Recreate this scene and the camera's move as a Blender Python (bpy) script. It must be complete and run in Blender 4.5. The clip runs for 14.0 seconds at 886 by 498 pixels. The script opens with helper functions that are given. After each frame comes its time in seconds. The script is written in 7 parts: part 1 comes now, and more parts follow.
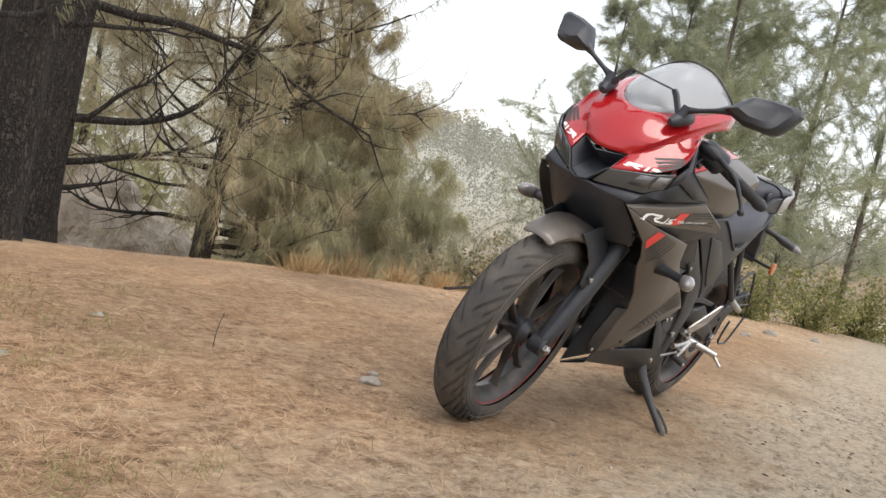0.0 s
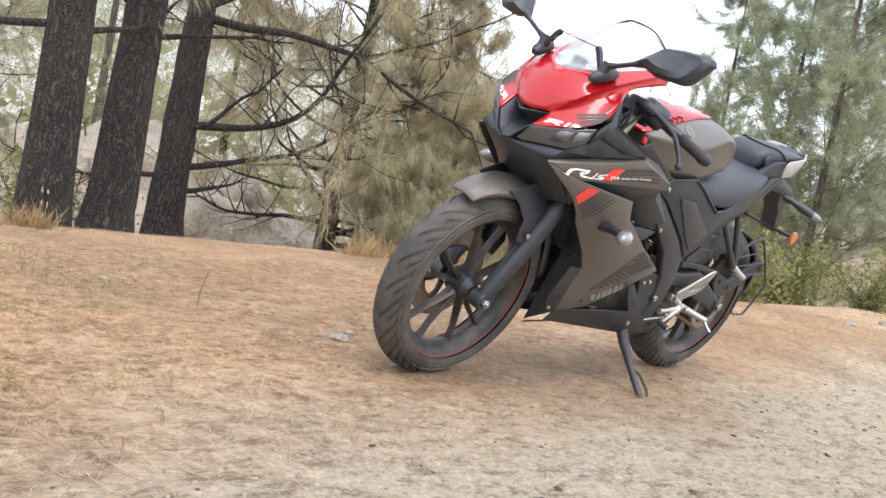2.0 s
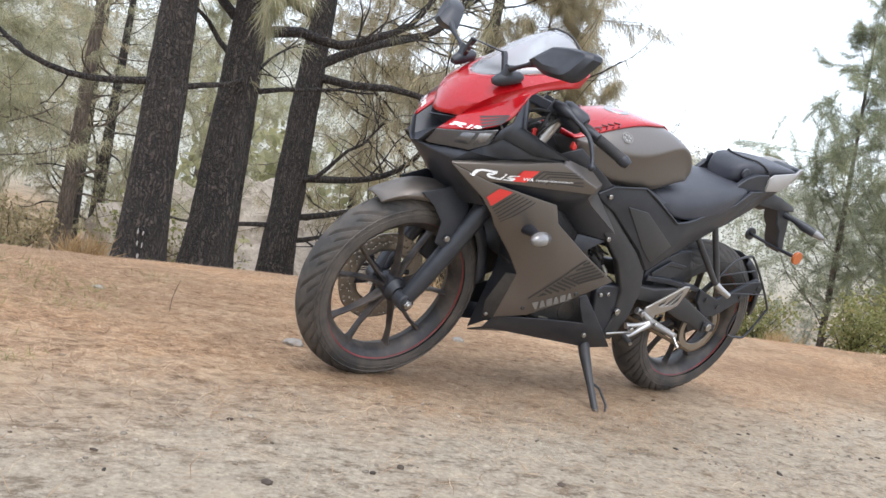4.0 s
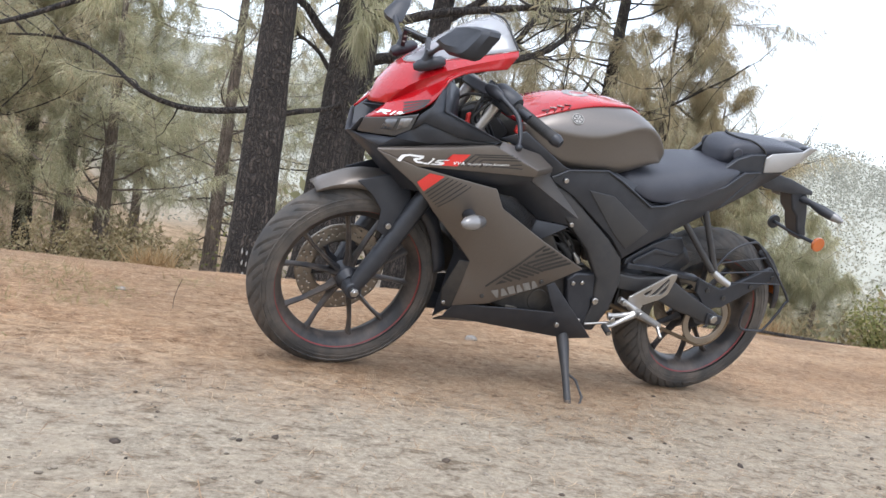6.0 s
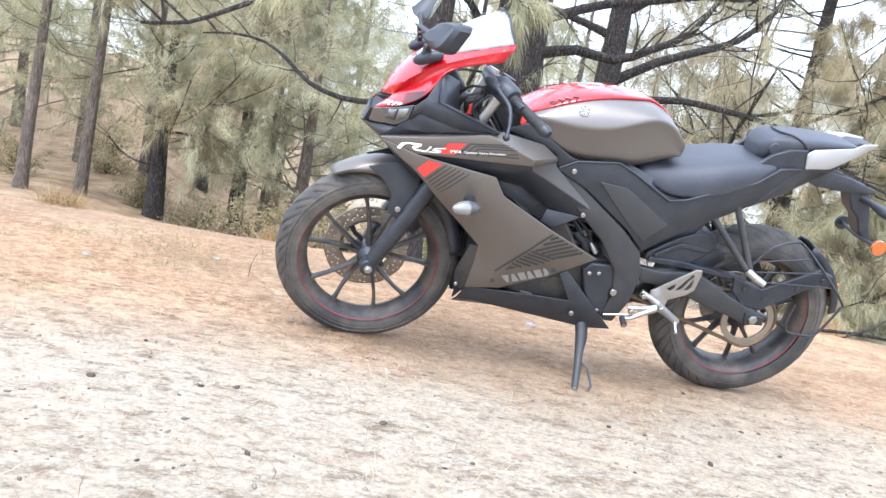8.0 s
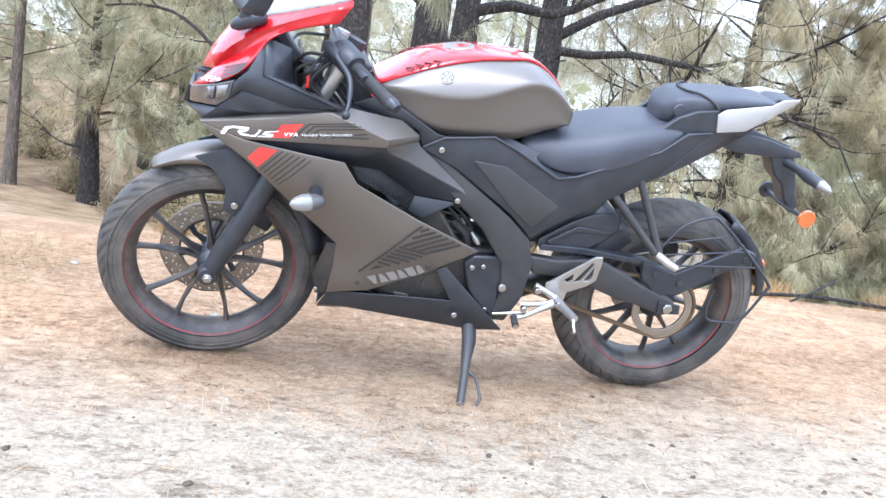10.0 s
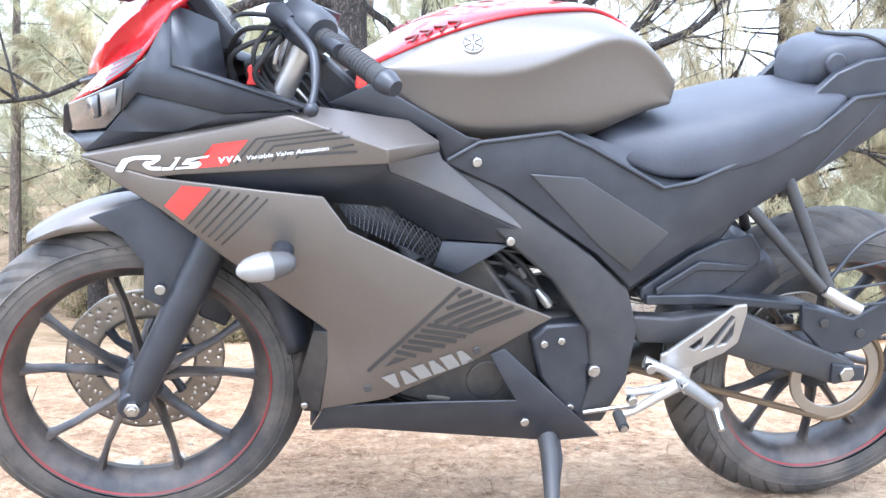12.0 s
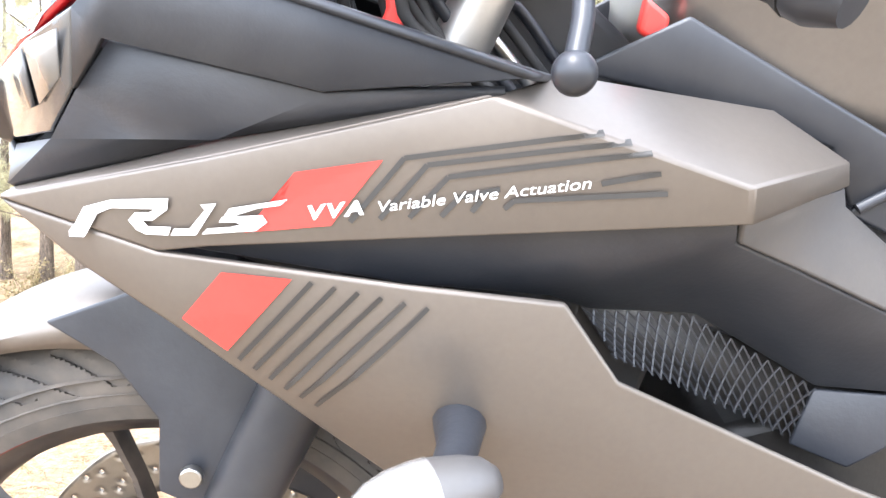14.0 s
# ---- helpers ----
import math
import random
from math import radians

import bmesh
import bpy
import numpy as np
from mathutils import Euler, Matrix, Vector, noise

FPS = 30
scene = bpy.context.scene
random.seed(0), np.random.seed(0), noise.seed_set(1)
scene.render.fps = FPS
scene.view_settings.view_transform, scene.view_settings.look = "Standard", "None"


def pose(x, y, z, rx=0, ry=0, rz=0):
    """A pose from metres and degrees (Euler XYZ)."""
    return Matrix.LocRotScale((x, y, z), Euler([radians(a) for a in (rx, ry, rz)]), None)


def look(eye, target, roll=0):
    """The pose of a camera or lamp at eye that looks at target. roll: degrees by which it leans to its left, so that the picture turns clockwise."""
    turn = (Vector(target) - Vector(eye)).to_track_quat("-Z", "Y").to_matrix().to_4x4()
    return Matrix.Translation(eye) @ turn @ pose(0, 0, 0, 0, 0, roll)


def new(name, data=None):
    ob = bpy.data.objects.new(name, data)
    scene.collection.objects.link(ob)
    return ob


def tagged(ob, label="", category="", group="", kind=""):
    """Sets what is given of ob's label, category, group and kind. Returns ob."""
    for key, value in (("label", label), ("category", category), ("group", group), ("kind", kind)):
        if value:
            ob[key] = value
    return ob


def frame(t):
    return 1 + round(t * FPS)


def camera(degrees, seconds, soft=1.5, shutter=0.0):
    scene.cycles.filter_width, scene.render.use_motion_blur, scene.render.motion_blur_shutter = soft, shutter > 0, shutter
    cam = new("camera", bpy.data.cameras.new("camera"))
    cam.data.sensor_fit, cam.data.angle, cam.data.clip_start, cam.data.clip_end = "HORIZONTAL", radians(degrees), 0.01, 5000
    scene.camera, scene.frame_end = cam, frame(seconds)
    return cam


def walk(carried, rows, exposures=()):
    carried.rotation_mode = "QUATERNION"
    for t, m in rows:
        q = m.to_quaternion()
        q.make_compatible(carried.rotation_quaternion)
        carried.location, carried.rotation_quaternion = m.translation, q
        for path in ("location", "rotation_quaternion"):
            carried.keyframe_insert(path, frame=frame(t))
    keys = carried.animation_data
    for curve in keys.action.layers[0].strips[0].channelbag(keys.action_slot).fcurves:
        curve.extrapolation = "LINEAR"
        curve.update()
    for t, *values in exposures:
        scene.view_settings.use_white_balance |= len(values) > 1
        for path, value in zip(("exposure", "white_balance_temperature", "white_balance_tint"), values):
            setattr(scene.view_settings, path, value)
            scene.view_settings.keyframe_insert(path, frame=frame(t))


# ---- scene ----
cam = camera(54.4, 14.0)
PATH = [
    (0, (-2.032, -1.092, 0.644), (-0.421, 0.08, 0.463), 13.2),
    (0.5, (-2.006, -1.281, 0.632), (-0.453, -0.035, 0.444), 12.0),
    (1, (-1.986, -1.407, 0.646), (-0.458, -0.133, 0.446), 11.7),
    (1.5, (-1.896, -1.501, 0.638), (-0.417, -0.176, 0.404), 11.6),
    (2, (-1.758, -1.613, 0.655), (-0.373, -0.192, 0.412), 11.3),
    (2.5, (-1.631, -1.755, 0.647), (-0.356, -0.223, 0.486), 10.6),
    (3, (-1.538, -1.924, 0.65), (-0.336, -0.332, 0.508), 10.6),
    (3.5, (-1.435, -2.028, 0.634), (-0.258, -0.418, 0.481), 10.9),
    (3.7, (-1.38, -2.046, 0.621), (-0.229, -0.418, 0.46), 10.8),
    (5.8, (-0.802, -2.417, 0.629), (0, -0.592, 0.461), 7.6),
    (6, (-0.735, -2.416, 0.612), (0.026, -0.574, 0.442), 7.9),
    (6.5, (-0.601, -2.45, 0.618), (0.074, -0.579, 0.412), 8.3),
    (7, (-0.489, -2.509, 0.62), (0.015, -0.586, 0.407), 8.4),
    (7.5, (-0.33, -2.622, 0.639), (-0.015, -0.661, 0.407), 8.7),
    (8, (-0.17, -2.717, 0.691), (0.115, -0.755, 0.432), 9.1),
    (8.5, (-0.051, -2.709, 0.732), (0.21, -0.748, 0.436), 9.9),
    (9, (0.083, -2.605, 0.801), (0.34, -0.651, 0.463), 10.2),
    (9.2, (0.123, -2.555, 0.835), (0.402, -0.605, 0.489), 10),
    (11.3, (0.237, -1.855, 0.614), (0.618, 0.097, 0.399), 0.4),
    (11.5, (0.259, -1.765, 0.616), (0.618, 0.194, 0.434), 0.1),
    (12, (0.305, -1.517, 0.602), (0.598, 0.456, 0.464), -0.6),
    (12.5, (0.311, -1.253, 0.596), (0.552, 0.727, 0.443), -0.5),
    (13, (0.28, -1.034, 0.611), (0.522, 0.944, 0.433), -0.3),
    (13.5, (0.279, -0.848, 0.619), (0.431, 1.139, 0.455), -0.5),
    (14, (0.244, -0.715, 0.657), (0.25, 1.282, 0.534), -0.1),
]
EXPOSURES = [(0.0, 0.05, 6400, 10), (1.0, 0.09, 6250, 10), (1.5, 0.22, 6150, 10), (2.0, 0.60, 6000, 10), (2.5, 0.73, 5900, 10), (3.0, 0.50, 5850, 10), (3.5, 0.35, 5850, 10), (6.0, 0.35, 5750, 10), (7.0, 0.65, 5700, 10),
             (8.0, 1.25, 5400, 10), (9.0, 1.32, 5250, 10), (11.5, 1.53, 5100, 10), (12.5, 1.95, 5350, 10), (13.0, 1.97, 5600, 10), (13.5, 2.03, 5750, 10), (14.0, 2.30, 5800, 10)]
walk(cam, [(t, look(eye, target, roll)) for t, eye, target, roll in PATH], EXPOSURES)

# ---- sky and sun: bright overcast ----
world = bpy.data.worlds.new("overcast_sky")
scene.world = world
world.use_nodes = True
wn, wl = world.node_tree.nodes, world.node_tree.links
wn.clear()
sky = wn.new("ShaderNodeTexSky")
sky.sky_type = "NISHITA"
sky.sun_disc = False
sky.sun_elevation, sky.sun_rotation = radians(58), radians(200)
sky.dust_density, sky.air_density = 4.0, 1.0
back_sky = wn.new("ShaderNodeBackground")
back_sky.inputs["Strength"].default_value = 0.10
wl.new(sky.outputs[0], back_sky.inputs["Color"])
back_cloud = wn.new("ShaderNodeBackground")
back_cloud.inputs["Color"].default_value = (1.0, 0.985, 0.96, 1)
back_cloud.inputs["Strength"].default_value = 1.05
add_sky = wn.new("ShaderNodeAddShader")
wl.new(back_sky.outputs[0], add_sky.inputs[0])
wl.new(back_cloud.outputs[0], add_sky.inputs[1])
wout = wn.new("ShaderNodeOutputWorld")
wl.new(add_sky.outputs[0], wout.inputs["Surface"])

sun = new("sun", bpy.data.lights.new("sun", "SUN"))
sun.data.energy, sun.data.angle, sun.data.color = 1.0, radians(25), (1.0, 0.96, 0.9)
sun.matrix_world = look((-3, -6, 14), (0, 0, 0))


# ---- materials ----
def principled(name):
    m = bpy.data.materials.new(name)
    m.use_nodes = True
    n, l = m.node_tree.nodes, m.node_tree.links
    return m, n, l, n["Principled BSDF"]


def noise_tex(n, l, scale, detail=6.0, rough=0.6, coords="Object", stretch=(1, 1, 1)):
    tc = n.new("ShaderNodeTexCoord")
    mp = n.new("ShaderNodeMapping")
    mp.inputs["Scale"].default_value = stretch
    nt = n.new("ShaderNodeTexNoise")
    nt.inputs["Scale"].default_value, nt.inputs["Detail"].default_value, nt.inputs["Roughness"].default_value = scale, detail, rough
    l.new(tc.outputs[coords], mp.inputs["Vector"])
    l.new(mp.outputs["Vector"], nt.inputs["Vector"])
    return nt


def ramp(n, l, source, stops):
    r = n.new("ShaderNodeValToRGB")
    while len(r.color_ramp.elements) < len(stops):
        r.color_ramp.elements.new(0.5)
    for e, (p, c) in zip(r.color_ramp.elements, stops):
        e.position, e.color = p, (*c, 1)
    l.new(source, r.inputs["Fac"])
    return r


def bump(n, l, height, b, strength=0.3, distance=0.01):
    bp = n.new("ShaderNodeBump")
    bp.inputs["Strength"].default_value, bp.inputs["Distance"].default_value = strength, distance
    l.new(height, bp.inputs["Height"])
    l.new(bp.outputs["Normal"], b.inputs["Normal"])
    return bp


def mixed(n, l, fac, a, c):
    m = n.new("ShaderNodeMix")
    m.data_type = "RGBA"
    if isinstance(fac, float):
        m.inputs[0].default_value = fac
    else:
        l.new(fac, m.inputs[0])
    for i, v in ((6, a), (7, c)):
        if isinstance(v, tuple):
            m.inputs[i].default_value = (*v, 1)
        else:
            l.new(v, m.inputs[i])
    return m.outputs[2]


def surface(name, colour, rough=0.5, metal=0.0, dirt=(0.2, 0.17, 0.13), dirt_amount=0.25, grain=0.08, scale=14.0, bump_strength=0.05, bump_scale=180.0, coat=0.0):
    """Paint, plastic, rubber or metal with a thin uneven film of dust and a fine grain."""
    m, n, l, b = principled(name)
    big = noise_tex(n, l, scale, 5)
    fine = noise_tex(n, l, bump_scale, 3)
    dusty = ramp(n, l, big.outputs["Fac"], [(0.42, (0, 0, 0)), (0.8, (dirt_amount,) * 3)])
    lo, hi = tuple(c * (1 - grain) for c in colour), tuple(min(1, c * (1 + grain)) for c in colour)
    base = mixed(n, l, fine.outputs["Fac"], lo, hi)
    l.new(mixed(n, l, dusty.outputs["Color"], base, dirt), b.inputs["Base Color"])
    r = n.new("ShaderNodeMapRange")
    r.inputs["To Min"].default_value, r.inputs["To Max"].default_value = max(0.02, rough - 0.06), min(1, rough + 0.12)
    l.new(big.outputs["Fac"], r.inputs["Value"])
    l.new(r.outputs["Result"], b.inputs["Roughness"])
    b.inputs["Metallic"].default_value = metal
    b.inputs["Coat Weight"].default_value = coat
    b.inputs["Coat Roughness"].default_value = 0.06
    if bump_strength:
        bump(n, l, fine.outputs["Fac"], b, bump_strength, 0.002)
    return m


RED = surface("red_gloss_paint", (0.36, 0.004, 0.008), 0.25, 0.0, dirt_amount=0.05, bump_strength=0.0, coat=1.0)
RED.node_tree.nodes["Principled BSDF"].inputs["Specular IOR Level"].default_value = 0.1
RED.node_tree.nodes["Principled BSDF"].inputs["Coat Roughness"].default_value = 0.03
GREY = surface("matt_grey_metallic_paint", (0.150, 0.132, 0.116), 0.36, 0.6, dirt_amount=0.12, bump_strength=0.02)
SILVER = surface("satin_silver_grey_paint", (0.165, 0.150, 0.137), 0.32, 0.65, dirt_amount=0.08, bump_strength=0.02)
# grey film on the next two: dust plus a painted veil of lens flare
BLACK = surface("matt_black_plastic", (0.020, 0.0225, 0.029), 0.42, 0.0, dirt=(0.15, 0.15, 0.155), dirt_amount=0.14, bump_strength=0.12)
SATIN = surface("satin_black_paint", (0.025, 0.027, 0.033), 0.36, 0.2, dirt=(0.16, 0.155, 0.15), dirt_amount=0.14, bump_strength=0.03)
# dusty satin black, paled to hold the sky light on the duct flank
FLANK = surface("lit_dusty_satin_grey", (0.085, 0.083, 0.085), 0.42, 0.3, dirt_amount=0.2, bump_strength=0.05)
FRAME = surface("black_frame_paint", (0.032, 0.032, 0.034), 0.48, 0.15, dirt_amount=0.13, bump_strength=0.08)
ENGINE = surface("dark_cast_metal", (0.045, 0.043, 0.042), 0.5, 0.6, dirt_amount=0.35, bump_strength=0.2)
RUBBER = surface("tyre_rubber", (0.040, 0.038, 0.036), 0.74, 0.0, dirt=(0.20, 0.165, 0.13), dirt_amount=0.62, bump_strength=0.15, scale=9)
RIMPAINT = surface("dusty_black_rim_paint", (0.026, 0.025, 0.026), 0.40, 0.2, dirt=(0.24, 0.19, 0.15), dirt_amount=0.62, bump_strength=0.03, scale=9)
DARKRED = surface("dull_dark_red_stripe", (0.20, 0.018, 0.018), 0.5, 0.0, dirt=(0.10, 0.08, 0.07), dirt_amount=0.95, bump_strength=0, scale=6)
SOFT = surface("handle_rubber", (0.018, 0.018, 0.019), 0.7, 0.0, dirt_amount=0.12, bump_strength=0.2)
VINYL = surface("seat_vinyl", (0.031, 0.033, 0.043), 0.46, 0.0, dirt=(0.16, 0.16, 0.165), dirt_amount=0.14, bump_strength=0.3, bump_scale=420)
ALLOY = surface("brushed_alloy", (0.46, 0.45, 0.435), 0.34, 0.85, dirt_amount=0.2)
STEEL = surface("bright_steel", (0.44, 0.43, 0.415), 0.26, 1.0, dirt_amount=0.25)
DISC = surface("worn_brake_steel", (0.34, 0.305, 0.26), 0.4, 0.9, dirt_amount=0.3)
RUST = surface("oily_chain_steel", (0.14, 0.10, 0.06), 0.5, 0.7, dirt_amount=0.4)
WHITE = surface("white_vinyl_decal", (0.80, 0.80, 0.78), 0.4, 0.0, dirt_amount=0.03, bump_strength=0)
REDDECAL = surface("red_vinyl_decal", (0.66, 0.045, 0.035), 0.42, 0.0, dirt_amount=0.05, bump_strength=0)
DARKDECAL = surface("black_vinyl_decal", (0.030, 0.029, 0.028), 0.45, 0.0, dirt_amount=0.05, bump_strength=0)
PALEDECAL = surface("pale_silver_decal", (0.32, 0.31, 0.29), 0.4, 0.2, dirt_amount=0.03, bump_strength=0)
NAMEDECAL = surface("worn_grey_decal", (0.205, 0.195, 0.18), 0.45, 0.1, dirt_amount=0.05, bump_strength=0)
# embossing in the cover's own red, with its shade put into the colour
CHEVRON = surface("shaded_red_relief", (0.11, 0.004, 0.006), 0.3, 0.0, dirt_amount=0.05, bump_strength=0, coat=0.6)
LAMPGLASS = surface("grey_lamp_glass", (0.10, 0.10, 0.105), 0.12, 0.2, dirt_amount=0.1, bump_strength=0, coat=0.8)
AMBER = surface("amber_lens", (0.46, 0.115, 0.02), 0.2, 0.0, dirt_amount=0.05, bump_strength=0, coat=0.6)
CLEARLENS = surface("clear_grey_lens", (0.20, 0.197, 0.195), 0.14, 0.2, dirt_amount=0.1, bump_strength=0, coat=0.8)
PALELENS = surface("pale_clear_lens", (0.21, 0.205, 0.20), 0.14, 0.2, dirt_amount=0.1, bump_strength=0, coat=0.8)
REDLENS = surface("red_lens", (0.45, 0.02, 0.02), 0.18, 0.0, dirt_amount=0.05, bump_strength=0, coat=0.6)
TAILPAINT = surface("pale_silver_paint", (0.40, 0.395, 0.39), 0.36, 0.35, dirt_amount=0.06, bump_strength=0.01)
INSET = surface("satin_black_inset", (0.037, 0.038, 0.041), 0.36, 0.1, dirt_amount=0.08, bump_strength=0.04)
LAMP = surface("smoked_headlamp_lens", (0.05, 0.052, 0.056), 0.10, 0.1, dirt_amount=0.05, bump_strength=0, coat=1.0)
MIRROR = surface("mirror_glass", (0.85, 0.86, 0.87), 0.02, 1.0, dirt_amount=0.0, bump_strength=0)


def glass_mat():
    m, n, l, b = principled("tinted_screen")
    b.inputs["Base Color"].default_value = (0.40, 0.41, 0.43, 1)
    b.inputs["Roughness"].default_value = 0.03
    b.inputs["Transmission Weight"].default_value = 0.0
    b.inputs["Alpha"].default_value = 0.56
    b.inputs["Coat Weight"].default_value = 0.4
    return m


SCREEN = glass_mat()


def bark_mat(name, young=False):
    m, n, l, b = principled(name)
    plates = n.new("ShaderNodeTexVoronoi")
    plates.feature = "DISTANCE_TO_EDGE"
    plates.inputs["Scale"].default_value = 10
    tc = n.new("ShaderNodeTexCoord")
    mp = n.new("ShaderNodeMapping")
    mp.inputs["Scale"].default_value = (3.0, 3.0, 0.30)
    wob = noise_tex(n, l, 5, 4)
    mixv = n.new("ShaderNodeVectorMath")
    mixv.operation = "MULTIPLY_ADD"
    mixv.inputs[1].default_value = (0.55, 0.55, 0.55)
    l.new(tc.outputs["Object"], mp.inputs["Vector"])
    l.new(wob.outputs["Color"], mixv.inputs[0])
    l.new(mp.outputs["Vector"], mixv.inputs[2])
    l.new(mixv.outputs[0], plates.inputs["Vector"])
    fine = noise_tex(n, l, 46, 8, 0.78, stretch=(1, 1, 0.16))
    big = noise_tex(n, l, 1.6, 3)
    crack = ramp(n, l, plates.outputs["Distance"], [(0.0, (0.010, 0.0085, 0.0075)), (0.09, (0.034, 0.029, 0.026)), (0.30, (0.088, 0.073, 0.064))])
    # the young variant is mixed towards a pale tone that holds distance haze
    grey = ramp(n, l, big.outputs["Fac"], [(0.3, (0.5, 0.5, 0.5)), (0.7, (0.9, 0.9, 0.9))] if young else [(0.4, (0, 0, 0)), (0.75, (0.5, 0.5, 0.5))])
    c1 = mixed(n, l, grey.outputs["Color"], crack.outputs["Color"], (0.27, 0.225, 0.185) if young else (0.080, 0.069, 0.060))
    dark = ramp(n, l, fine.outputs["Fac"], [(0.34, (0.25, 0.23, 0.22)), (0.52, (0.95, 0.92, 0.88)), (0.68, (1.7, 1.6, 1.52))])
    mul = n.new("ShaderNodeMix")
    mul.data_type, mul.blend_type = "RGBA", "MULTIPLY"
    mul.inputs[0].default_value = 1.0
    l.new(c1, mul.inputs[6])
    l.new(dark.outputs["Color"], mul.inputs[7])
    l.new(mul.outputs[2], b.inputs["Base Color"])
    b.inputs["Roughness"].default_value = 0.9
    sm = n.new("ShaderNodeMath")
    sm.operation = "MULTIPLY_ADD"
    sm.inputs[1].default_value = 0.35
    l.new(fine.outputs["Fac"], sm.inputs[0])
    mn = n.new("ShaderNodeMath")
    mn.operation = "MINIMUM"
    mn.inputs[1].default_value = 0.3
    l.new(plates.outputs["Distance"], mn.inputs[0])
    l.new(mn.outputs[0], sm.inputs[2])
    bump(n, l, sm.outputs[0], b, 1.0, 0.10)
    return m


BARK = bark_mat("dark_pine_bark")
# paler copy of the bark for background trunks, haze put into its colour
HAZEBARK = bark_mat("grey_brown_hazed_bark", True)


def leaf_mat(name, stops, scale=1.2):
    """Foliage: colour varies needle by needle and in broad patches."""
    m, n, l, b = principled(name)
    geo = n.new("ShaderNodeNewGeometry")
    r = ramp(n, l, geo.outputs["Random Per Island"], stops)
    patch = noise_tex(n, l, scale, 2)
    k = ramp(n, l, patch.outputs["Fac"], [(0.3, (0.7, 0.7, 0.68)), (0.7, (1.25, 1.2, 1.1))])
    mul = n.new("ShaderNodeMix")
    mul.data_type, mul.blend_type = "RGBA", "MULTIPLY"
    mul.inputs[0].default_value = 1.0
    l.new(r.outputs["Color"], mul.inputs[6])
    l.new(k.outputs["Color"], mul.inputs[7])
    l.new(mul.outputs[2], b.inputs["Base Color"])
    b.inputs["Roughness"].default_value = 0.55
    b.inputs["Specular IOR Level"].default_value = 0.3
    tr = n.new("ShaderNodeBsdfTranslucent")
    l.new(mul.outputs[2], tr.inputs["Color"])
    mx = n.new("ShaderNodeMixShader")
    mx.inputs[0].default_value = 0.50
    l.new(b.outputs[0], mx.inputs[1])
    l.new(tr.outputs[0], mx.inputs[2])
    l.new(mx.outputs[0], n["Material Output"].inputs["Surface"])
    return m


NEEDLE_BROWN = leaf_mat("dry_olive_needles", [(0.0, (0.34, 0.29, 0.19)), (0.45, (0.46, 0.41, 0.28)), (0.75, (0.56, 0.48, 0.34)), (1.0, (0.42, 0.44, 0.28))])
NEEDLE_OLIVE = leaf_mat("olive_green_needles", [(0.0, (0.33, 0.335, 0.21)), (0.5, (0.46, 0.465, 0.32)), (0.8, (0.56, 0.54, 0.39)), (1.0, (0.63, 0.575, 0.43))])
# these greens are lightened so that their colour carries the atmospheric haze
NEEDLE_GREEN = leaf_mat("blue_green_needles", [(0.0, (0.28, 0.33, 0.23)), (0.5, (0.39, 0.43, 0.305)), (0.85, (0.47, 0.49, 0.35)), (1.0, (0.53, 0.50, 0.37))])
SHRUB = leaf_mat("yellow_green_leaves", [(0.0, (0.17, 0.19, 0.07)), (0.6, (0.28, 0.29, 0.12)), (1.0, (0.37, 0.33, 0.16))])
# paler than SHRUB: the far slope's haze is painted into the leaves
PALELEAF = leaf_mat("pale_yellow_green_leaves", [(0.0, (0.33, 0.34, 0.20)), (0.6, (0.44, 0.44, 0.27)), (1.0, (0.52, 0.50, 0.33))])
DRYBRUSH = leaf_mat("dry_brush", [(0.0, (0.24, 0.20, 0.11)), (0.5, (0.36, 0.31, 0.19)), (0.85, (0.46, 0.38, 0.25)), (1.0, (0.32, 0.33, 0.18))])
DRYGRASS = leaf_mat("dry_grass", [(0.0, (0.30, 0.20, 0.10)), (0.6, (0.45, 0.32, 0.17)), (1.0, (0.55, 0.42, 0.25))])
LITTER = leaf_mat("fallen_needles", [(0.0, (0.15, 0.082, 0.046)), (0.25, (0.38, 0.245, 0.15)), (0.6, (0.56, 0.40, 0.265)), (1.0, (0.74, 0.60, 0.44))], 0.8)
# haze across the valley is put into this pale, low-contrast grey-green
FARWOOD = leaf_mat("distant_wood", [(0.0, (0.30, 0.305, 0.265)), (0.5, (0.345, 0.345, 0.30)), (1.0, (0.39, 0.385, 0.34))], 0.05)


def stone_mat(name, a, c, scale=30, relief=0.5, depth=0.01):
    m, n, l, b = principled(name)
    geo = n.new("ShaderNodeNewGeometry")
    nt = noise_tex(n, l, scale, 6)
    r = ramp(n, l, geo.outputs["Random Per Island"], [(0.0, a), (1.0, c)])
    k = ramp(n, l, nt.outputs["Fac"], [(0.3, (0.7, 0.68, 0.66)), (0.7, (1.1, 1.1, 1.1))])
    mul = n.new("ShaderNodeMix")
    mul.data_type, mul.blend_type = "RGBA", "MULTIPLY"
    mul.inputs[0].default_value = 1.0
    l.new(r.outputs["Color"], mul.inputs[6])
    l.new(k.outputs["Color"], mul.inputs[7])
    l.new(mul.outputs[2], b.inputs["Base Color"])
    b.inputs["Roughness"].default_value = 0.9
    bump(n, l, nt.outputs["Fac"], b, relief, depth)
    return m


GRAVEL = stone_mat("gravel_stone", (0.16, 0.135, 0.105), (0.40, 0.34, 0.26), 60)
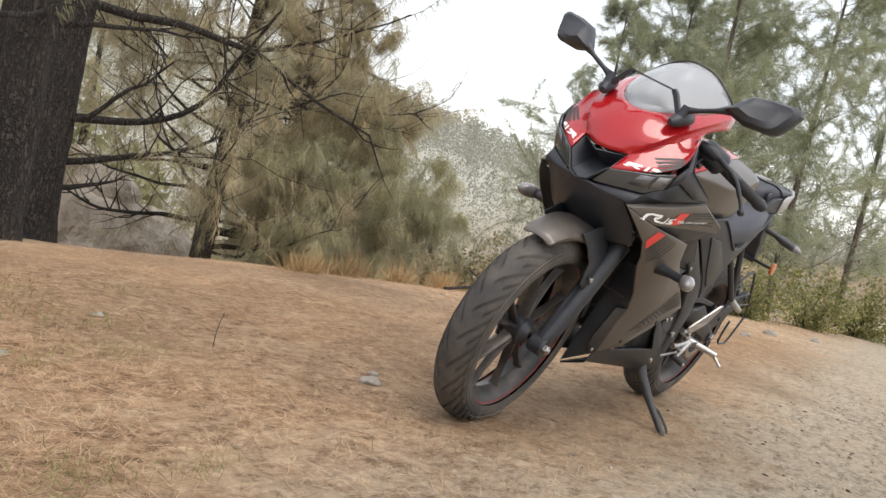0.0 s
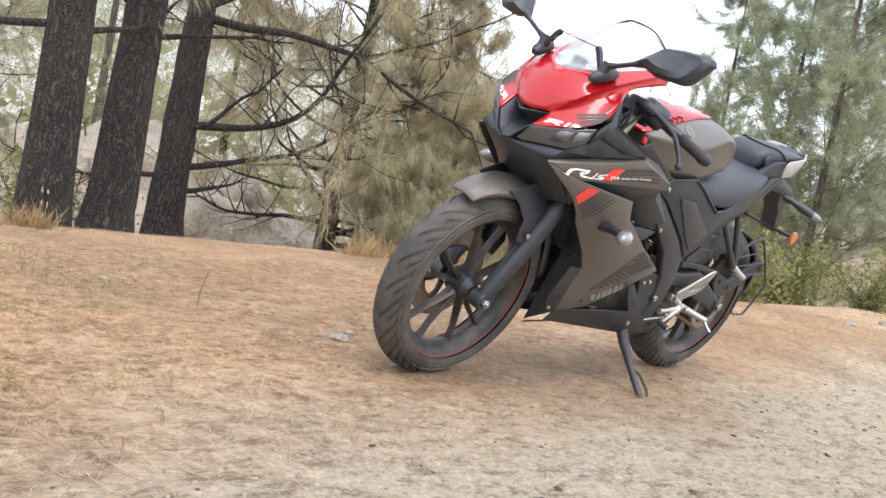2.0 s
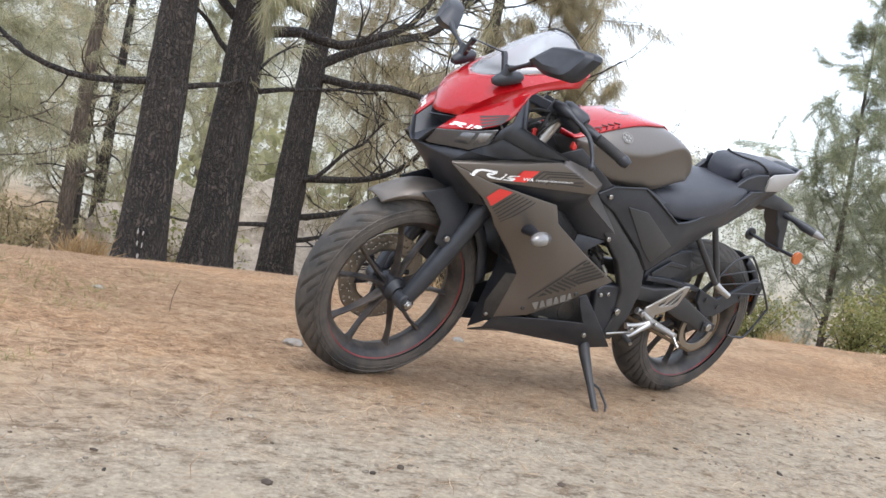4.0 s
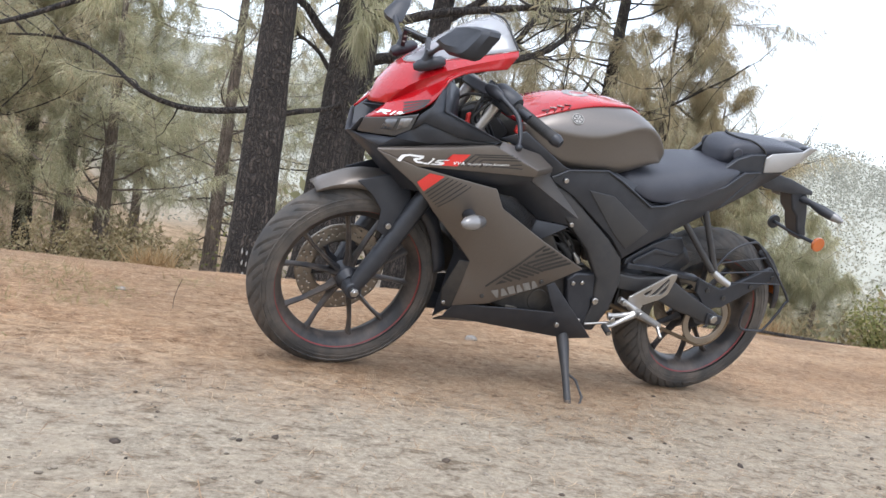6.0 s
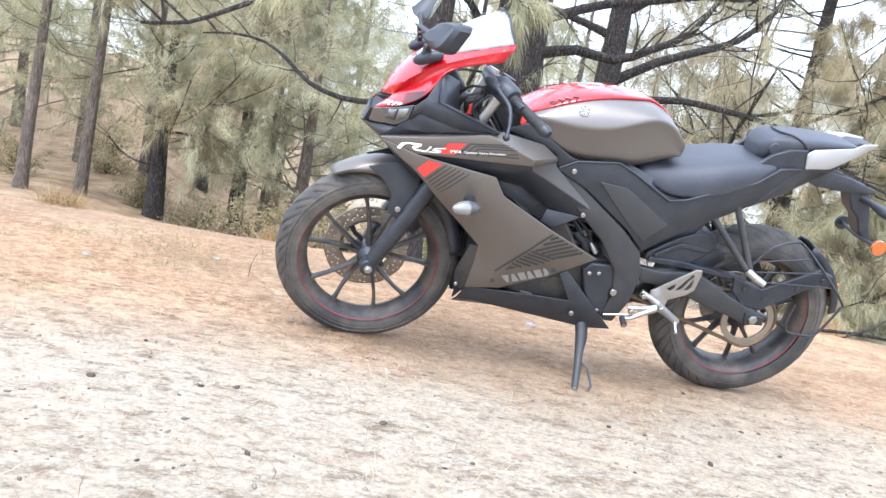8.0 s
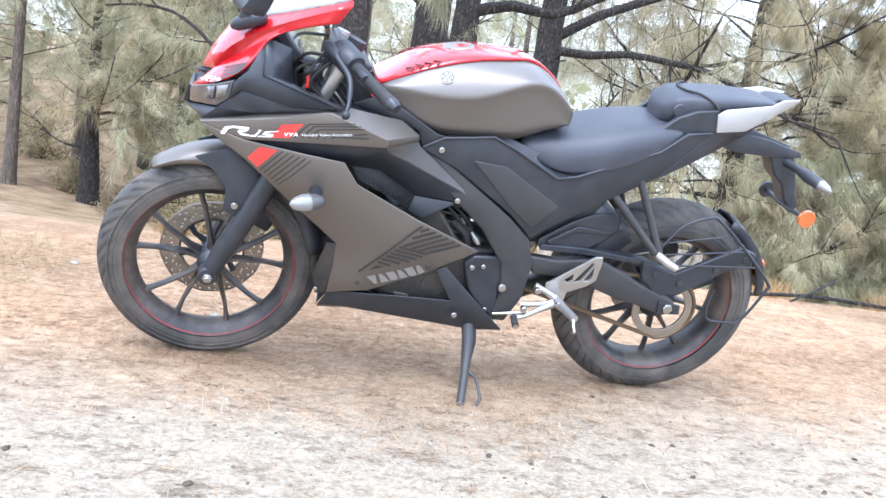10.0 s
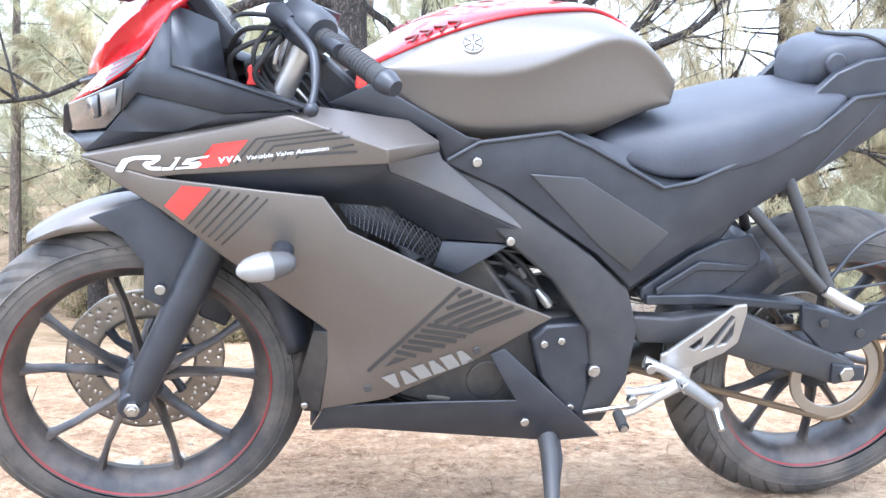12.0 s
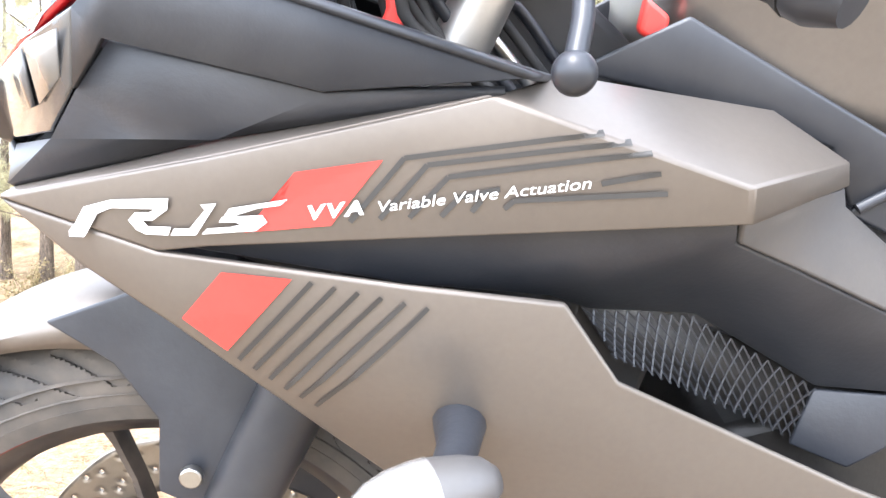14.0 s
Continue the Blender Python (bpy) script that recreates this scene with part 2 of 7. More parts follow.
ROCK = stone_mat("pale_rock", (0.58, 0.50, 0.41), (0.66, 0.58, 0.48), 4, 1.0, 0.25)
STONE = stone_mat("dusty_grey_stone", (0.20, 0.185, 0.165), (0.30, 0.275, 0.24), 20)
CONE = stone_mat("dark_cone_bit", (0.05, 0.038, 0.03), (0.10, 0.075, 0.055), 80)


def ground_mat():
    m, n, l, b = principled("needle_litter_and_gravel")
    tc = n.new("ShaderNodeTexCoord")
    sep = n.new("ShaderNodeSeparateXYZ")
    l.new(tc.outputs["Object"], sep.inputs[0])
    # litter
    f1 = noise_tex(n, l, 34, 10, 0.82)
    f2 = noise_tex(n, l, 4.6, 9, 0.72, stretch=(0.5, 1.0, 1.0))
    f3 = noise_tex(n, l, 190, 4, 0.7, stretch=(1, 0.25, 1))
    # the darkest stop paints shade into the gaps between needles
    lit = ramp(n, l, f1.outputs["Fac"], [(0.38, (0.10, 0.060, 0.036)), (0.45, (0.29, 0.185, 0.112)), (0.52, (0.42, 0.29, 0.182)), (0.60, (0.60, 0.455, 0.305))])
    pale = ramp(n, l, f2.outputs["Fac"], [(0.46, (0, 0, 0)), (0.60, (0.75, 0.75, 0.75))])
    lit2 = mixed(n, l, pale.outputs["Color"], lit.outputs["Color"], (0.52, 0.395, 0.265))
    straw = ramp(n, l, f3.outputs["Fac"], [(0.55, (0, 0, 0)), (0.7, (0.6, 0.6, 0.6))])
    lit3 = mixed(n, l, straw.outputs["Color"], lit2, (0.46, 0.315, 0.185))
    # gravel
    g1 = noise_tex(n, l, 66, 7, 0.80)
    g2 = noise_tex(n, l, 3.5, 5)
    gr = ramp(n, l, g1.outputs["Fac"], [(0.34, (0.17, 0.14, 0.102)), (0.42, (0.30, 0.253, 0.19)), (0.51, (0.385, 0.328, 0.248)), (0.62, (0.50, 0.43, 0.335))])
    sand = ramp(n, l, g2.outputs["Fac"], [(0.42, (0, 0, 0)), (0.7, (0.6, 0.6, 0.6))])
    gt2 = mixed(n, l, sand.outputs["Color"], gr.outputs["Color"], (0.42, 0.352, 0.263))
    # the edge between them runs along the track, wavy and ragged
    edge = noise_tex(n, l, 2.2, 8, 0.7)
    e1 = n.new("ShaderNodeMath"); e1.operation = "MULTIPLY_ADD"
    e1.inputs[1].default_value = -0.13
    l.new(sep.outputs["X"], e1.inputs[0]); l.new(sep.outputs["Y"], e1.inputs[2])
    e2 = n.new("ShaderNodeMath"); e2.operation = "MULTIPLY_ADD"
    e2.inputs[1].default_value = 1.1
    l.new(edge.outputs["Fac"], e2.inputs[0]); l.new(e1.outputs[0], e2.inputs[2])
    mr = n.new("ShaderNodeMapRange")
    mr.inputs["From Min"].default_value, mr.inputs["From Max"].default_value = 0.05, 0.85
    l.new(e2.outputs[0], mr.inputs["Value"])
    near0 = mixed(n, l, mr.outputs["Result"], gt2, lit3)
    f4 = noise_tex(n, l, 22, 9, 0.78, stretch=(0.6, 1.0, 1.0))
    un = ramp(n, l, f4.outputs["Fac"], [(0.40, (0.58, 0.54, 0.50)), (0.48, (0.98, 0.98, 0.98)), (0.60, (1.15, 1.14, 1.12))])
    nm = n.new("ShaderNodeMix")
    nm.data_type, nm.blend_type = "RGBA", "MULTIPLY"
    nm.inputs[0].default_value = 1.0
    l.new(near0, nm.inputs[6])
    l.new(un.outputs["Color"], nm.inputs[7])
    near = nm.outputs[2]
    # grassy soil farther down the slope
    far = noise_tex(n, l, 1.6, 10, 0.78)
    fr = ramp(n, l, far.outputs["Fac"], [(0.35, (0.12, 0.09, 0.045)), (0.5, (0.27, 0.19, 0.115)), (0.65, (0.38, 0.285, 0.185))])
    my = n.new("ShaderNodeMapRange")
    my.inputs["From Min"].default_value, my.inputs["From Max"].default_value = 3.0, 9.0
    l.new(sep.outputs["Y"], my.inputs["Value"])
    # far hillside: its pale grey-green has the distance haze painted in
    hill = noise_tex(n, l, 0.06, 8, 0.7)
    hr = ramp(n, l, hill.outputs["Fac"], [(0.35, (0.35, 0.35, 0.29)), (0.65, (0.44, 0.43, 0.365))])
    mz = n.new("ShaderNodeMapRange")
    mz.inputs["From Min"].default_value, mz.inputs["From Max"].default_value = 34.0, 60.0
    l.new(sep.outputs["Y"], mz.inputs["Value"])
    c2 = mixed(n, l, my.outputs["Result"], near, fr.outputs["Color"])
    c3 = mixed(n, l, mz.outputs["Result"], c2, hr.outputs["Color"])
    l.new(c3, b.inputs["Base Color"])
    b.inputs["Roughness"].default_value = 0.95
    b.inputs["Specular IOR Level"].default_value = 0.15
    add = n.new("ShaderNodeMath"); add.operation = "ADD"
    l.new(f1.outputs["Fac"], add.inputs[0]); l.new(g1.outputs["Fac"], add.inputs[1])
    bump(n, l, add.outputs[0], b, 0.8, 0.012)
    return m


GROUND = ground_mat()


# ---- mesh helpers ----
def mesh_object(name, verts, faces, mat, parent=None, label="", smooth=True, sharp=35):
    me = bpy.data.meshes.new(name)
    me.from_pydata([tuple(v) for v in verts], [], faces)
    me.validate()
    bm = bmesh.new()
    bm.from_mesh(me)
    bmesh.ops.recalc_face_normals(bm, faces=bm.faces)
    bm.to_mesh(me)
    bm.free()
    me.materials.append(mat)
    if smooth:
        me.polygons.foreach_set("use_smooth", [True] * len(me.polygons))
        me.set_sharp_from_angle(angle=radians(sharp))
    ob = new(name, me)
    if parent:
        ob.parent = parent
    if label:
        ob["label"] = label
    return ob


def part(name, bm, mat, parent, label="", smooth=True, sharp=35):
    me = bpy.data.meshes.new(name)
    bm.to_mesh(me)
    bm.free()
    me.materials.append(mat)
    if smooth:
        me.polygons.foreach_set("use_smooth", [True] * len(me.polygons))
        me.set_sharp_from_angle(angle=radians(sharp))
    ob = new(name, me)
    ob.parent = parent
    if label:
        ob["label"] = label
    return ob


def bevelled(ob, width=0.004, segments=2):
    m = ob.modifiers.new("bevel", "BEVEL")
    m.width, m.segments, m.limit_method, m.angle_limit = width, segments, "ANGLE", radians(34)
    return ob


def panel(name, verts, faces, mat, parent, thick=0.006, bevel=0.003, label="", side=1, sharp=32):
    """A shell panel. verts: (x, outward, z) of the near side; side -1 puts it on the far side."""
    vs = [(x, -flare(x, w, z) * side, z) for x, w, z in verts]
    ob = mesh_object(name, vs, faces, mat, parent, label, sharp=sharp)
    me = ob.data
    bm = bmesh.new()
    bm.from_mesh(me)
    bmesh.ops.triangulate(bm, faces=bm.faces)
    bm.to_mesh(me)
    bm.free()
    # normals must face away from the middle plane
    mean = sum(p.normal.y * p.area for p in me.polygons)
    if (mean > 0) == (side > 0):
        bm = bmesh.new()
        bm.from_mesh(me)
        bmesh.ops.reverse_faces(bm, faces=bm.faces)
        bm.to_mesh(me)
        bm.free()
    s = ob.modifiers.new("solid", "SOLIDIFY")
    s.thickness, s.offset = thick, -1
    if bevel:
        bevelled(ob, bevel)
    return ob


def plate(name, outline, w0, w1, mat, parent, bevel=0.003, label="", side=1):
    """A plate cut from the side outline (x, z), from w0 to w1 outwards."""
    k = len(outline)
    vs = [(x, -flare(x, w0, z) * side, z) for x, z in outline] + [(x, -flare(x, w1, z) * side, z) for x, z in outline]
    fs = [tuple(range(k)), tuple(range(2 * k - 1, k - 1, -1))] + [(i, i + k, (i + 1) % k + k, (i + 1) % k) for i in range(k)]
    ob = mesh_object(name, vs, fs, mat, parent, label)
    if bevel:
        bevelled(ob, bevel)
    return ob


def smooth_path(pts, per=6):
    """Catmull-Rom through the points."""
    p = [Vector(q) for q in pts]
    if len(p) < 3:
        return p
    p = [2 * p[0] - p[1]] + p + [2 * p[-1] - p[-2]]
    out = []
    for i in range(1, len(p) - 2):
        a, b, c, d = p[i - 1:i + 3]
        for j in range(per):
            t = j / per
            out.append(0.5 * ((2 * b) + (c - a) * t + (2 * a - 5 * b + 4 * c - d) * t * t + (3 * b - a - 3 * c + d) * t ** 3))
    return out + [p[-2]]


def tube_data(pts, radii, sides=10, cap=True):
    pts = [Vector(p) for p in pts]
    if not hasattr(radii, "__len__"):
        radii = [radii] * len(pts)
    vs, fs = [], []
    ref = None
    for i, p in enumerate(pts):
        d = (pts[min(i + 1, len(pts) - 1)] - pts[max(i - 1, 0)]).normalized()
        if ref is None:
            ref = d.orthogonal().normalized()
        ref = (ref - d * ref.dot(d)).normalized()
        o = d.cross(ref)
        for j in range(sides):
            a = 2 * math.pi * j / sides
            vs.append(p + (ref * math.cos(a) + o * math.sin(a)) * radii[i])
    for i in range(len(pts) - 1):
        for j in range(sides):
            a, b = i * sides + j, i * sides + (j + 1) % sides
            fs.append((a, b, b + sides, a + sides))
    if cap:
        fs.append(tuple(range(sides))[::-1])
        fs.append(tuple(range((len(pts) - 1) * sides, len(pts) * sides)))
    return vs, fs


def tube(name, pts, radii, mat, parent, sides=12, label="", bend=False):
    if bend:
        pts = smooth_path(pts)
    vs, fs = tube_data(pts, radii, sides)
    return mesh_object(name, vs, fs, mat, parent, label, sharp=50)


def turned(profile, n, centre, closed=False):
    """Verts and faces of a profile (outward, radius) turned about the y axis through centre."""
    cx, cy, cz = centre
    vs, fs, k = [], [], len(profile)
    for i in range(n):
        a = 2 * math.pi * i / n
        for y, r in profile:
            vs.append((cx + r * math.cos(a), cy + y, cz + r * math.sin(a)))
    for i in range(n):
        for j in range(k if closed else k - 1):
            a, b = i * k + j, i * k + (j + 1) % k
            c, d = ((i + 1) % n) * k + (j + 1) % k, ((i + 1) % n) * k + j
            fs.append((a, b, c, d))
    return vs, fs


def disc_part(name, centre, radius, y0, y1, mat, parent, n=24, label="", inner=0.0, bevel=0.002):
    prof = [(y0, inner), (y0, radius), (y1, radius), (y1, inner)] if inner else [(y0, 0.0005), (y0, radius), (y1, radius), (y1, 0.0005)]
    vs, fs = turned(prof, n, centre, closed=bool(inner))
    ob = mesh_object(name, vs, fs, mat, parent, label)
    if bevel:
        bevelled(ob, bevel)
    return ob


def bolt(centre, parent, r=0.008, out=0.005, side=1, mat=None, name="bolt"):
    x, w, z = centre
    w = flare(x, w, z)
    ob = disc_part(name, (x, -w * side, z), r, -out * side, 0.004 * side, mat or STEEL, parent, 12, bevel=0.0015)
    return ob


def loft(name, sections, mat, parent, label="", subdiv=1, sharp=60):
    """sections: (x, half profile of (outward, z) from the top middle to the bottom edge); mirrored over the middle plane."""
    vs, fs = [], []
    k = None
    for x, half in sections:
        row = [(x, -w, z) for w, z in reversed(half)] + [(x, w, z) for w, z in half[1:]]
        k = len(row)
        vs += row
    m = len(sections)
    for i in range(m - 1):
        for j in range(k - 1):
            fs.append((i * k + j, i * k + j + 1, (i + 1) * k + j + 1, (i + 1) * k + j))
        fs.append((i * k, (i + 1) * k, (i + 1) * k + k - 1, i * k + k - 1))
    fs.append(tuple(range(k)))
    fs.append(tuple(range((m - 1) * k, m * k))[::-1])
    ob = mesh_object(name, vs, fs, mat, parent, label, sharp=sharp)
    if subdiv:
        s = ob.modifiers.new("round", "SUBSURF")
        s.levels = s.render_levels = subdiv
    return ob


# ---- the ground ----
def edge_y(x):
    return 1.95 + 0.18 * math.sin(0.8 * x + 0.6) + 0.04 * max(0, x - 1)


def height(x, y):
    z = -0.014 - 0.034 * max(-14, min(16, x))
    s = y - edge_y(x)
    if y > 9 and x < 1:
        # a brown bank climbs behind the wood on this side
        z += min(1, (1 - x) / 5) * min(4.5, 0.30 * (y - 9) ** 2 / (y - 9 + 2))
    n1 = noise.noise((x * 0.7, y * 0.7, 1.3)) * 0.03 + noise.noise((x * 2.6, y * 2.6, 7.1)) * 0.008 + noise.noise((x * 9, y * 9, 3.7)) * 0.004
    calm = min(1, max(0.12, (abs(x - 0.6) + abs(y)) / 3 - 0.35))
    z += n1 * calm + noise.noise((x * 14, y * 14, 2.2)) * 0.003
    if s > -0.5:
        q = s + 0.5
        drop = 0.20 * (q * q / (q + 0.9))
        z -= min(drop, 3.1 + 0.4 * noise.noise((x * 0.1, y * 0.1, 0)))
        z -= 0.35 * min(9, max(0, x - 4.5)) * min(1, s / 9) * (1 if s > 0 else 0)
        z += 0.5 * noise.noise((x * 0.16, y * 0.16, 5)) * min(1, max(0, s) / 6)
        far = math.hypot(x, y) - 42
        if far > 0:
            az = math.degrees(math.atan2(y, x))
            slope = 0.035 + 0.10 * min(1, max(0, (az - 22) / 38))
            z += far * slope * min(1, far / 50) + 6 * noise.noise((x * 0.012, y * 0.012, 9)) * min(1, far / 60)
    return z


def spread(lo, hi, step, reach):
    mid = list(np.arange(lo, hi + 1e-6, step))
    out, s = [], step
    a, b = lo, hi
    while b < reach:
        s *= 1.16
        a, b = a - s, b + s
        mid = [a] + mid + [b]
    return mid


def build_ground():
    xs, ys = spread(-3.0, 4.0, 0.06, 420), spread(-3.2, 3.4, 0.06, 420)
    vs = [(x, y, height(x, y)) for y in ys for x in xs]
    k = len(xs)
    fs = [(j * k + i, j * k + i + 1, (j + 1) * k + i + 1, (j + 1) * k + i) for j in range(len(ys) - 1) for i in range(k - 1)]
    me = bpy.data.meshes.new("ground")
    me.from_pydata(vs, [], fs)
    me.materials.append(GROUND)
    me.polygons.foreach_set("use_smooth", [True] * len(me.polygons))
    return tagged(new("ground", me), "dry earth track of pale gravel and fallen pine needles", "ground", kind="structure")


build_ground()
rng = np.random.default_rng(5)


def triangles(name, tri, mat, parent=None, label=""):
    """One mesh of loose triangles or quads: an array of (count, corners, 3)."""
    n, c = tri.shape[0], tri.shape[1]
    me = bpy.data.meshes.new(name)
    me.vertices.add(n * c)
    me.vertices.foreach_set("co", tri.astype(np.float32).ravel())
    me.loops.add(n * c)
    me.loops.foreach_set("vertex_index", np.arange(n * c, dtype=np.int32))
    me.polygons.add(n)
    me.polygons.foreach_set("loop_start", np.arange(0, n * c, c, dtype=np.int32))
    me.update()
    me.validate()
    me.materials.append(mat)
    ob = new(name, me)
    if parent:
        ob.parent = parent
    if label:
        ob["label"] = label
    return ob


def unit(v):
    return v / np.maximum(1e-9, np.linalg.norm(v, axis=-1, keepdims=True))


def needles(points, dirs, per, length, width, droop, g, simple=False):
    """Needle tufts: thin blades that fan out from each point along its direction and hang a little."""
    p = np.repeat(points, per, 0)
    d = np.repeat(dirs, per, 0)
    d = unit(d * 0.75 + g.normal(0, 0.55, d.shape) + np.array([0, 0, -droop]))
    ln = length * g.uniform(0.6, 1.15, (len(p), 1))
    start = p + g.normal(0, 0.02, p.shape)
    mid = start + d * ln * 0.55
    end = mid + unit(d + np.array([0, 0, -0.55 * droop - 0.15])) * ln * 0.45
    side = unit(np.cross(d, g.normal(0, 1, d.shape))) * width / 2
    if simple:
        return np.stack([start - side, start + side, end], 1)
    return np.stack([start - side, start + side, mid + side * 0.8, end, mid - side * 0.8], 1)


def pine(label, x, y, h, r, lean=(0, 0), seed=1, limbs=(), first=0.3, n_limbs=14, limb=1.6, rise=0.25, twigs=7, per=20, needle=0.2, width=0.004, droop=0.4, mat=None, base=None, top_r=0.35, sparse=0.0, inner=0.3, group="pines on the slope"):
    """A pine: a tapered, cracked trunk, limbs that fork into twigs, and tufts of long needles."""
    g = np.random.default_rng(seed)
    mat = mat or NEEDLE_OLIVE
    z0 = height(x, y) if base is None else base
    root = new("pine_tree")
    root.location = (x, y, z0 - 0.05)
    tagged(root, label, "tree", group)
    rows = max(10, int(h * (7 if r > 0.14 else 4)))
    path, rad = [], []
    ph = g.uniform(0, 6, 4)
    for i in range(rows + 1):
        f = i / rows
        w = r * 0.35
        path.append(Vector((lean[0] * h * f + w * math.sin(ph[0] + 3.0 * f) * f, lean[1] * h * f + w * math.sin(ph[1] + 4 * f) * f, h * f)))
        rad.append(r * ((1 - f) * (1 - top_r) + top_r * (1 - f) ** 0.35 + 0.25 * math.exp(-f * h / 0.35)))
    vs, fs = tube_data(path, rad, 20)
    for i, v in enumerate(vs):
        c = path[min(rows, i // 20)]
        k = 1 + 0.09 * noise.noise((v.x * 7 + seed, v.y * 7, v.z * 2.2)) + 0.05 * noise.noise((v.x * 22, v.y * 22 + seed, v.z * 6))
        vs[i] = c + (v - c) * k
    trunk_faces = len(fs)
    tp, td = [], []

    def at(zz):
        f = min(1, max(0, zz / h)) * rows
        i = min(rows - 1, int(f))
        return path[i].lerp(path[i + 1], f - i), rad[i]

    def add_tube(pts, r0, r1, sides):
        n = len(pts)
        a, b = tube_data(pts, [r0 + (r1 - r0) * (j / (n - 1)) ** 0.8 for j in range(n)], sides)
        o = len(vs)
        vs.extend(a)
        fs.extend([tuple(q + o for q in t) for t in b])

    def limb_at(zz, az, ln, up, r0, bare, bend=0.25):
        s, tr = at(zz)
        d = Vector((math.cos(az) * math.cos(up), math.sin(az) * math.cos(up), math.sin(up)))
        pts = [s]
        p = s + d * tr * 0.5
        n = 7
        for j in range(n):
            d = (d + Vector(g.normal(0, 0.21, 3)) + Vector((0, 0, bend * 0.25))).normalized()
            p = p + d * ln / n
            pts.append(p.copy())
        pts = smooth_path(pts, 2)
        add_tube(pts, r0, r0 * 0.25, 6 if r > 0.14 else 4)
        for j in range(twigs):
            k = int(len(pts) * g.uniform(inner, 0.98))
            k = min(k, len(pts) - 1)
            o = pts[k]
            td_ = (d * 0.6 + Vector(g.normal(0, 0.6, 3))).normalized()
            tl = ln * g.uniform(0.18, 0.42)
            tw = [o]
            q = o.copy()
            for m in range(4):
                td_ = (td_ + Vector(g.normal(0, 0.2, 3)) + Vector((0, 0, 0.10))).normalized()
                q = q + td_ * tl / 4
                tw.append(q.copy())
            add_tube(tw, max(0.004, r0 * 0.28), 0.003, 3)
            if g.uniform() < bare:
                continue
            for m in range(1, 5):
                tp.append(tw[m]); td.append((tw[m] - tw[m - 1]).normalized())
                if m > 1:
                    tp.append(tw[m].lerp(tw[m - 1], 0.5)); td.append((tw[m] - tw[m - 1]).normalized())
        if g.uniform() >= bare:
            for k in range(len(pts) // 2, len(pts)):
                tp.append(pts[k]); td.append(d)

    for i in range(n_limbs):
        f = first + (0.985 - first) * (i + g.uniform(0, 0.8)) / max(1, n_limbs)
        ln = limb * (1.15 - 0.85 * f ** 1.4) * g.uniform(0.65, 1.2)
        limb_at(f * h, g.uniform(0, 2 * math.pi), ln, rise + 0.5 * max(0, f - 0.6) + g.normal(0, 0.15), max(0.008, r * 0.2 * (1.1 - f)), sparse)
    for zz, az, ln, up, r0, bare, bend in limbs:
        limb_at(zz, math.radians(az), ln, math.radians(up), r0, bare, bend)
    tr = mesh_object("trunk", vs, fs, BARK if r > 0.145 else HAZEBARK, root, sharp=70)
    if tp:
        P, D = np.array([tuple(q) for q in tp]), np.array([tuple(q) for q in td])
        triangles("crown", needles(P, D, per, needle, width, droop, g, width > 0.0062), mat, root, "hanging tufts of long needles")
    return root


def limbs_of(*rows):
    return rows


# the near pines behind the motorcycle: bare dark trunks with dead lower limbs
t1 = pine("dark pine trunk with white paint marks near its foot", 0.56, 5.12, 7.0, 0.195, (0.0, 0.0), 11,
          limbs_of((1.62, 172, 2.3, 3, 0.034, 0.7, 0.0), (1.55, 10, 1.6, 10, 0.03, 0.8, 0.1), (2.6, 200, 2.6, 20, 0.05, 0.5, -0.2)),
          first=0.5, n_limbs=9, limb=2.6, rise=0.0, droop=0.9, needle=0.24, sparse=0.35, mat=NEEDLE_OLIVE, group="dark trunks at the edge")
# worn white paint smudges low on the first trunk
for i, (dx, dz, w, h) in enumerate([(-0.022, 0.345, 0.014, 0.05), (0.018, 0.335, 0.016, 0.04), (-0.016, 0.25, 0.016, 0.045), (0.022, 0.24, 0.012, 0.05), (0.0, 0.15, 0.018, 0.05)]):
    d = Vector((-0.28, -0.96, 0)).normalized()
    o = Vector((0.96, -0.28, 0)).normalized()
    c = d * (0.195 * 1.16 + 0.006) + o * dx + Vector((0, 0, dz + 0.05))
    g = np.random.default_rng(i)
    rim = [(w / 2 * math.cos(q) * g.uniform(0.6, 1.15), h / 2 * math.sin(q) * g.uniform(0.7, 1.1)) for q in np.arange(0, 6.28, 0.63)]
    vs = [c + o * p + Vector((0, 0, q)) + d * e for e in (0.004, -0.03) for p, q in rim]
    k = len(rim)
    mesh_object("paint_mark", vs, [tuple(range(k)), tuple(range(2 * k - 1, k - 1, -1))] + [(q, q + k, (q + 1) % k + k, (q + 1) % k) for q in range(k)], PALEDECAL, t1, "worn white paint mark" if i == 0 else "")
t2 = pine("dark leaning pine trunk with cracked bark", 1.22, 5.50, 7.0, 0.205, (0.04, 0.02), 12,
          limbs_of((2.3, 150, 1.8, 35, 0.05, 0.8, 0.1), (1.75, 350, 1.2, 5, 0.03, 0.9, 0.0), (3.2, 262, 1.0, -8, 0.03, 0.0, -0.4), (3.1, 215, 1.0, 0, 0.025, 0.0, -0.4), (2.5, 5, 3.2, 22, 0.06, 0.5, -0.05)),
          first=0.55, n_limbs=8, limb=2.6, rise=0.1, twigs=11, droop=0.9, needle=0.24, sparse=0.4, group="dark trunks at the edge")
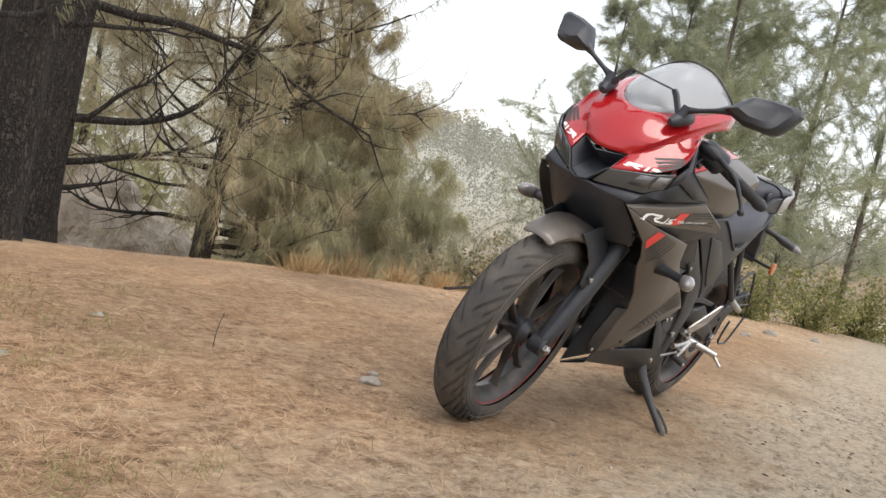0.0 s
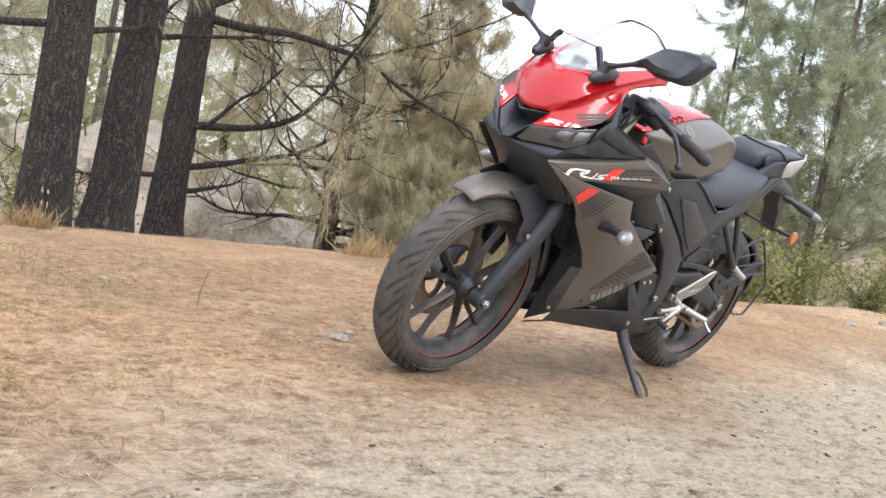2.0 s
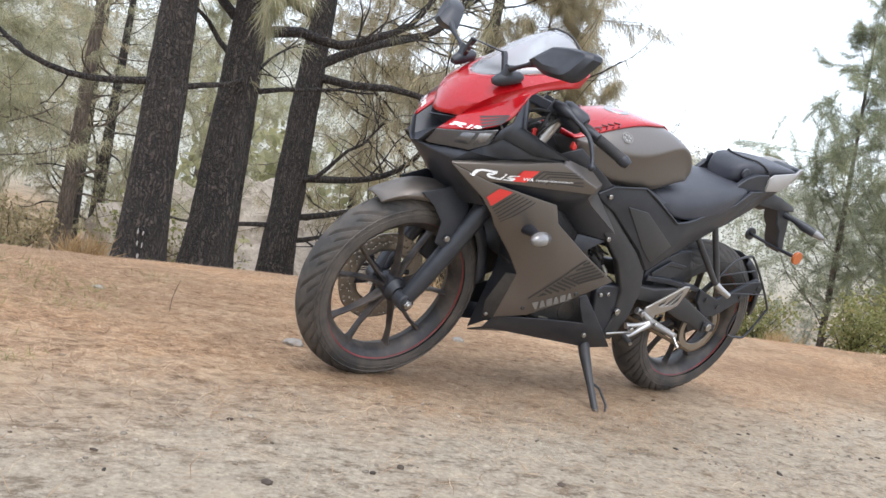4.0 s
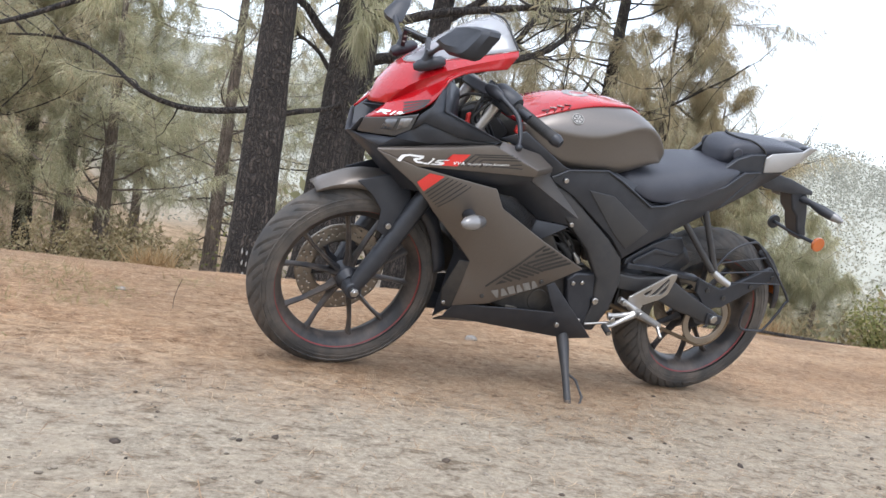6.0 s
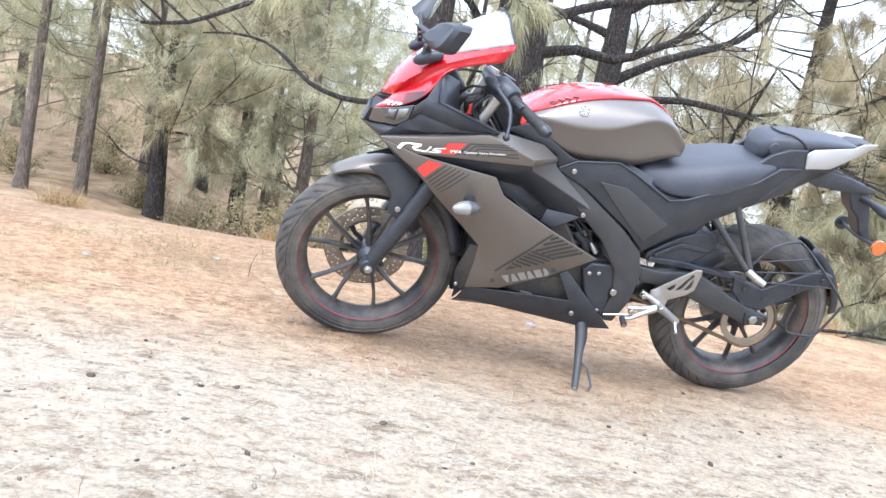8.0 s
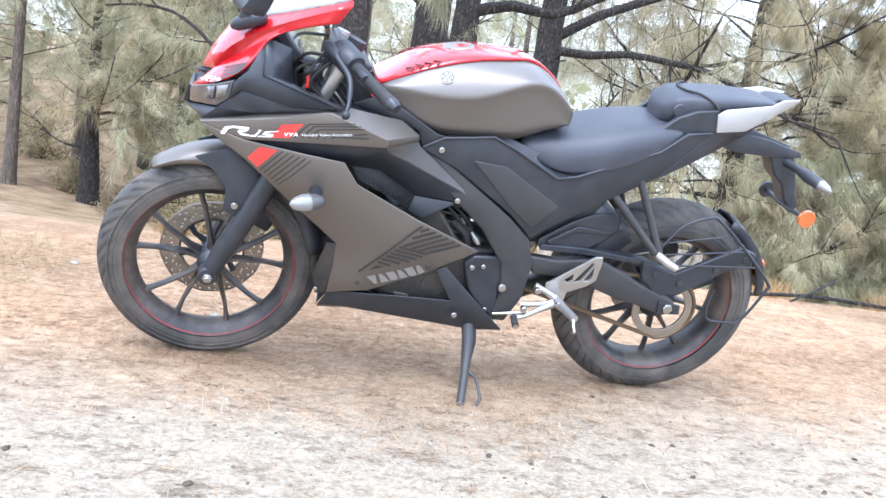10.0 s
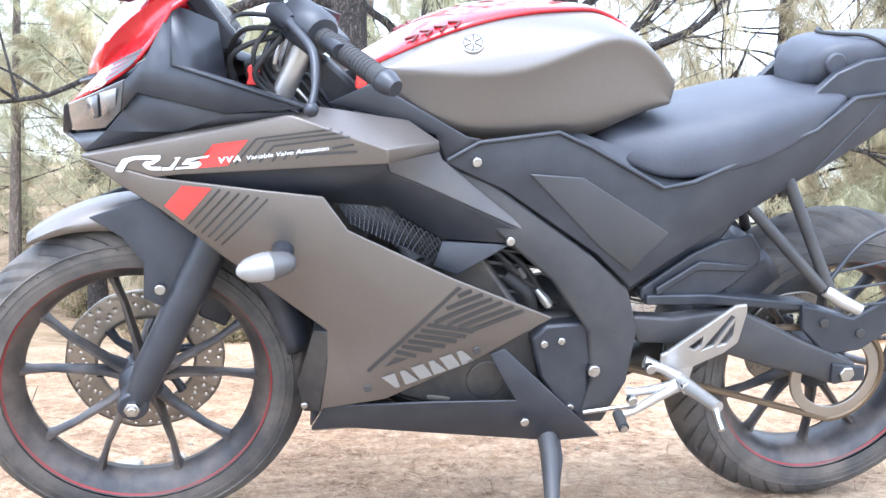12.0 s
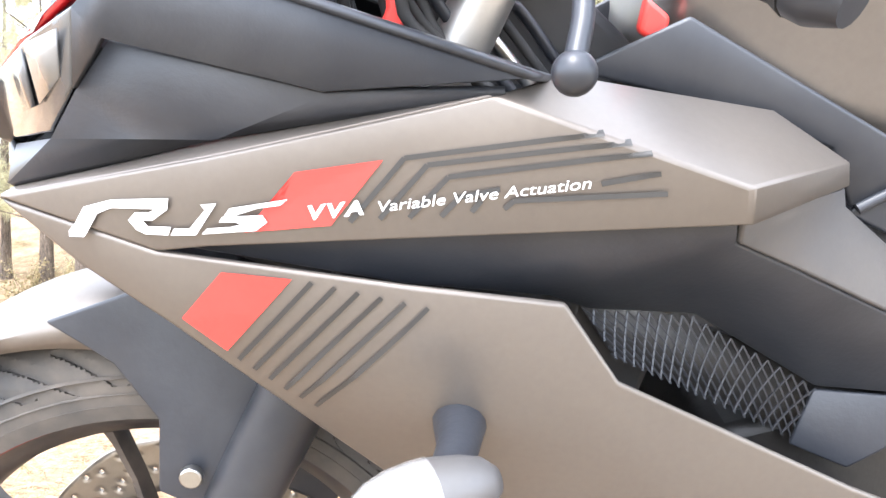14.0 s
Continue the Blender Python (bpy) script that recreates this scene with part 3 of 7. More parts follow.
t2b = pine("dark pine trunk with forked upper limbs", 1.84, 7.0, 7.5, 0.195, (0.02, 0.0), 13,
           limbs_of((2.7, -10, 3.0, 35, 0.07, 0.6, 0.0), (2.2, 190, 1.5, 20, 0.04, 0.9, 0.0)),
           first=0.5, n_limbs=9, limb=2.6, rise=0.1, twigs=11, droop=0.8, sparse=0.4, group="dark trunks at the edge")
t3 = pine("dark pine trunk with long dead limbs", 3.2, 8.5, 8.0, 0.235, (0.02, 0.0), 14,
          limbs_of((1.55, -28, 3.2, 6, 0.06, 0.9, 0.12), (1.0, -24, 2.9, 4, 0.05, 0.95, -0.05), (1.5, -60, 1.5, 5, 0.04, 1, 0.0), (0.75, -20, 0.8, -5, 0.045, 1, 0),
                   (3.0, -20, 4.2, 14, 0.075, 0.7, -0.05), (2.9, -40, 3.6, 4, 0.06, 0.7, -0.1), (3.6, 160, 2.5, 25, 0.06, 0.6, 0), (3.9, -25, 4.0, 20, 0.06, 0.5, -0.1), (0.9, 190, 1.9, 8, 0.04, 0.95, 0)),
          first=0.5, n_limbs=12, limb=3.2, rise=0.1, twigs=12, droop=0.8, sparse=0.35, group="dark trunks at the edge")
t4 = pine("pine with drooping dry olive foliage", 6.6, 9.8, 9.5, 0.18, (0.05, 0.0), 15,
          limbs_of((1.0, -70, 2.5, 0, 0.05, 0.5, 0.1), (1.4, 200, 2.6, 5, 0.05, 0.9, 0.1), (3.3, -45, 2.8, 14, 0.04, 0.8, 0.1), (4.1, -50, 2.8, 18, 0.035, 0.7, 0.1), (2.7, -40, 2.6, 10, 0.035, 0.85, 0.0), (4.8, -42, 2.6, 16, 0.035, 0.6, 0.1)),
          first=0.10, n_limbs=70, limb=3.6, rise=0.0, twigs=14, per=13, droop=1.1, needle=0.30, width=0.0063, mat=NEEDLE_BROWN)
for px, py, ph, sd, mt in ((7.5, 9.3, 6.5, 71, NEEDLE_BROWN), (8.3, 8.9, 5.0, 72, NEEDLE_BROWN), (8.9, 8.2, 3.4, 73, NEEDLE_OLIVE), (9.9, 7.9, 2.6, 74, NEEDLE_OLIVE), (7.0, 8.4, 2.6, 75, NEEDLE_OLIVE)):
    pine("young pine with drooping olive-brown needles", px, py, ph, 0.09, (0.02, 0.0), sd, first=0.06, n_limbs=int(ph * 9), limb=1.9, rise=-0.05, twigs=12, per=12, droop=1.0, needle=0.30, width=0.0063, mat=mt, group="young pines on the slope")
pine("slender pine with thin dead twigs", 1.05, 11.5, 7.5, 0.13, (0.03, 0), 16, first=0.15, n_limbs=24, limb=2.4, rise=0.1, twigs=8, per=16, droop=0.7, width=0.007, sparse=0.3, mat=NEEDLE_OLIVE)
pine("thin young pine with bare lower twigs", -4.85, 11.4, 6.5, 0.10, (0.05, 0), 17, first=0.3, n_limbs=20, limb=2.4, rise=0.15, twigs=8, per=16, droop=0.7, width=0.007, sparse=0.25, mat=NEEDLE_OLIVE)
pine("thin young pine with bare lower twigs", -4.1, 11.9, 6.5, 0.10, (0.05, 0), 18, first=0.3, n_limbs=20, limb=2.2, rise=0.15, twigs=8, per=16, droop=0.7, width=0.007, sparse=0.2, mat=NEEDLE_OLIVE)
# green pines along the edge beyond the tail
for i, (px, py, ph, sd) in enumerate([(11.6, 2.6, 5.2, 31), (10.9, 3.8, 6.0, 32), (11.8, 5.0, 5.6, 33), (13.5, 4.6, 6.5, 34), (15.5, 2.4, 5.5, 36), (11.6, 5.9, 5.4, 37)]):
    pine("blue-green pine with upright whorled shoots", px, py, ph + 0.9, 0.065, (0.03 * (-1) ** i, 0.02), sd, first=0.10, n_limbs=46, limb=2.0, rise=0.42, inner=0.03, twigs=10, per=17, droop=0.15, needle=0.18, width=0.0063, mat=NEEDLE_GREEN, group="green pines at the track's edge")
# the wood behind
spots = [(-9.5, 15, 7.5, 41), (-7.4, 18.5, 8, 42), (-3.0, 17.5, 8, 43), (-1.2, 15.2, 7, 44), (0.2, 19, 8.5, 45), (2.6, 17, 8, 46), (4.3, 14.0, 7, 47), (5.2, 19.0, 9, 48), (8.2, 16.5, 8, 49), (9.8, 12.0, 6.5, 50), (-12, 20, 9, 51), (3.2, 22.5, 9, 52), (-5.6, 23, 9, 53), (-0.6, 11.6, 5.0, 54), (12.5, 14.5, 7, 56), (-3.4, 13.2, 5.0, 59), (-6.6, 14.2, 5.5, 60), (-2.9, 11.8, 4.4, 57), (-1.2, 12.4, 4.6, 58), (-5.4, 16.5, 6.5, 62), (-1.8, 13.8, 5.6, 63), (-8.6, 16.8, 6.5, 64)]
for i, (px, py, ph, sd) in enumerate(spots):
    pine("olive pine in the wood behind the track", px, py, ph, 0.11 + 0.02 * (i % 3), (0.02, 0), sd, first=0.20 if px < 1 else 0.08, n_limbs=28 if px < 1 else 24, limb=2.6, rise=0.1, twigs=9, per=12, droop=0.7, needle=0.26, width=0.0075, mat=(NEEDLE_OLIVE, NEEDLE_OLIVE, NEEDLE_BROWN)[i % 3], group="wood behind the track")


def shrub(label, x, y, size, seed, mat, count=2600, group="shrubs"):
    g = np.random.default_rng(seed)
    root = new("shrub")
    root.location = (x, y, height(x, y) - 0.02)
    tagged(root, label, "shrub", group)
    vs, fs = [], []
    pts = []
    for i in range(16):
        az, up = g.uniform(0, 6.28), g.uniform(0.5, 1.4)
        d = Vector((math.cos(az) * math.cos(up), math.sin(az) * math.cos(up), math.sin(up)))
        p = Vector((0, 0, 0))
        path = [p.copy()]
        for j in range(5):
            d = (d + Vector(g.normal(0, 0.2, 3))).normalized()
            p = p + d * size * g.uniform(0.12, 0.26)
            path.append(p.copy())
            pts.append(p.copy())
        a, b = tube_data(path, [0.007 - 0.001 * k for k in range(6)], 5)
        o = len(vs)
        vs += a
        fs += [tuple(q + o for q in t) for t in b]
    mesh_object("stem", vs, fs, BARK, root)
    P = np.array([tuple(p) for p in pts])[g.integers(0, len(pts), count)] + g.normal(0, size * 0.10, (count, 3))
    P[:, 2] = np.maximum(P[:, 2], 0.02)
    d = unit(g.normal(0, 1, (count, 3)))
    s = unit(np.cross(d, g.normal(0, 1, (count, 3))))
    ln = size * 0.065 * g.uniform(0.6, 1.4, (count, 1))
    triangles("foliage", np.stack([P, P + d * ln * 0.5 + s * ln * 0.28, P + d * ln, P + d * ln * 0.5 - s * ln * 0.28], 1), mat, root)


for i, (sx, sy, sz) in enumerate([(-0.6, 10.4, 0.9), (-0.2, 12.5, 1.2), (0.1, 9.0, 0.7), (8.6, 11.5, 1.6), (8.6, 3.0, 0.9), (9.4, 2.3, 0.8), (7.4, 3.0, 0.7), (10.8, 1.8, 0.8), (6.2, 3.3, 0.6), (12.5, 1.5, 1.0), (9.2, 9.2, 1.3), (9.5, 6.5, 1.4), (-5.6, 13.4, 0.7), (-3.2, 12.4, 0.6), (-6.8, 14.2, 0.8), (-2.0, 11.0, 0.6), (-4.6, 15.4, 1.0), (-1.2, 9.6, 0.7)]):
    shrub("low yellow-green bush on the slope" if 4 <= i < 10 else "low dry olive-brown brush on the slope", sx, sy, sz, 60 + i, SHRUB if 4 <= i < 10 else DRYBRUSH)

shrub("small yellow-green bush behind the dark trunks", 0.98, 6.55, 0.75, 171, SHRUB, 900)
shrub("small yellow-green bush behind the dark trunks", 1.95, 7.60, 0.65, 172, SHRUB, 700)
shrub("broad pale yellow-green bush on the far slope", 6.4, 16.0, 4.6, 173, PALELEAF, 5200)


def dry_grass(spots):
    rows = []
    for i, (x, y, size) in enumerate(spots):
        g = np.random.default_rng(90 + i)
        n = 150
        P = np.stack([x + g.normal(0, size * 0.45, n), y + g.normal(0, size * 0.2, n), np.zeros(n)], 1)
        P[:, 2] = [height(p[0], p[1]) - 0.01 for p in P]
        d = unit(np.stack([g.normal(0, 0.4, n), g.normal(0, 0.4, n), np.ones(n)], 1))
        rows.append(needles(P, d, 2, size, 0.005, -0.2, g))
    tagged(triangles("dry_grass", np.concatenate(rows), DRYGRASS), "tufts of dry straw-coloured grass along the edge", "grass", kind="stuff")


dry_grass([(2.0, 2.5, 0.20), (1.5, 2.4, 0.16), (2.5, 2.5, 0.15), (-0.4, 2.5, 0.15), (4.2, 2.7, 0.2), (5.6, 2.6, 0.2), (-1.6, 2.3, 0.14), (3.3, 2.7, 0.18)])


def pale_rock(x, y, z, size, seed):
    """One eroded pale boulder of the bank behind the dark trunks."""
    bm = bmesh.new()
    bmesh.ops.create_icosphere(bm, subdivisions=4, radius=1)
    o = Vector((seed * 3.1, seed * 1.7, 0))
    for v in bm.verts:
        p = v.co + o
        k = 1 + 0.28 * noise.noise(p * 1.6) + 0.14 * noise.noise(p * 4.5) + 0.06 * noise.noise(p * 12) + 0.16 * abs(noise.noise(p * 3))
        v.co = Vector((v.co.x * size[0], v.co.y * size[1], v.co.z * size[2])) * k
    ob = part("rock", bm, ROCK, None, smooth=True, sharp=80)
    ob.location = (x, y, z)
    tagged(ob, "pale eroded boulder on the slope below the pines", "rock", "pale rocks on the slope")


for i, (rx, ry, rz, size) in enumerate([(4.6, 13.2, -1.75, (1.6, 1.4, 1.6)), (6.3, 13.8, -1.9, (1.6, 1.4, 1.3)), (3.0, 13.6, -1.9, (1.2, 1.2, 1.3)), (5.4, 12.2, -2.0, (1.3, 1.0, 1.1)), (7.6, 13.0, -2.3, (1.2, 1.0, 1.0)), (4.0, 12.0, -2.0, (1.1, 0.9, 1.0)), (3.6, 12.6, -1.5, (0.8, 0.7, 1.0))]):
    pale_rock(rx, ry, rz, size, i + 1)


def far_woods():
    g = np.random.default_rng(77)
    pts = []
    while len(pts) < 4200:
        a, d = g.uniform(-0.25, 2.6), g.uniform(38, 260)
        x, y = d * math.cos(a), d * math.sin(a)
        if y < 14:
            continue
        pts.append((x, y, height(x, y), 0.9 + d * 0.012))
    P = np.array(pts)
    per = 78
    c = np.repeat(P[:, :3], per, 0)
    s = np.repeat(P[:, 3:4], per, 0)
    u = g.uniform(0, 1, (len(c), 1))
    off = np.concatenate([g.normal(0, 0.5, (len(c), 2)) * (1.15 - u), u * 2.6], 1) * s
    c = c + off
    d = unit(g.normal(0, 1, c.shape))
    e = unit(np.cross(d, g.normal(0, 1, c.shape)))
    w = s * 0.078
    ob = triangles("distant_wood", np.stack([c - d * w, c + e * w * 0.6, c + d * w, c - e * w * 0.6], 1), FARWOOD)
    tagged(ob, "wooded hillside across the valley, its haze put into a pale grey-green", "woods", kind="stuff")


far_woods()


# ---- the motorcycle ----
def flare(x, w, z):
    """Outward distance of the bodywork: the lower engine bay is fuller than the nose."""
    if w < 0.06:
        return w
    return w + (0.030 - 0.037 * z + 0.0202 * x) * min(1, (w - 0.06) / 0.03) * min(1, max(0, (1.05 - x) / 0.15))


# built upright with the nose towards -x and the near side towards -y, then leaned on its stand
bike = new("motorcycle")
bike.matrix_world = Matrix.Translation((0, 0.157, 0.005)) @ pose(0, 0, 0, 0, 0, 1.16) @ pose(0, 0, 0, 15.0, 0, 0) @ pose(0, 0, 0, 0, 2.35, 0) @ pose(-0.011, 0, 0.012)
tagged(bike, "red, grey and black sport motorcycle leaning on its side stand", "motorcycle")

FW, RW = Vector((-0.009, 0, 0.265)), Vector((1.311, 0, 0.298))
FR, RR = 0.298, 0.318
STEER = 3.0
axis_p, axis_d = Vector((0.27, 0, 0.80)), Vector((0.40, 0, 0.917)).normalized()
TURNED = Matrix.Translation(axis_p) @ Matrix.Rotation(radians(STEER), 4, axis_d) @ Matrix.Translation(-axis_p)


def steered(ob):
    ob.data.transform(TURNED)
    return ob


def tyre_mesh(centre, R, half, bead, grooves, n=440, depth=0.006):
    """A tyre turned from its profile, with slanted tread grooves cut into the crown."""
    prof = []
    m = 92
    for j in range(m + 1):
        u = -1 + 2 * j / m
        a = u * radians(108)
        y = half * math.sin(a) / math.sin(radians(90)) if abs(a) < radians(90) else half * math.copysign(1 - 0.12 * (abs(a) - radians(90)), a)
        r = R - (R - bead) * (1 - math.cos(min(abs(a), radians(90)))) * 0.72 - (R - bead) * 0.28 * (max(0, abs(a) - radians(80)) / radians(28))
        prof.append((y, r, u))
    vs, fs = [], []
    k = len(prof)
    for i in range(n):
        t = i / n
        a = 2 * math.pi * t
        for y, r, u in prof:
            dr = 0
            au = abs(u)
            if 0.05 < au < 0.78:
                s = 1 if u > 0 else 0
                ends = min(1, (au - 0.05) / 0.04, (0.78 - au) / 0.08)
                for shift, slope, wide, lo, hi in ((0.0, 1.8, 0.10, 0.0, 1.0), (0.5, 1.8, 0.08, 0.34, 0.70)):
                    f = (t * grooves + slope * au + shift + 0.5 * s) % 1
                    if lo < au < hi:
                        dr = max(dr, depth * ends * min(1, max(0, (wide - abs(f - 0.5)) / 0.035)))
            q = r - dr
            vs.append((centre[0] + q * math.cos(a), centre[1] + y, centre[2] + q * math.sin(a)))
    for i in range(n):
        for j in range(k - 1):
            p, q = i * k + j, ((i + 1) % n) * k + j
            fs.append((p, p + 1, q + 1, q))
    return vs, fs


def wheel(name, c, R, half, bead, rim_half, spokes, hub_r, hub_half, label, turn=False, phase=0.0, disc_y=0.06, disc_r=0.14):
    do = steered if turn else (lambda o: o)
    b = bead
    vs, fs = turned([(-rim_half, b + 0.012), (-rim_half - 0.004, b + 0.004), (-rim_half + 0.003, b - 0.007), (-rim_half * 0.62, b - 0.022), (0, b - 0.030), (rim_half * 0.62, b - 0.022), (rim_half - 0.003, b - 0.007), (rim_half + 0.004, b + 0.004), (rim_half, b + 0.012),
                     (rim_half * 0.6, b + 0.004), (0, b - 0.006), (-rim_half * 0.6, b + 0.004)], 96, c, closed=True)
    rim = do(mesh_object(name, vs, fs, RIMPAINT, bike, label))
    vs, fs = tyre_mesh(c, R, half, b + 0.002, 22)
    do(mesh_object("tyre", vs, fs, RUBBER, rim, "dusty black treaded tyre", sharp=25))
    vs, fs = turned([(-hub_half, 0.010), (-hub_half, hub_r * 0.55), (-hub_half * 0.6, hub_r), (hub_half * 0.6, hub_r), (hub_half, hub_r * 0.55), (hub_half, 0.010)], 32, c)
    do(mesh_object("hub", vs, fs, SATIN, rim))
    for i in range(6):
        a = phase + 2 * math.pi * i / 6
        p = [(c[0] + r * math.cos(a + t), disc_y, c[2] + r * math.sin(a + t)) for r, t in ((hub_r * 0.8, 0.0), (disc_r * 0.45, 0.10), (disc_r * 0.64, 0.0))]
        do(tube("disc_arm", p, [0.010, 0.008, 0.010], SATIN, rim, 8))
    for s in (-1, 1):
        for rr, yy in ((b + 0.016, 0.985), (b + 0.026, 1.0), (b + 0.040, 0.985)):
            vs, fs = turned([(s * (half * yy - 0.002), rr - 0.0016), (s * (half * yy + 0.0012), rr), (s * (half * yy - 0.002), rr + 0.0016)], 96, c)
            do(mesh_object("sidewall_ring", vs, fs, RUBBER, rim, "raised ring on the tyre wall"))
    for s in (-1, 1):
        vs, fs = turned([(s * (rim_half + 0.0038), b + 0.0011), (s * (rim_half + 0.0019), b - 0.0020), (s * (rim_half - 0.004), b - 0.001)], 96, c)
        do(mesh_object("rim_stripe", vs, fs, DARKRED, rim, "thin dark red rim stripe"))
    for i in range(spokes):
        # the spokes stand in pairs that open like a V towards the rim
        mid = phase + 4 * math.pi * (i // 2) / spokes
        lean = 1 if i % 2 else -1
        sv, sf = [], []
        for rr, turn_by, wd, dp in ((hub_r * 0.8, 0.13, 0.013, 0.020), (hub_r + 0.03, 0.17, 0.0074, 0.016), (b * 0.65, 0.235, 0.0056, 0.012), (b - 0.040, 0.27, 0.0066, 0.013), (b - 0.018, 0.28, 0.0115, 0.018)):
            a = mid + lean * turn_by
            e = Vector((math.cos(a), 0, math.sin(a)))
            tng = Vector((-math.sin(a), 0, math.cos(a)))
            o = Vector(c) + e * rr
            sv += [o - tng * wd + Vector((0, -dp * 0.4, 0)), o - tng * wd * 0.4 + Vector((0, -dp, 0)), o + tng * wd * 0.4 + Vector((0, -dp, 0)), o + tng * wd + Vector((0, -dp * 0.4, 0)),
                   o + tng * wd + Vector((0, dp * 0.6, 0)), o - tng * wd + Vector((0, dp * 0.6, 0))]
        for q in range(4):
            for j in range(6):
                sf.append((q * 6 + j, q * 6 + (j + 1) % 6, (q + 1) * 6 + (j + 1) % 6, (q + 1) * 6 + j))
        do(mesh_object("spoke", sv, sf, RIMPAINT, rim))
    # brake disc with drilled holes
    d = brake_disc(c, disc_r, disc_y, rim)
    do(d)
    return rim


def brake_disc(c, R, y, parent):
    bm = bmesh.new()
    n, rows = 160, [0.60] + [0.66 + 0.34 * k / 10 for k in range(10)] + [1.0]
    grid = []
    for k in rows:
        ring = []
        for i in range(n):
            a = 2 * math.pi * i / n
            wave = 1 + (0.008 * math.sin(a * 10) if k in (0.60, 1.0) else 0)
            ring.append(bm.verts.new((c[0] + R * k * wave * math.cos(a), c[1] + y, c[2] + R * k * wave * math.sin(a))))
        grid.append(ring)
    for j in range(len(rows) - 1):
        for i in range(n):
            if (j in (3, 8) and i % 8 == 0) or (j in (5, 9) and i % 8 == 3) or (j == 4 and i % 8 == 6):
                continue
            bm.faces.new((grid[j][i], grid[j][(i + 1) % n], grid[j + 1][(i + 1) % n], grid[j + 1][i]))
    ob = part("brake_disc", bm, DISC, parent, "drilled steel brake disc")
    s = ob.modifiers.new("solid", "SOLIDIFY")
    s.thickness, s.offset = 0.005, 0
    return ob


front_wheel = wheel("front_wheel", FW, FR, 0.051, 0.226, 0.038, 10, 0.038, 0.05, "black front wheel with five pairs of spokes", True, 0.255, 0.062, 0.142)
rear_wheel = wheel("rear_wheel", RW, RR, 0.070, 0.226, 0.056, 10, 0.055, 0.06, "black spoked rear wheel", False, 0.1, 0.075, 0.11)

# front fork
for s in (1, -1):
    leg = steered(tube("fork_leg", [(-0.014, -0.086 * s, 0.256), (0.014, -0.090 * s, 0.325), (0.063, -0.091 * s, 0.430), (0.136, -0.091 * s, 0.590)], [0.021, 0.0275, 0.029, 0.028], SATIN, bike, 20, "grey-black fork leg"))
    steered(tube("fork_tube", [(0.130, -0.091 * s, 0.578), (0.268, -0.091 * s, 0.905)], 0.0205, ALLOY, leg, 16, "bright fork tube"))
    x0, z0 = FW[0] - 0.008, FW[2]
    steered(disc_part("axle_clamp", (x0 + 0.002, -0.084 * s, z0 - 0.004), 0.026, -0.022, 0.022, SATIN, leg, 20, bevel=0.004))
    steered(disc_part("axle_nut", (x0 + 0.002, -0.106 * s, z0 - 0.004), 0.014, -0.012 * s, 0.012 * s, STEEL, leg, 6, "bright axle nut"))
    steered(disc_part("axle_end", (x0 + 0.002, -0.117 * s, z0 - 0.004), 0.008, -0.006 * s, 0.006 * s, STEEL, leg, 12))
lo_clamp = steered(plate("lower_fork_clamp", [(0.135, 0.63), (0.205, 0.61), (0.225, 0.66), (0.155, 0.68)], -0.12, 0.12, SATIN, bike, 0.006))
hi_clamp = steered(plate("upper_fork_clamp", [(0.235, 0.895), (0.31, 0.862), (0.33, 0.89), (0.25, 0.925)], -0.115, 0.115, SATIN, bike, 0.006))
caliper = steered(plate("brake_caliper", [(0.085, 0.36), (0.135, 0.335), (0.165, 0.39), (0.135, 0.45), (0.09, 0.43)], -0.045, -0.09, SATIN, bike, 0.006, "black brake caliper"))


def front_fender():
    c = FW
    rows = []
    n = 26
    for i in range(n + 1):
        f = i / n
        a = radians(122 - 108 * f)
        R = 0.322 + 0.024 * math.sin(math.pi * min(1, f * 1.15)) - 0.008 * f
        hw = 0.044 + 0.024 * min(1, f * 3.5) - 0.008 * f
        drop = 0.012 + 0.040 * min(1, f * 3)
        rows.append([(c[0] + (R - (dr)) * math.cos(a), y, c[2] + (R - dr) * math.sin(a)) for y, dr in
                     ((-hw, drop), (-hw * 0.98, drop * 0.55), (-hw * 0.82, 0.010), (-hw * 0.45, 0.002), (0, 0), (hw * 0.45, 0.002), (hw * 0.82, 0.010), (hw * 0.98, drop * 0.55), (hw, drop))])
    k = 9
    pieces = []
    for name, lo, hi, mat, label in (("front_fender", 0, 13, GREY, "matt dark grey front fender"), ("fender_tail", 13, n, BLACK, "matt black rear half of the fender")):
        some = rows[lo:hi + 1]
        fs = [(i * k + j, i * k + j + 1, (i + 1) * k + j + 1, (i + 1) * k + j) for i in range(len(some) - 1) for j in range(k - 1)]
        ob = mesh_object(name, [p for r in some for p in r], fs, mat, pieces[0] if pieces else bike, label, sharp=50)
        m = ob.modifiers.new("solid", "SOLIDIFY")
        m.thickness, m.offset = 0.004, -1
        steered(ob)
        pieces.append(ob)
    ob = pieces[0]
    for s in (1, -1):
        p = panel("fender_side", [(-0.075, 0.064, 0.585), (0.010, 0.068, 0.620), (0.090, 0.068, 0.590), (0.092, 0.078, 0.545), (0.068, 0.085, 0.475), (0.040, 0.086, 0.442), (0.008, 0.084, 0.456), (0.010, 0.080, 0.515), (-0.025, 0.070, 0.555)],
                  [(0, 1, 7, 8), (1, 2, 3, 7), (3, 4, 6, 7), (4, 5, 6)], BLACK, ob, 0.005, 0.003, "black fender bracket", s)
        steered(p)
        steered(bolt((0.036, 0.091, 0.476), ob, 0.009, 0.004, s))
    return ob


front_fender()


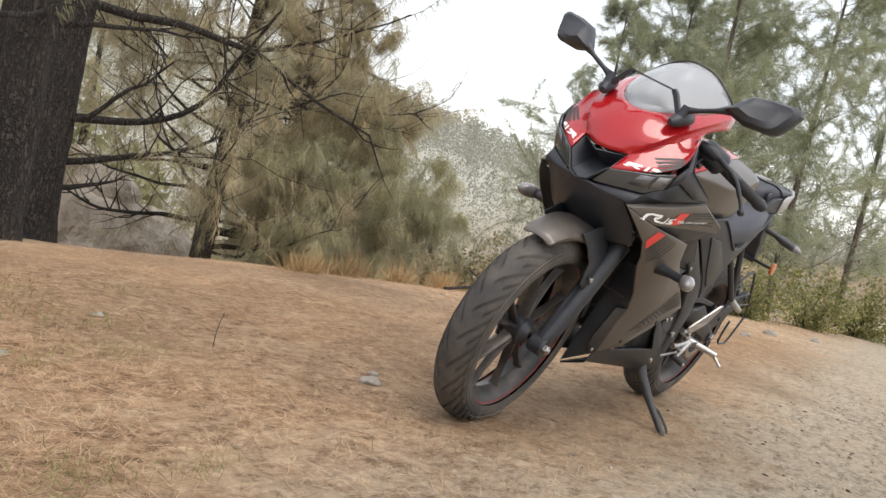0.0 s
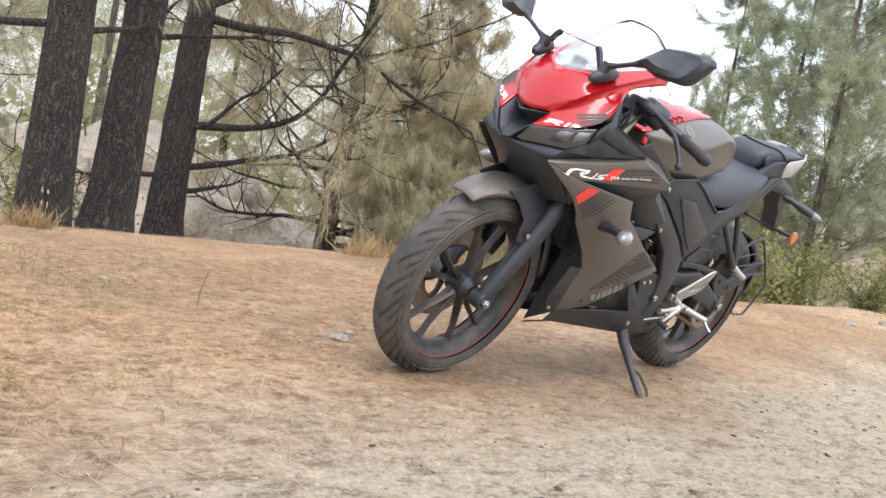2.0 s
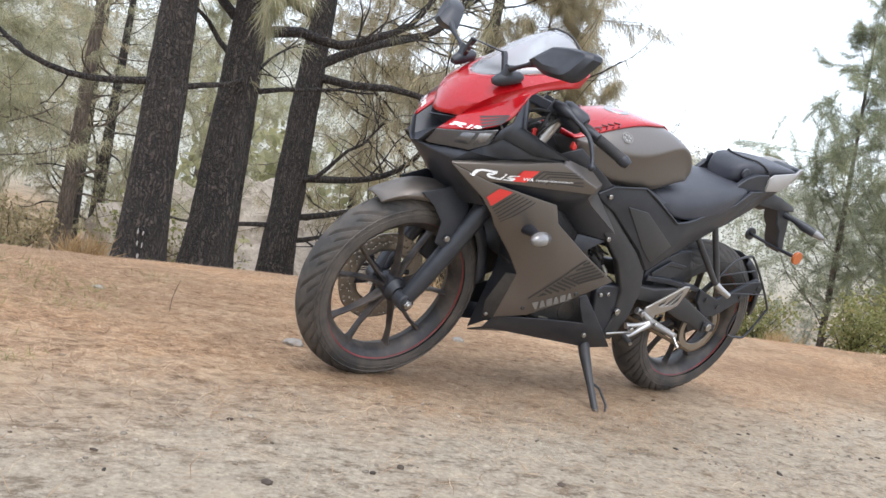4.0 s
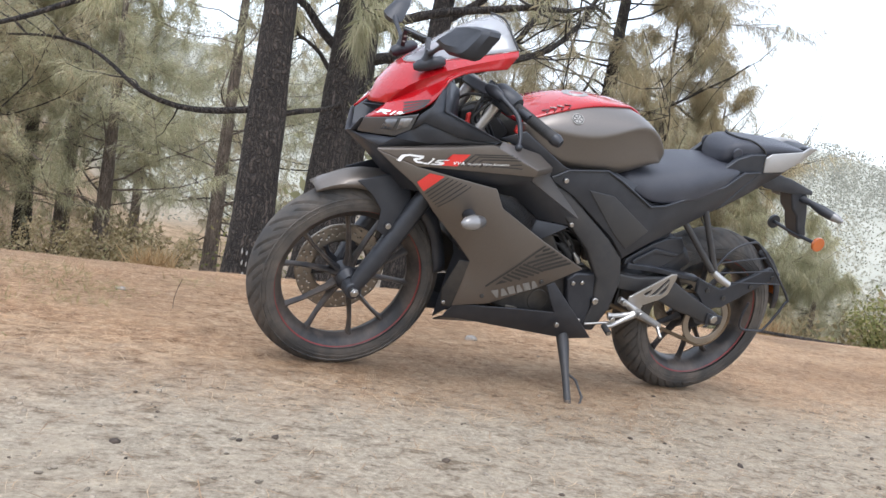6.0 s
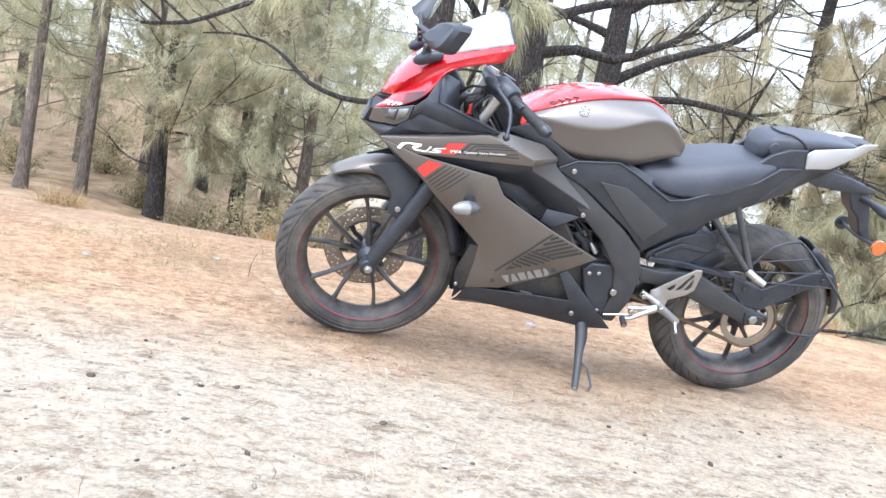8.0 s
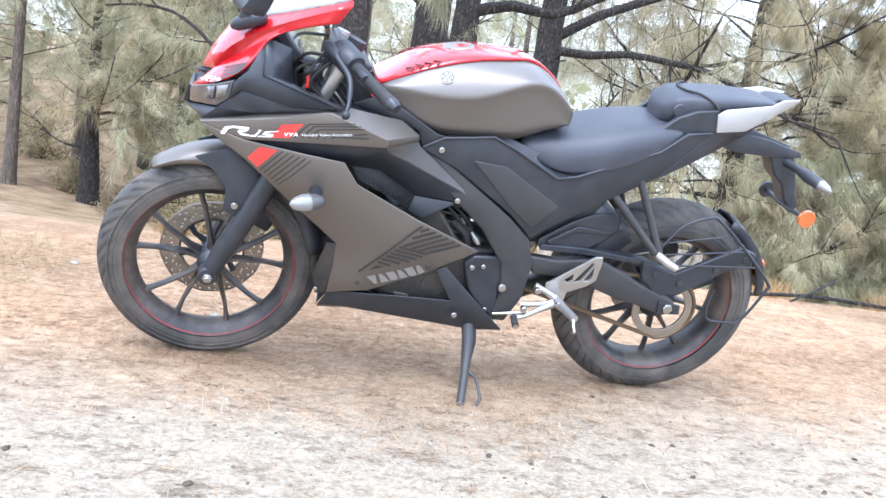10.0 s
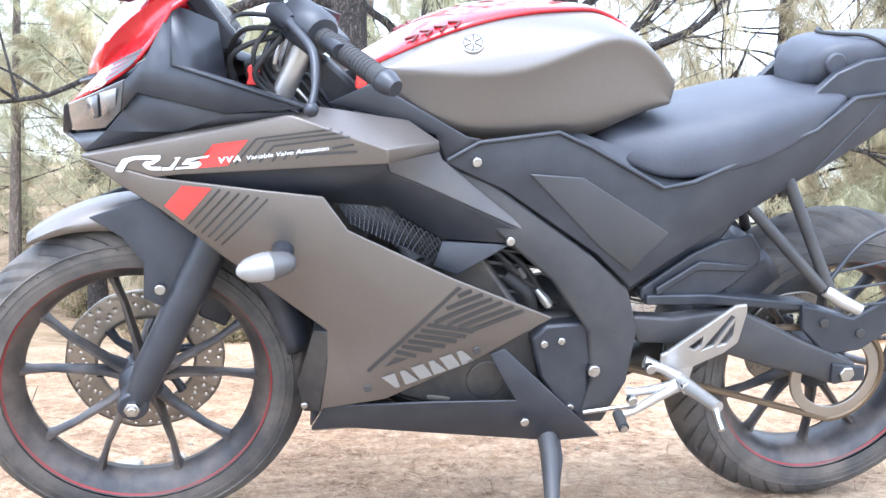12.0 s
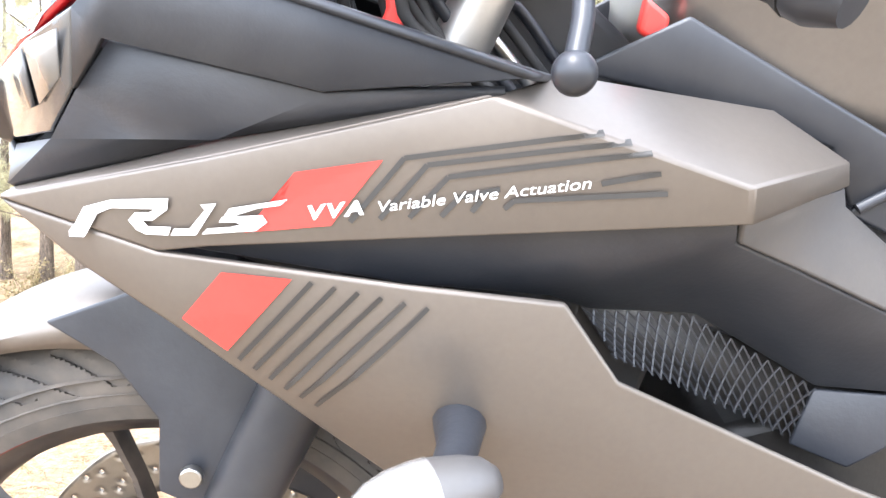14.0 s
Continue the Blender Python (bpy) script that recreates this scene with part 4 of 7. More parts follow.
def shell(name, verts, faces, mat, inside, thick=0.005, bevel=0.003, label="", parent=None, sharp=24, both=True, sub=0, creases=()):
    """A panel with both halves in one mesh; verts on the middle plane (outward 0) are shared."""
    vs, index = [], {}
    for i, (x, w, z) in enumerate(verts):
        index[i, 0] = len(vs)
        vs.append((x, -w, z))
        if both:
            if abs(w) < 1e-6:
                index[i, 1] = index[i, 0]
            else:
                index[i, 1] = len(vs)
                vs.append((x, w, z))
    fs = [tuple(index[i, 0] for i in f) for f in faces]
    if both:
        fs += [tuple(index[i, 1] for i in reversed(f)) for f in faces]
    ob = mesh_object(name, vs, fs, mat, parent or bike, label, sharp=sharp)
    c = Vector(inside)
    if sum((p.center - c).dot(p.normal) * p.area for p in ob.data.polygons) < 0:
        ob.data.flip_normals()
    if sub:
        bm = bmesh.new()
        bm.from_mesh(ob.data)
        layer = bm.edges.layers.float.get("crease_edge") or bm.edges.layers.float.new("crease_edge")
        hard = {frozenset((index[a, k], index[b, k])) for a, b in creases for k in ((0, 1) if both else (0,))}
        for e in bm.edges:
            if e.is_boundary:
                e[layer] = 1.0
            elif frozenset((e.verts[0].index, e.verts[1].index)) in hard:
                e[layer] = 1.0
        bm.to_mesh(ob.data)
        bm.free()
        q = ob.modifiers.new("round", "SUBSURF")
        q.levels = q.render_levels = sub
        q.boundary_smooth = "PRESERVE_CORNERS"
    s = ob.modifiers.new("solid", "SOLIDIFY")
    s.thickness, s.offset = thick, -1
    if bevel:
        bevelled(ob, bevel)
    return ob


# nose: red cowl, headlamps, scoop, black mask
# cowl corners: 0-2 middle line, 3-7 crease from the scoop to the wing tip, 8-11 lobe over the lamp, 12-13 wing underside, 14-16 screen base, 17-18 hollow below the crease
cowl_v = [(-0.092, 0, 0.794), (-0.056, 0, 0.862), (-0.022, 0, 0.918), (-0.045, 0.068, 0.813), (-0.028, 0.104, 0.864), (0.026, 0.128, 0.914), (0.109, 0.156, 0.968), (0.262, 0.158, 1.030),
          (-0.092, 0.064, 0.764), (-0.029, 0.158, 0.803), (0.041, 0.192, 0.852), (0.074, 0.170, 0.924), (0.098, 0.152, 0.944), (0.236, 0.166, 0.988),
          (0.030, 0.072, 0.946), (0.145, 0.126, 0.994), (0.262, 0.146, 1.042), (-0.018, 0.095, 0.845), (0.038, 0.118, 0.890), (-0.060, 0.060, 0.842), (-0.010, 0.078, 0.906)]
cowl_f = [(0, 3, 19, 1), (3, 4, 19), (1, 19, 20, 2), (19, 4, 5, 20), (2, 20, 14), (20, 5, 14), (14, 5, 6, 15), (15, 6, 7, 16), (6, 12, 13, 7), (5, 18, 12, 6), (4, 17, 18, 5), (3, 17, 4), (3, 8, 9, 17), (17, 9, 10, 18), (18, 10, 11, 12)]
red_cowl = shell("front_cowl", cowl_v, cowl_f, RED, (0.15, 0, 0.82), 0.005, 0.0, "glossy red upper cowl", sharp=40, sub=2, creases=((3, 4), (4, 5), (5, 6), (6, 7), (17, 18), (3, 17)))
shell("nose_scoop", [(-0.088, 0, 0.790), (-0.043, 0.066, 0.808), (-0.088, 0.062, 0.760), (-0.092, 0.030, 0.714), (-0.104, 0, 0.704), (-0.010, 0, 0.765), (-0.005, 0.034, 0.765)],
      [(0, 1, 6, 5), (1, 2, 6), (2, 3, 6), (3, 4, 5, 6)], BLACK, (-0.3, 0, 0.77), 0.004, 0.002, "black central air scoop")
shell("scoop_lip", [(-0.094, 0.066, 0.763), (-0.101, 0.060, 0.757), (-0.112, 0.028, 0.712), (-0.118, 0, 0.702), (-0.104, 0, 0.700), (-0.090, 0.030, 0.712)], [(0, 1, 2, 5), (2, 3, 4, 5)], SATIN, (0.1, 0, 0.77), 0.004, 0.002, "black rim round the scoop")
for s in (1, -1):
    lamp = panel("headlamp", [(-0.094, 0.066, 0.762), (-0.029, 0.156, 0.799), (0.012, 0.186, 0.822), (0.004, 0.176, 0.775), (-0.024, 0.142, 0.742), (-0.086, 0.056, 0.718), (-0.098, 0.038, 0.716)],
                 [(0, 1, 4, 5), (1, 2, 3, 4), (0, 5, 6)], LAMP, bike, 0.004, 0.002, "narrow smoked headlamp", s)
    for q, mt, nm in (([(-0.052, 0.126, 0.782), (-0.032, 0.155, 0.793), (-0.034, 0.140, 0.757), (-0.056, 0.104, 0.747)], LAMPGLASS, "grey lamp reflector"), ([(-0.026, 0.163, 0.797), (0.000, 0.181, 0.808), (-0.004, 0.171, 0.780), (-0.026, 0.148, 0.760)], CLEARLENS, "pale lamp reflector")):
        panel("lamp_reflector", [(x, w + 0.0015, z) for x, w, z in q], [(0, 1, 2, 3)], mt, lamp, 0.002, 0.0, nm, s)
    panel("nose_side_panel", [(0.006, 0.178, 0.775), (0.014, 0.192, 0.821), (0.043, 0.197, 0.852), (0.076, 0.170, 0.924), (0.079, 0.193, 0.846), (0.264, 0.203, 0.796), (0.150, 0.206, 0.784), (0.030, 0.197, 0.806)],
          [(0, 1, 7), (1, 2, 4, 7), (2, 3, 4), (7, 4, 6), (4, 5, 6)], BLACK, bike, 0.006, 0.0, "matt black nose side panel", s, sharp=22)
    panel("nose_lower_panel", [(-0.100, 0.030, 0.708), (-0.024, 0.142, 0.738), (0.006, 0.175, 0.773), (0.032, 0.191, 0.803), (0.152, 0.200, 0.781), (0.250, 0.200, 0.786), (0.085, 0.172, 0.748), (-0.058, 0.132, 0.706)],
          [(0, 1, 7), (1, 6, 7), (1, 2, 3, 6), (3, 4, 6), (4, 5, 6)], BLACK, bike, 0.006, 0.0, "matt black lower nose panel", s, sharp=14)
    panel("cockpit_trim", [(0.077, 0.170, 0.925), (0.096, 0.150, 0.920), (0.080, 0.197, 0.847), (0.106, 0.177, 0.842), (0.265, 0.204, 0.798), (0.280, 0.172, 0.794), (0.136, 0.118, 0.902), (0.150, 0.128, 0.822), (0.225, 0.138, 0.796)],
          [(0, 1, 3, 2), (2, 3, 5, 4), (1, 6, 7, 3), (3, 7, 8, 5)], SATIN, bike, 0.004, 0.0, "satin black trim round the cockpit", s, sharp=12)
shell("nose_mask", [(-0.116, 0, 0.702), (-0.104, 0.030, 0.708), (-0.056, 0.124, 0.703), (-0.045, 0, 0.655), (-0.005, 0.080, 0.640), (0.03, 0.140, 0.655), (0.030, 0, 0.595), (0.060, 0.090, 0.585), (0.10, 0.14, 0.60)],
      [(0, 1, 2, 4, 3), (2, 5, 4), (3, 4, 7, 6), (4, 5, 8, 7)], BLACK, (0.2, 0, 0.7), 0.006, 0.003, "black mask below the lamps")
# windscreen with its thin dark rim
scr = [(-0.020, 0, 0.918), (0.032, 0.070, 0.948), (0.147, 0.123, 0.997), (0.262, 0.142, 1.044), (0.055, 0, 0.998), (0.110, 0.070, 1.024), (0.190, 0.110, 1.048), (0.140, 0, 1.070), (0.190, 0.070, 1.082), (0.250, 0.108, 1.074), (0.222, 0, 1.114), (0.242, 0.052, 1.108)]
screen = shell("windscreen", scr, [(0, 1, 5, 4), (1, 2, 6, 5), (4, 5, 8, 7), (5, 6, 9, 8), (2, 3, 9, 6), (7, 8, 11, 10), (8, 9, 11)], SCREEN, (0.2, 0, 0.9), 0.003, 0, "clear lightly smoked windscreen", sharp=80, sub=2)
screen.visible_shadow = False
rim_pts = [(x, -w, z) for x, w, z in (scr[3], scr[9], scr[11], scr[10])] + [(x, w, z) for x, w, z in (scr[11], scr[9], scr[3])]
tube("screen_rim", rim_pts, 0.0030, DARKDECAL, screen, 6, "dark screen edge", bend=True)
# instruments and nose frame behind the screen
plate("instrument_panel", [(0.082, 0.930), (0.112, 0.940), (0.170, 0.868), (0.140, 0.852)], -0.075, 0.075, BLACK, bike, 0.006, "black instrument panel")
plate("display_glass", [(0.113, 0.938), (0.116, 0.939), (0.170, 0.872), (0.168, 0.870)], -0.066, 0.066, CLEARLENS, bike, 0.001, "grey display glass")
plate("panel_bracket", [(0.03, 0.80), (0.12, 0.91), (0.16, 0.89), (0.13, 0.78)], -0.05, 0.05, FRAME, bike, 0.005)
plate("headstock", [(0.17, 0.62), (0.28, 0.60), (0.36, 0.80), (0.30, 0.85), (0.24, 0.83)], -0.045, 0.045, FRAME, bike, 0.008)

# mirrors: round rubber foot, thin stalk, leaf-shaped pod tilted back
pod_outline = [(0.206, 1.012), (0.214, 1.026), (0.240, 1.062), (0.252, 1.074), (0.300, 1.086), (0.350, 1.091), (0.362, 1.087), (0.367, 1.076), (0.350, 1.028), (0.340, 1.012), (0.326, 1.004), (0.262, 0.998)]
for s in (1, -1):
    base = tube("mirror", [(-0.008, -0.106 * s, 0.930), (0.004, -0.110 * s, 0.936), (0.030, -0.116 * s, 0.950), (0.060, -0.122 * s, 0.962), (0.070, -0.124 * s, 0.966)], [0.008, 0.016, 0.019, 0.016, 0.008], BLACK, bike, 16, "black folding rear-view mirror")
    tube("mirror_foot", [(0.020, -0.112 * s, 0.945), (0.021, -0.116 * s, 0.965), (0.022, -0.118 * s, 0.984)], [0.018, 0.013, 0.0125], SATIN, base, 14)
    tube("mirror_arm", [(0.022, -0.118 * s, 0.974), (0.020, -0.150 * s, 0.986), (0.017, -0.190 * s, 1.003), (0.018, -0.222 * s, 1.018)], [0.011, 0.0062, 0.0062, 0.013], SATIN, base, 10)
    cw, cz, k = 0.285, 1.046, len(pod_outline)
    rows = [[(0.046 + dx + 0.28 * (z - cz) + 0.24 * (w - cw), -(cw + (w - cw) * sc) * s, cz + (z - cz) * sc) for w, z in pod_outline] for dx, sc in ((-0.032, 0.50), (-0.026, 0.80), (-0.010, 0.97), (0.006, 1.0), (0.020, 0.985))]
    hf = [(i * k + j, i * k + (j + 1) % k, (i + 1) * k + (j + 1) % k, (i + 1) * k + j) for i in range(4) for j in range(k)] + [tuple(range(k)), tuple(range(4 * k, 5 * k))]
    pod = mesh_object("mirror_housing", [v for r in rows for v in r], hf, BLACK, base, sharp=32)
    gv = [(0.046 + 0.0215 + 0.28 * (z - cz) + 0.24 * (w - cw), -(cw + (w - cw) * 0.9) * s, cz + (z - cz) * 0.9) for w, z in pod_outline]
    gl = mesh_object("mirror_glass", gv, [tuple(range(k))], MIRROR, base, smooth=False)
    q = gl.modifiers.new("solid", "SOLIDIFY")
    q.thickness = 0.002

# flat accessory bracket between the mirror bases
br = mesh_object("accessory_bracket", [(x + dx, y, z + dz) for dz in (0, 0.003) for x, y, z in ((0.030, -0.060, 1.006), (0.002, 0.055, 1.008)) for dx in (-0.013, 0.013)], [(0, 1, 3, 2), (4, 6, 7, 5), (0, 4, 5, 1), (2, 3, 7, 6), (0, 2, 6, 4), (1, 5, 7, 3)], SATIN, bike, "flat black steel bracket across the screen")
for (x0, y0), (x1, y1, z1) in (((0.030, -0.060), (0.022, -0.108, 0.952)), ((0.002, 0.055), (0.022, 0.108, 0.952))):
    foot = tube("bracket_foot", [(x0, y0, 1.008), (x0 + 0.2 * (x1 - x0), y0 + 0.25 * (y1 - y0), 0.998), (x1, y1, z1)], [0.0085, 0.009, 0.008], SATIN, br, 4)
    # pale discs paint the brightness seen through the bracket's holes
    for q in range(2):
        f = 0.35 + 0.28 * q
        bolt((x0 + f * (x1 - x0), -(y0 + f * (y1 - y0)) + 0.006, 1.008 + f * (z1 - 1.008)), br, 0.0045, 0.001, 1, PALEDECAL, "slot")

# handlebars
bar = tube("handlebar", [(0.268, -0.085, 0.905), (0.276, -0.16, 0.900), (0.310, -0.235, 0.882)], 0.0115, SATIN, bike, 12, "black clip-on handlebar")
tube("clamp_ring", [(0.255, -0.090, 0.880), (0.272, -0.090, 0.925)], 0.032, SATIN, bar, 20)
g = tube("grip", [(0.281, -0.175, 0.898), (0.286, -0.18, 0.896), (0.362, -0.285, 0.856), (0.367, -0.292, 0.853)], [0.0195, 0.0155, 0.0155, 0.018], SOFT, bar, 16, "ribbed black rubber grip")
for i in range(16):
    f = 0.10 + 0.052 * i
    a, b = Vector((0.286, -0.18, 0.896)), Vector((0.362, -0.285, 0.856))
    tube("grip_rib", [a.lerp(b, f), a.lerp(b, f + 0.022)], 0.0162, SOFT, g, 14)
tube("bar_end", [(0.367, -0.292, 0.853), (0.373, -0.300, 0.850), (0.382, -0.311, 0.845)], [0.0175, 0.018, 0.012], SATIN, bar, 14, "black bar-end weight")
tube("switch_box", [(0.246, -0.118, 0.918), (0.252, -0.128, 0.915), (0.282, -0.176, 0.899), (0.287, -0.184, 0.896)], [0.027, 0.034, 0.034, 0.027], BLACK, bar, 16, "black switch box")
tube("lever_perch", [(0.215, -0.118, 0.925), (0.228, -0.140, 0.920), (0.245, -0.170, 0.910)], [0.012, 0.019, 0.014], SATIN, bar, 12, "black clutch lever perch")
tube("ignition_switch", [(0.290, 0, 0.895), (0.300, 0, 0.925)], [0.026, 0.024], SATIN, hi_clamp, 16, "round ignition switch")
tube("fork_cap", [(0.262, -0.091, 0.905), (0.268, -0.091, 0.925)], [0.022, 0.018], ALLOY, hi_clamp, 12, "alloy fork cap")
tube("fork_cap", [(0.262, 0.091, 0.905), (0.268, 0.091, 0.925)], [0.022, 0.018], ALLOY, hi_clamp, 12, "alloy fork cap")
tube("reservoir", [(0.205, 0.120, 0.925), (0.212, 0.120, 0.965)], [0.022, 0.022], BLACK, hi_clamp, 16, "brake fluid reservoir")
plate("switch", [(0.245, 0.930), (0.272, 0.935), (0.272, 0.918), (0.245, 0.913)], 0.135, 0.155, SOFT, bar, 0.002)
tube("clutch_lever", [(0.232, -0.150, 0.918), (0.245, -0.185, 0.908), (0.272, -0.235, 0.880), (0.276, -0.272, 0.840), (0.271, -0.293, 0.814)], [0.009] * 6 + [0.0068] * 12 + [0.0055] * 7, SATIN, bar, 10, "black clutch lever", bend=True)
bm = bmesh.new()
bmesh.ops.create_uvsphere(bm, u_segments=14, v_segments=10, radius=0.0105)
bmesh.ops.translate(bm, verts=bm.verts, vec=(0.271, -0.294, 0.809))
part("lever_ball", bm, SATIN, bar)
bar2 = tube("handlebar", [(0.258, 0.085, 0.905), (0.262, 0.16, 0.900), (0.325, 0.285, 0.855)], [0.0115, 0.017, 0.017], SOFT, bike, 12, "black clip-on handlebar with throttle grip")
tube("brake_lever", [(0.225, 0.150, 0.918), (0.235, 0.235, 0.882), (0.232, 0.293, 0.818)], 0.008, SATIN, bar2, 10, bend=True)
# cables, clocks and red tag in the cockpit
for i, (a, b, c, d) in enumerate((((0.235, -0.13, 0.90), (0.17, -0.10, 0.89), (0.15, -0.06, 0.83), (0.19, -0.05, 0.72)), ((0.24, -0.12, 0.895), (0.16, -0.12, 0.86), (0.16, -0.09, 0.80), (0.22, -0.07, 0.70)),
                                  ((0.235, 0.12, 0.90), (0.15, 0.06, 0.90), (0.14, 0.0, 0.85), (0.18, 0.0, 0.74)), ((0.25, -0.10, 0.91), (0.20, -0.11, 0.84), (0.25, -0.10, 0.77), (0.33, -0.08, 0.72)),
                                  ((0.23, -0.14, 0.89), (0.19, -0.13, 0.83), (0.23, -0.12, 0.79), (0.30, -0.11, 0.74)))):
    tube("control_cable", [a, b, c, d], 0.0042, SOFT, bike, 8, bend=True)
tube("brake_hose", [(0.16, 0.03, 0.86), (0.12, -0.04, 0.82), (0.15, -0.08, 0.76), (0.20, -0.06, 0.66)], 0.005, STEEL, bike, 8, "silver sleeved hose", bend=True)
plate("key_tag", [(0.178, 0.838), (0.188, 0.846), (0.197, 0.838), (0.196, 0.824), (0.202, 0.812), (0.176, 0.812), (0.181, 0.824)], 0.105, 0.117, REDDECAL, bike, 0.003, "small red tag in the cockpit")
plate("side_reflector", [(0.345, 0.838), (0.362, 0.826), (0.358, 0.806), (0.342, 0.816)], 0.095, 0.108, REDDECAL, bike, 0.003, "red cap beside the steering head")
for q in range(5):
    tube("control_cable", [(0.215 + 0.012 * q, -0.118 + 0.012 * q, 0.905), (0.190 + 0.014 * q, -0.135 + 0.010 * q, 0.868 - 0.010 * q), (0.196 + 0.018 * q, -0.120 + 0.014 * q, 0.826), (0.250 + 0.016 * q, -0.098 + 0.010 * q, 0.772)], 0.0036 + 0.0006 * (q % 3), (SOFT, SATIN, STEEL)[q % 3], bike, 8, bend=True)
plate("connector_box", [(0.262, 0.872), (0.292, 0.866), (0.288, 0.842), (0.258, 0.848)], 0.062, 0.094, SOFT, bike, 0.003)
plate("fuse_box", [(0.17, 0.84), (0.22, 0.86), (0.235, 0.80), (0.185, 0.785)], 0.04, 0.085, SOFT, bike, 0.004)

# side fairings
upper_v = [(-0.063, 0.140, 0.699), (0.085, 0.190, 0.742), (0.242, 0.202, 0.785), (0.385, 0.222, 0.745), (0.474, 0.145, 0.746), (0.477, 0.144, 0.731), (0.388, 0.218, 0.723), (0.083, 0.186, 0.687), (0.048, 0.178, 0.680), (0.425, 0.135, 0.775), (0.285, 0.168, 0.795)]
upper_f = [(0, 1, 7, 8), (1, 2, 3, 6, 7), (2, 10, 9, 3), (3, 9, 4), (3, 4, 5, 6)]
lower_v = [(-0.063, 0.139, 0.698), (0.048, 0.178, 0.680), (0.199, 0.192, 0.670), (0.295, 0.192, 0.663), (0.335, 0.182, 0.608), (0.509, 0.158, 0.524), (0.694, 0.130, 0.446), (0.577, 0.118, 0.367), (0.414, 0.112, 0.284), (0.304, 0.094, 0.256),
           (0.312, 0.104, 0.351), (0.310, 0.118, 0.414), (0.243, 0.138, 0.472), (0.138, 0.152, 0.556), (0.106, 0.164, 0.587), (0.054, 0.170, 0.629), (-0.007, 0.158, 0.663), (0.200, 0.188, 0.612), (0.300, 0.182, 0.565), (0.455, 0.146, 0.440), (0.360, 0.122, 0.330)]
lower_f = [(0, 1, 15, 16), (1, 2, 17, 14, 15), (2, 3, 4, 18, 17), (17, 18, 13, 14), (18, 12, 13), (4, 5, 19, 18), (18, 19, 11, 12), (5, 6, 7, 19), (19, 7, 8, 20), (19, 20, 10, 11), (20, 8, 9, 10)]
sides = {}
for s in (1, -1):
    sides["upper", s] = panel("upper_side_fairing", upper_v, upper_f, GREY, bike, 0.006, 0.004, "matt grey upper side fairing", s)
    panel("fairing_ledge", [(-0.062, 0.1385, 0.6995), (0.085, 0.1885, 0.7425), (0.242, 0.2005, 0.7855), (0.250, 0.188, 0.788), (0.085, 0.160, 0.749), (-0.052, 0.122, 0.706)], [(0, 1, 4, 5), (1, 2, 3, 4)], GREY, sides["upper", s], 0.004, 0.0015, "", s)
    sides["lower", s] = panel("lower_side_fairing", lower_v, lower_f, GREY, bike, 0.006, 0.004, "matt grey lower side fairing", s)
    inner = panel("fairing_inner", [(0.140, 0.150, 0.555), (0.245, 0.136, 0.471), (0.312, 0.116, 0.413), (0.313, 0.102, 0.351), (0.302, 0.092, 0.252), (0.215, 0.088, 0.545), (0.262, 0.070, 0.462), (0.290, 0.058, 0.405), (0.290, 0.050, 0.340), (0.290, 0.040, 0.178)],
                  [(0, 1, 6, 5), (1, 2, 7, 6), (2, 3, 8, 7), (3, 4, 9, 8)], BLACK, bike, 0.005, 0.002, "black inner fairing panel", s)
    panel("scuffed_edge", [(0.313, 0.105, 0.356), (0.303, 0.096, 0.254), (0.276, 0.084, 0.244), (0.264, 0.084, 0.300), (0.288, 0.095, 0.405), (0.311, 0.118, 0.412)], [(0, 1, 2, 3, 4, 5)], ENGINE, inner, 0.005, 0.002, "scuffed dusty fairing edge", s)
    bolt((0.277, 0.090, 0.262), inner, 0.006, 0.003, s)
    # faces upwards; its sky light is part of the FLANK colour
    panel("duct_flank", [(0.388, 0.208, 0.7215), (0.476, 0.141, 0.728), (0.484, 0.130, 0.714), (0.648, 0.117, 0.590), (0.450, 0.158, 0.678), (0.394, 0.191, 0.704)],
          [(0, 1, 2, 5), (2, 4, 5), (2, 3, 4)], FLANK, bike, 0.005, 0.002, "satin grey-black flank behind the duct", s)
    panel("fairing_duct", [(0.048, 0.168, 0.682), (0.386, 0.205, 0.7195), (0.393, 0.189, 0.703), (0.449, 0.156, 0.676), (0.646, 0.116, 0.588), (0.612, 0.114, 0.572), (0.497, 0.104, 0.573), (0.400, 0.112, 0.628), (0.322, 0.134, 0.637), (0.290, 0.160, 0.655), (0.196, 0.172, 0.664)],
          [(0, 1, 2, 9, 10), (2, 8, 9), (2, 3, 7, 8), (3, 4, 6, 7), (4, 5, 6)], BLACK, bike, 0.005, 0.002, "matt black air duct panel", s)
    panel("duct_floor", [(0.497, 0.104, 0.571), (0.612, 0.114, 0.570), (0.524, 0.120, 0.517), (0.484, 0.108, 0.528)], [(0, 1, 2), (0, 2, 3)], BLACK, bike, 0.005, 0.002, "matt black lower duct panel", s)
    bolt((0.608, 0.122, 0.579), bike, 0.0078, 0.006, s)
    # not bolts: two black discs stand for dark holes in the lower fairing
    bolt((0.383, 0.117, 0.309), bike, 0.007, 0.004, s, DARKDECAL)
    bolt((0.567, 0.122, 0.383), bike, 0.007, 0.004, s, DARKDECAL)


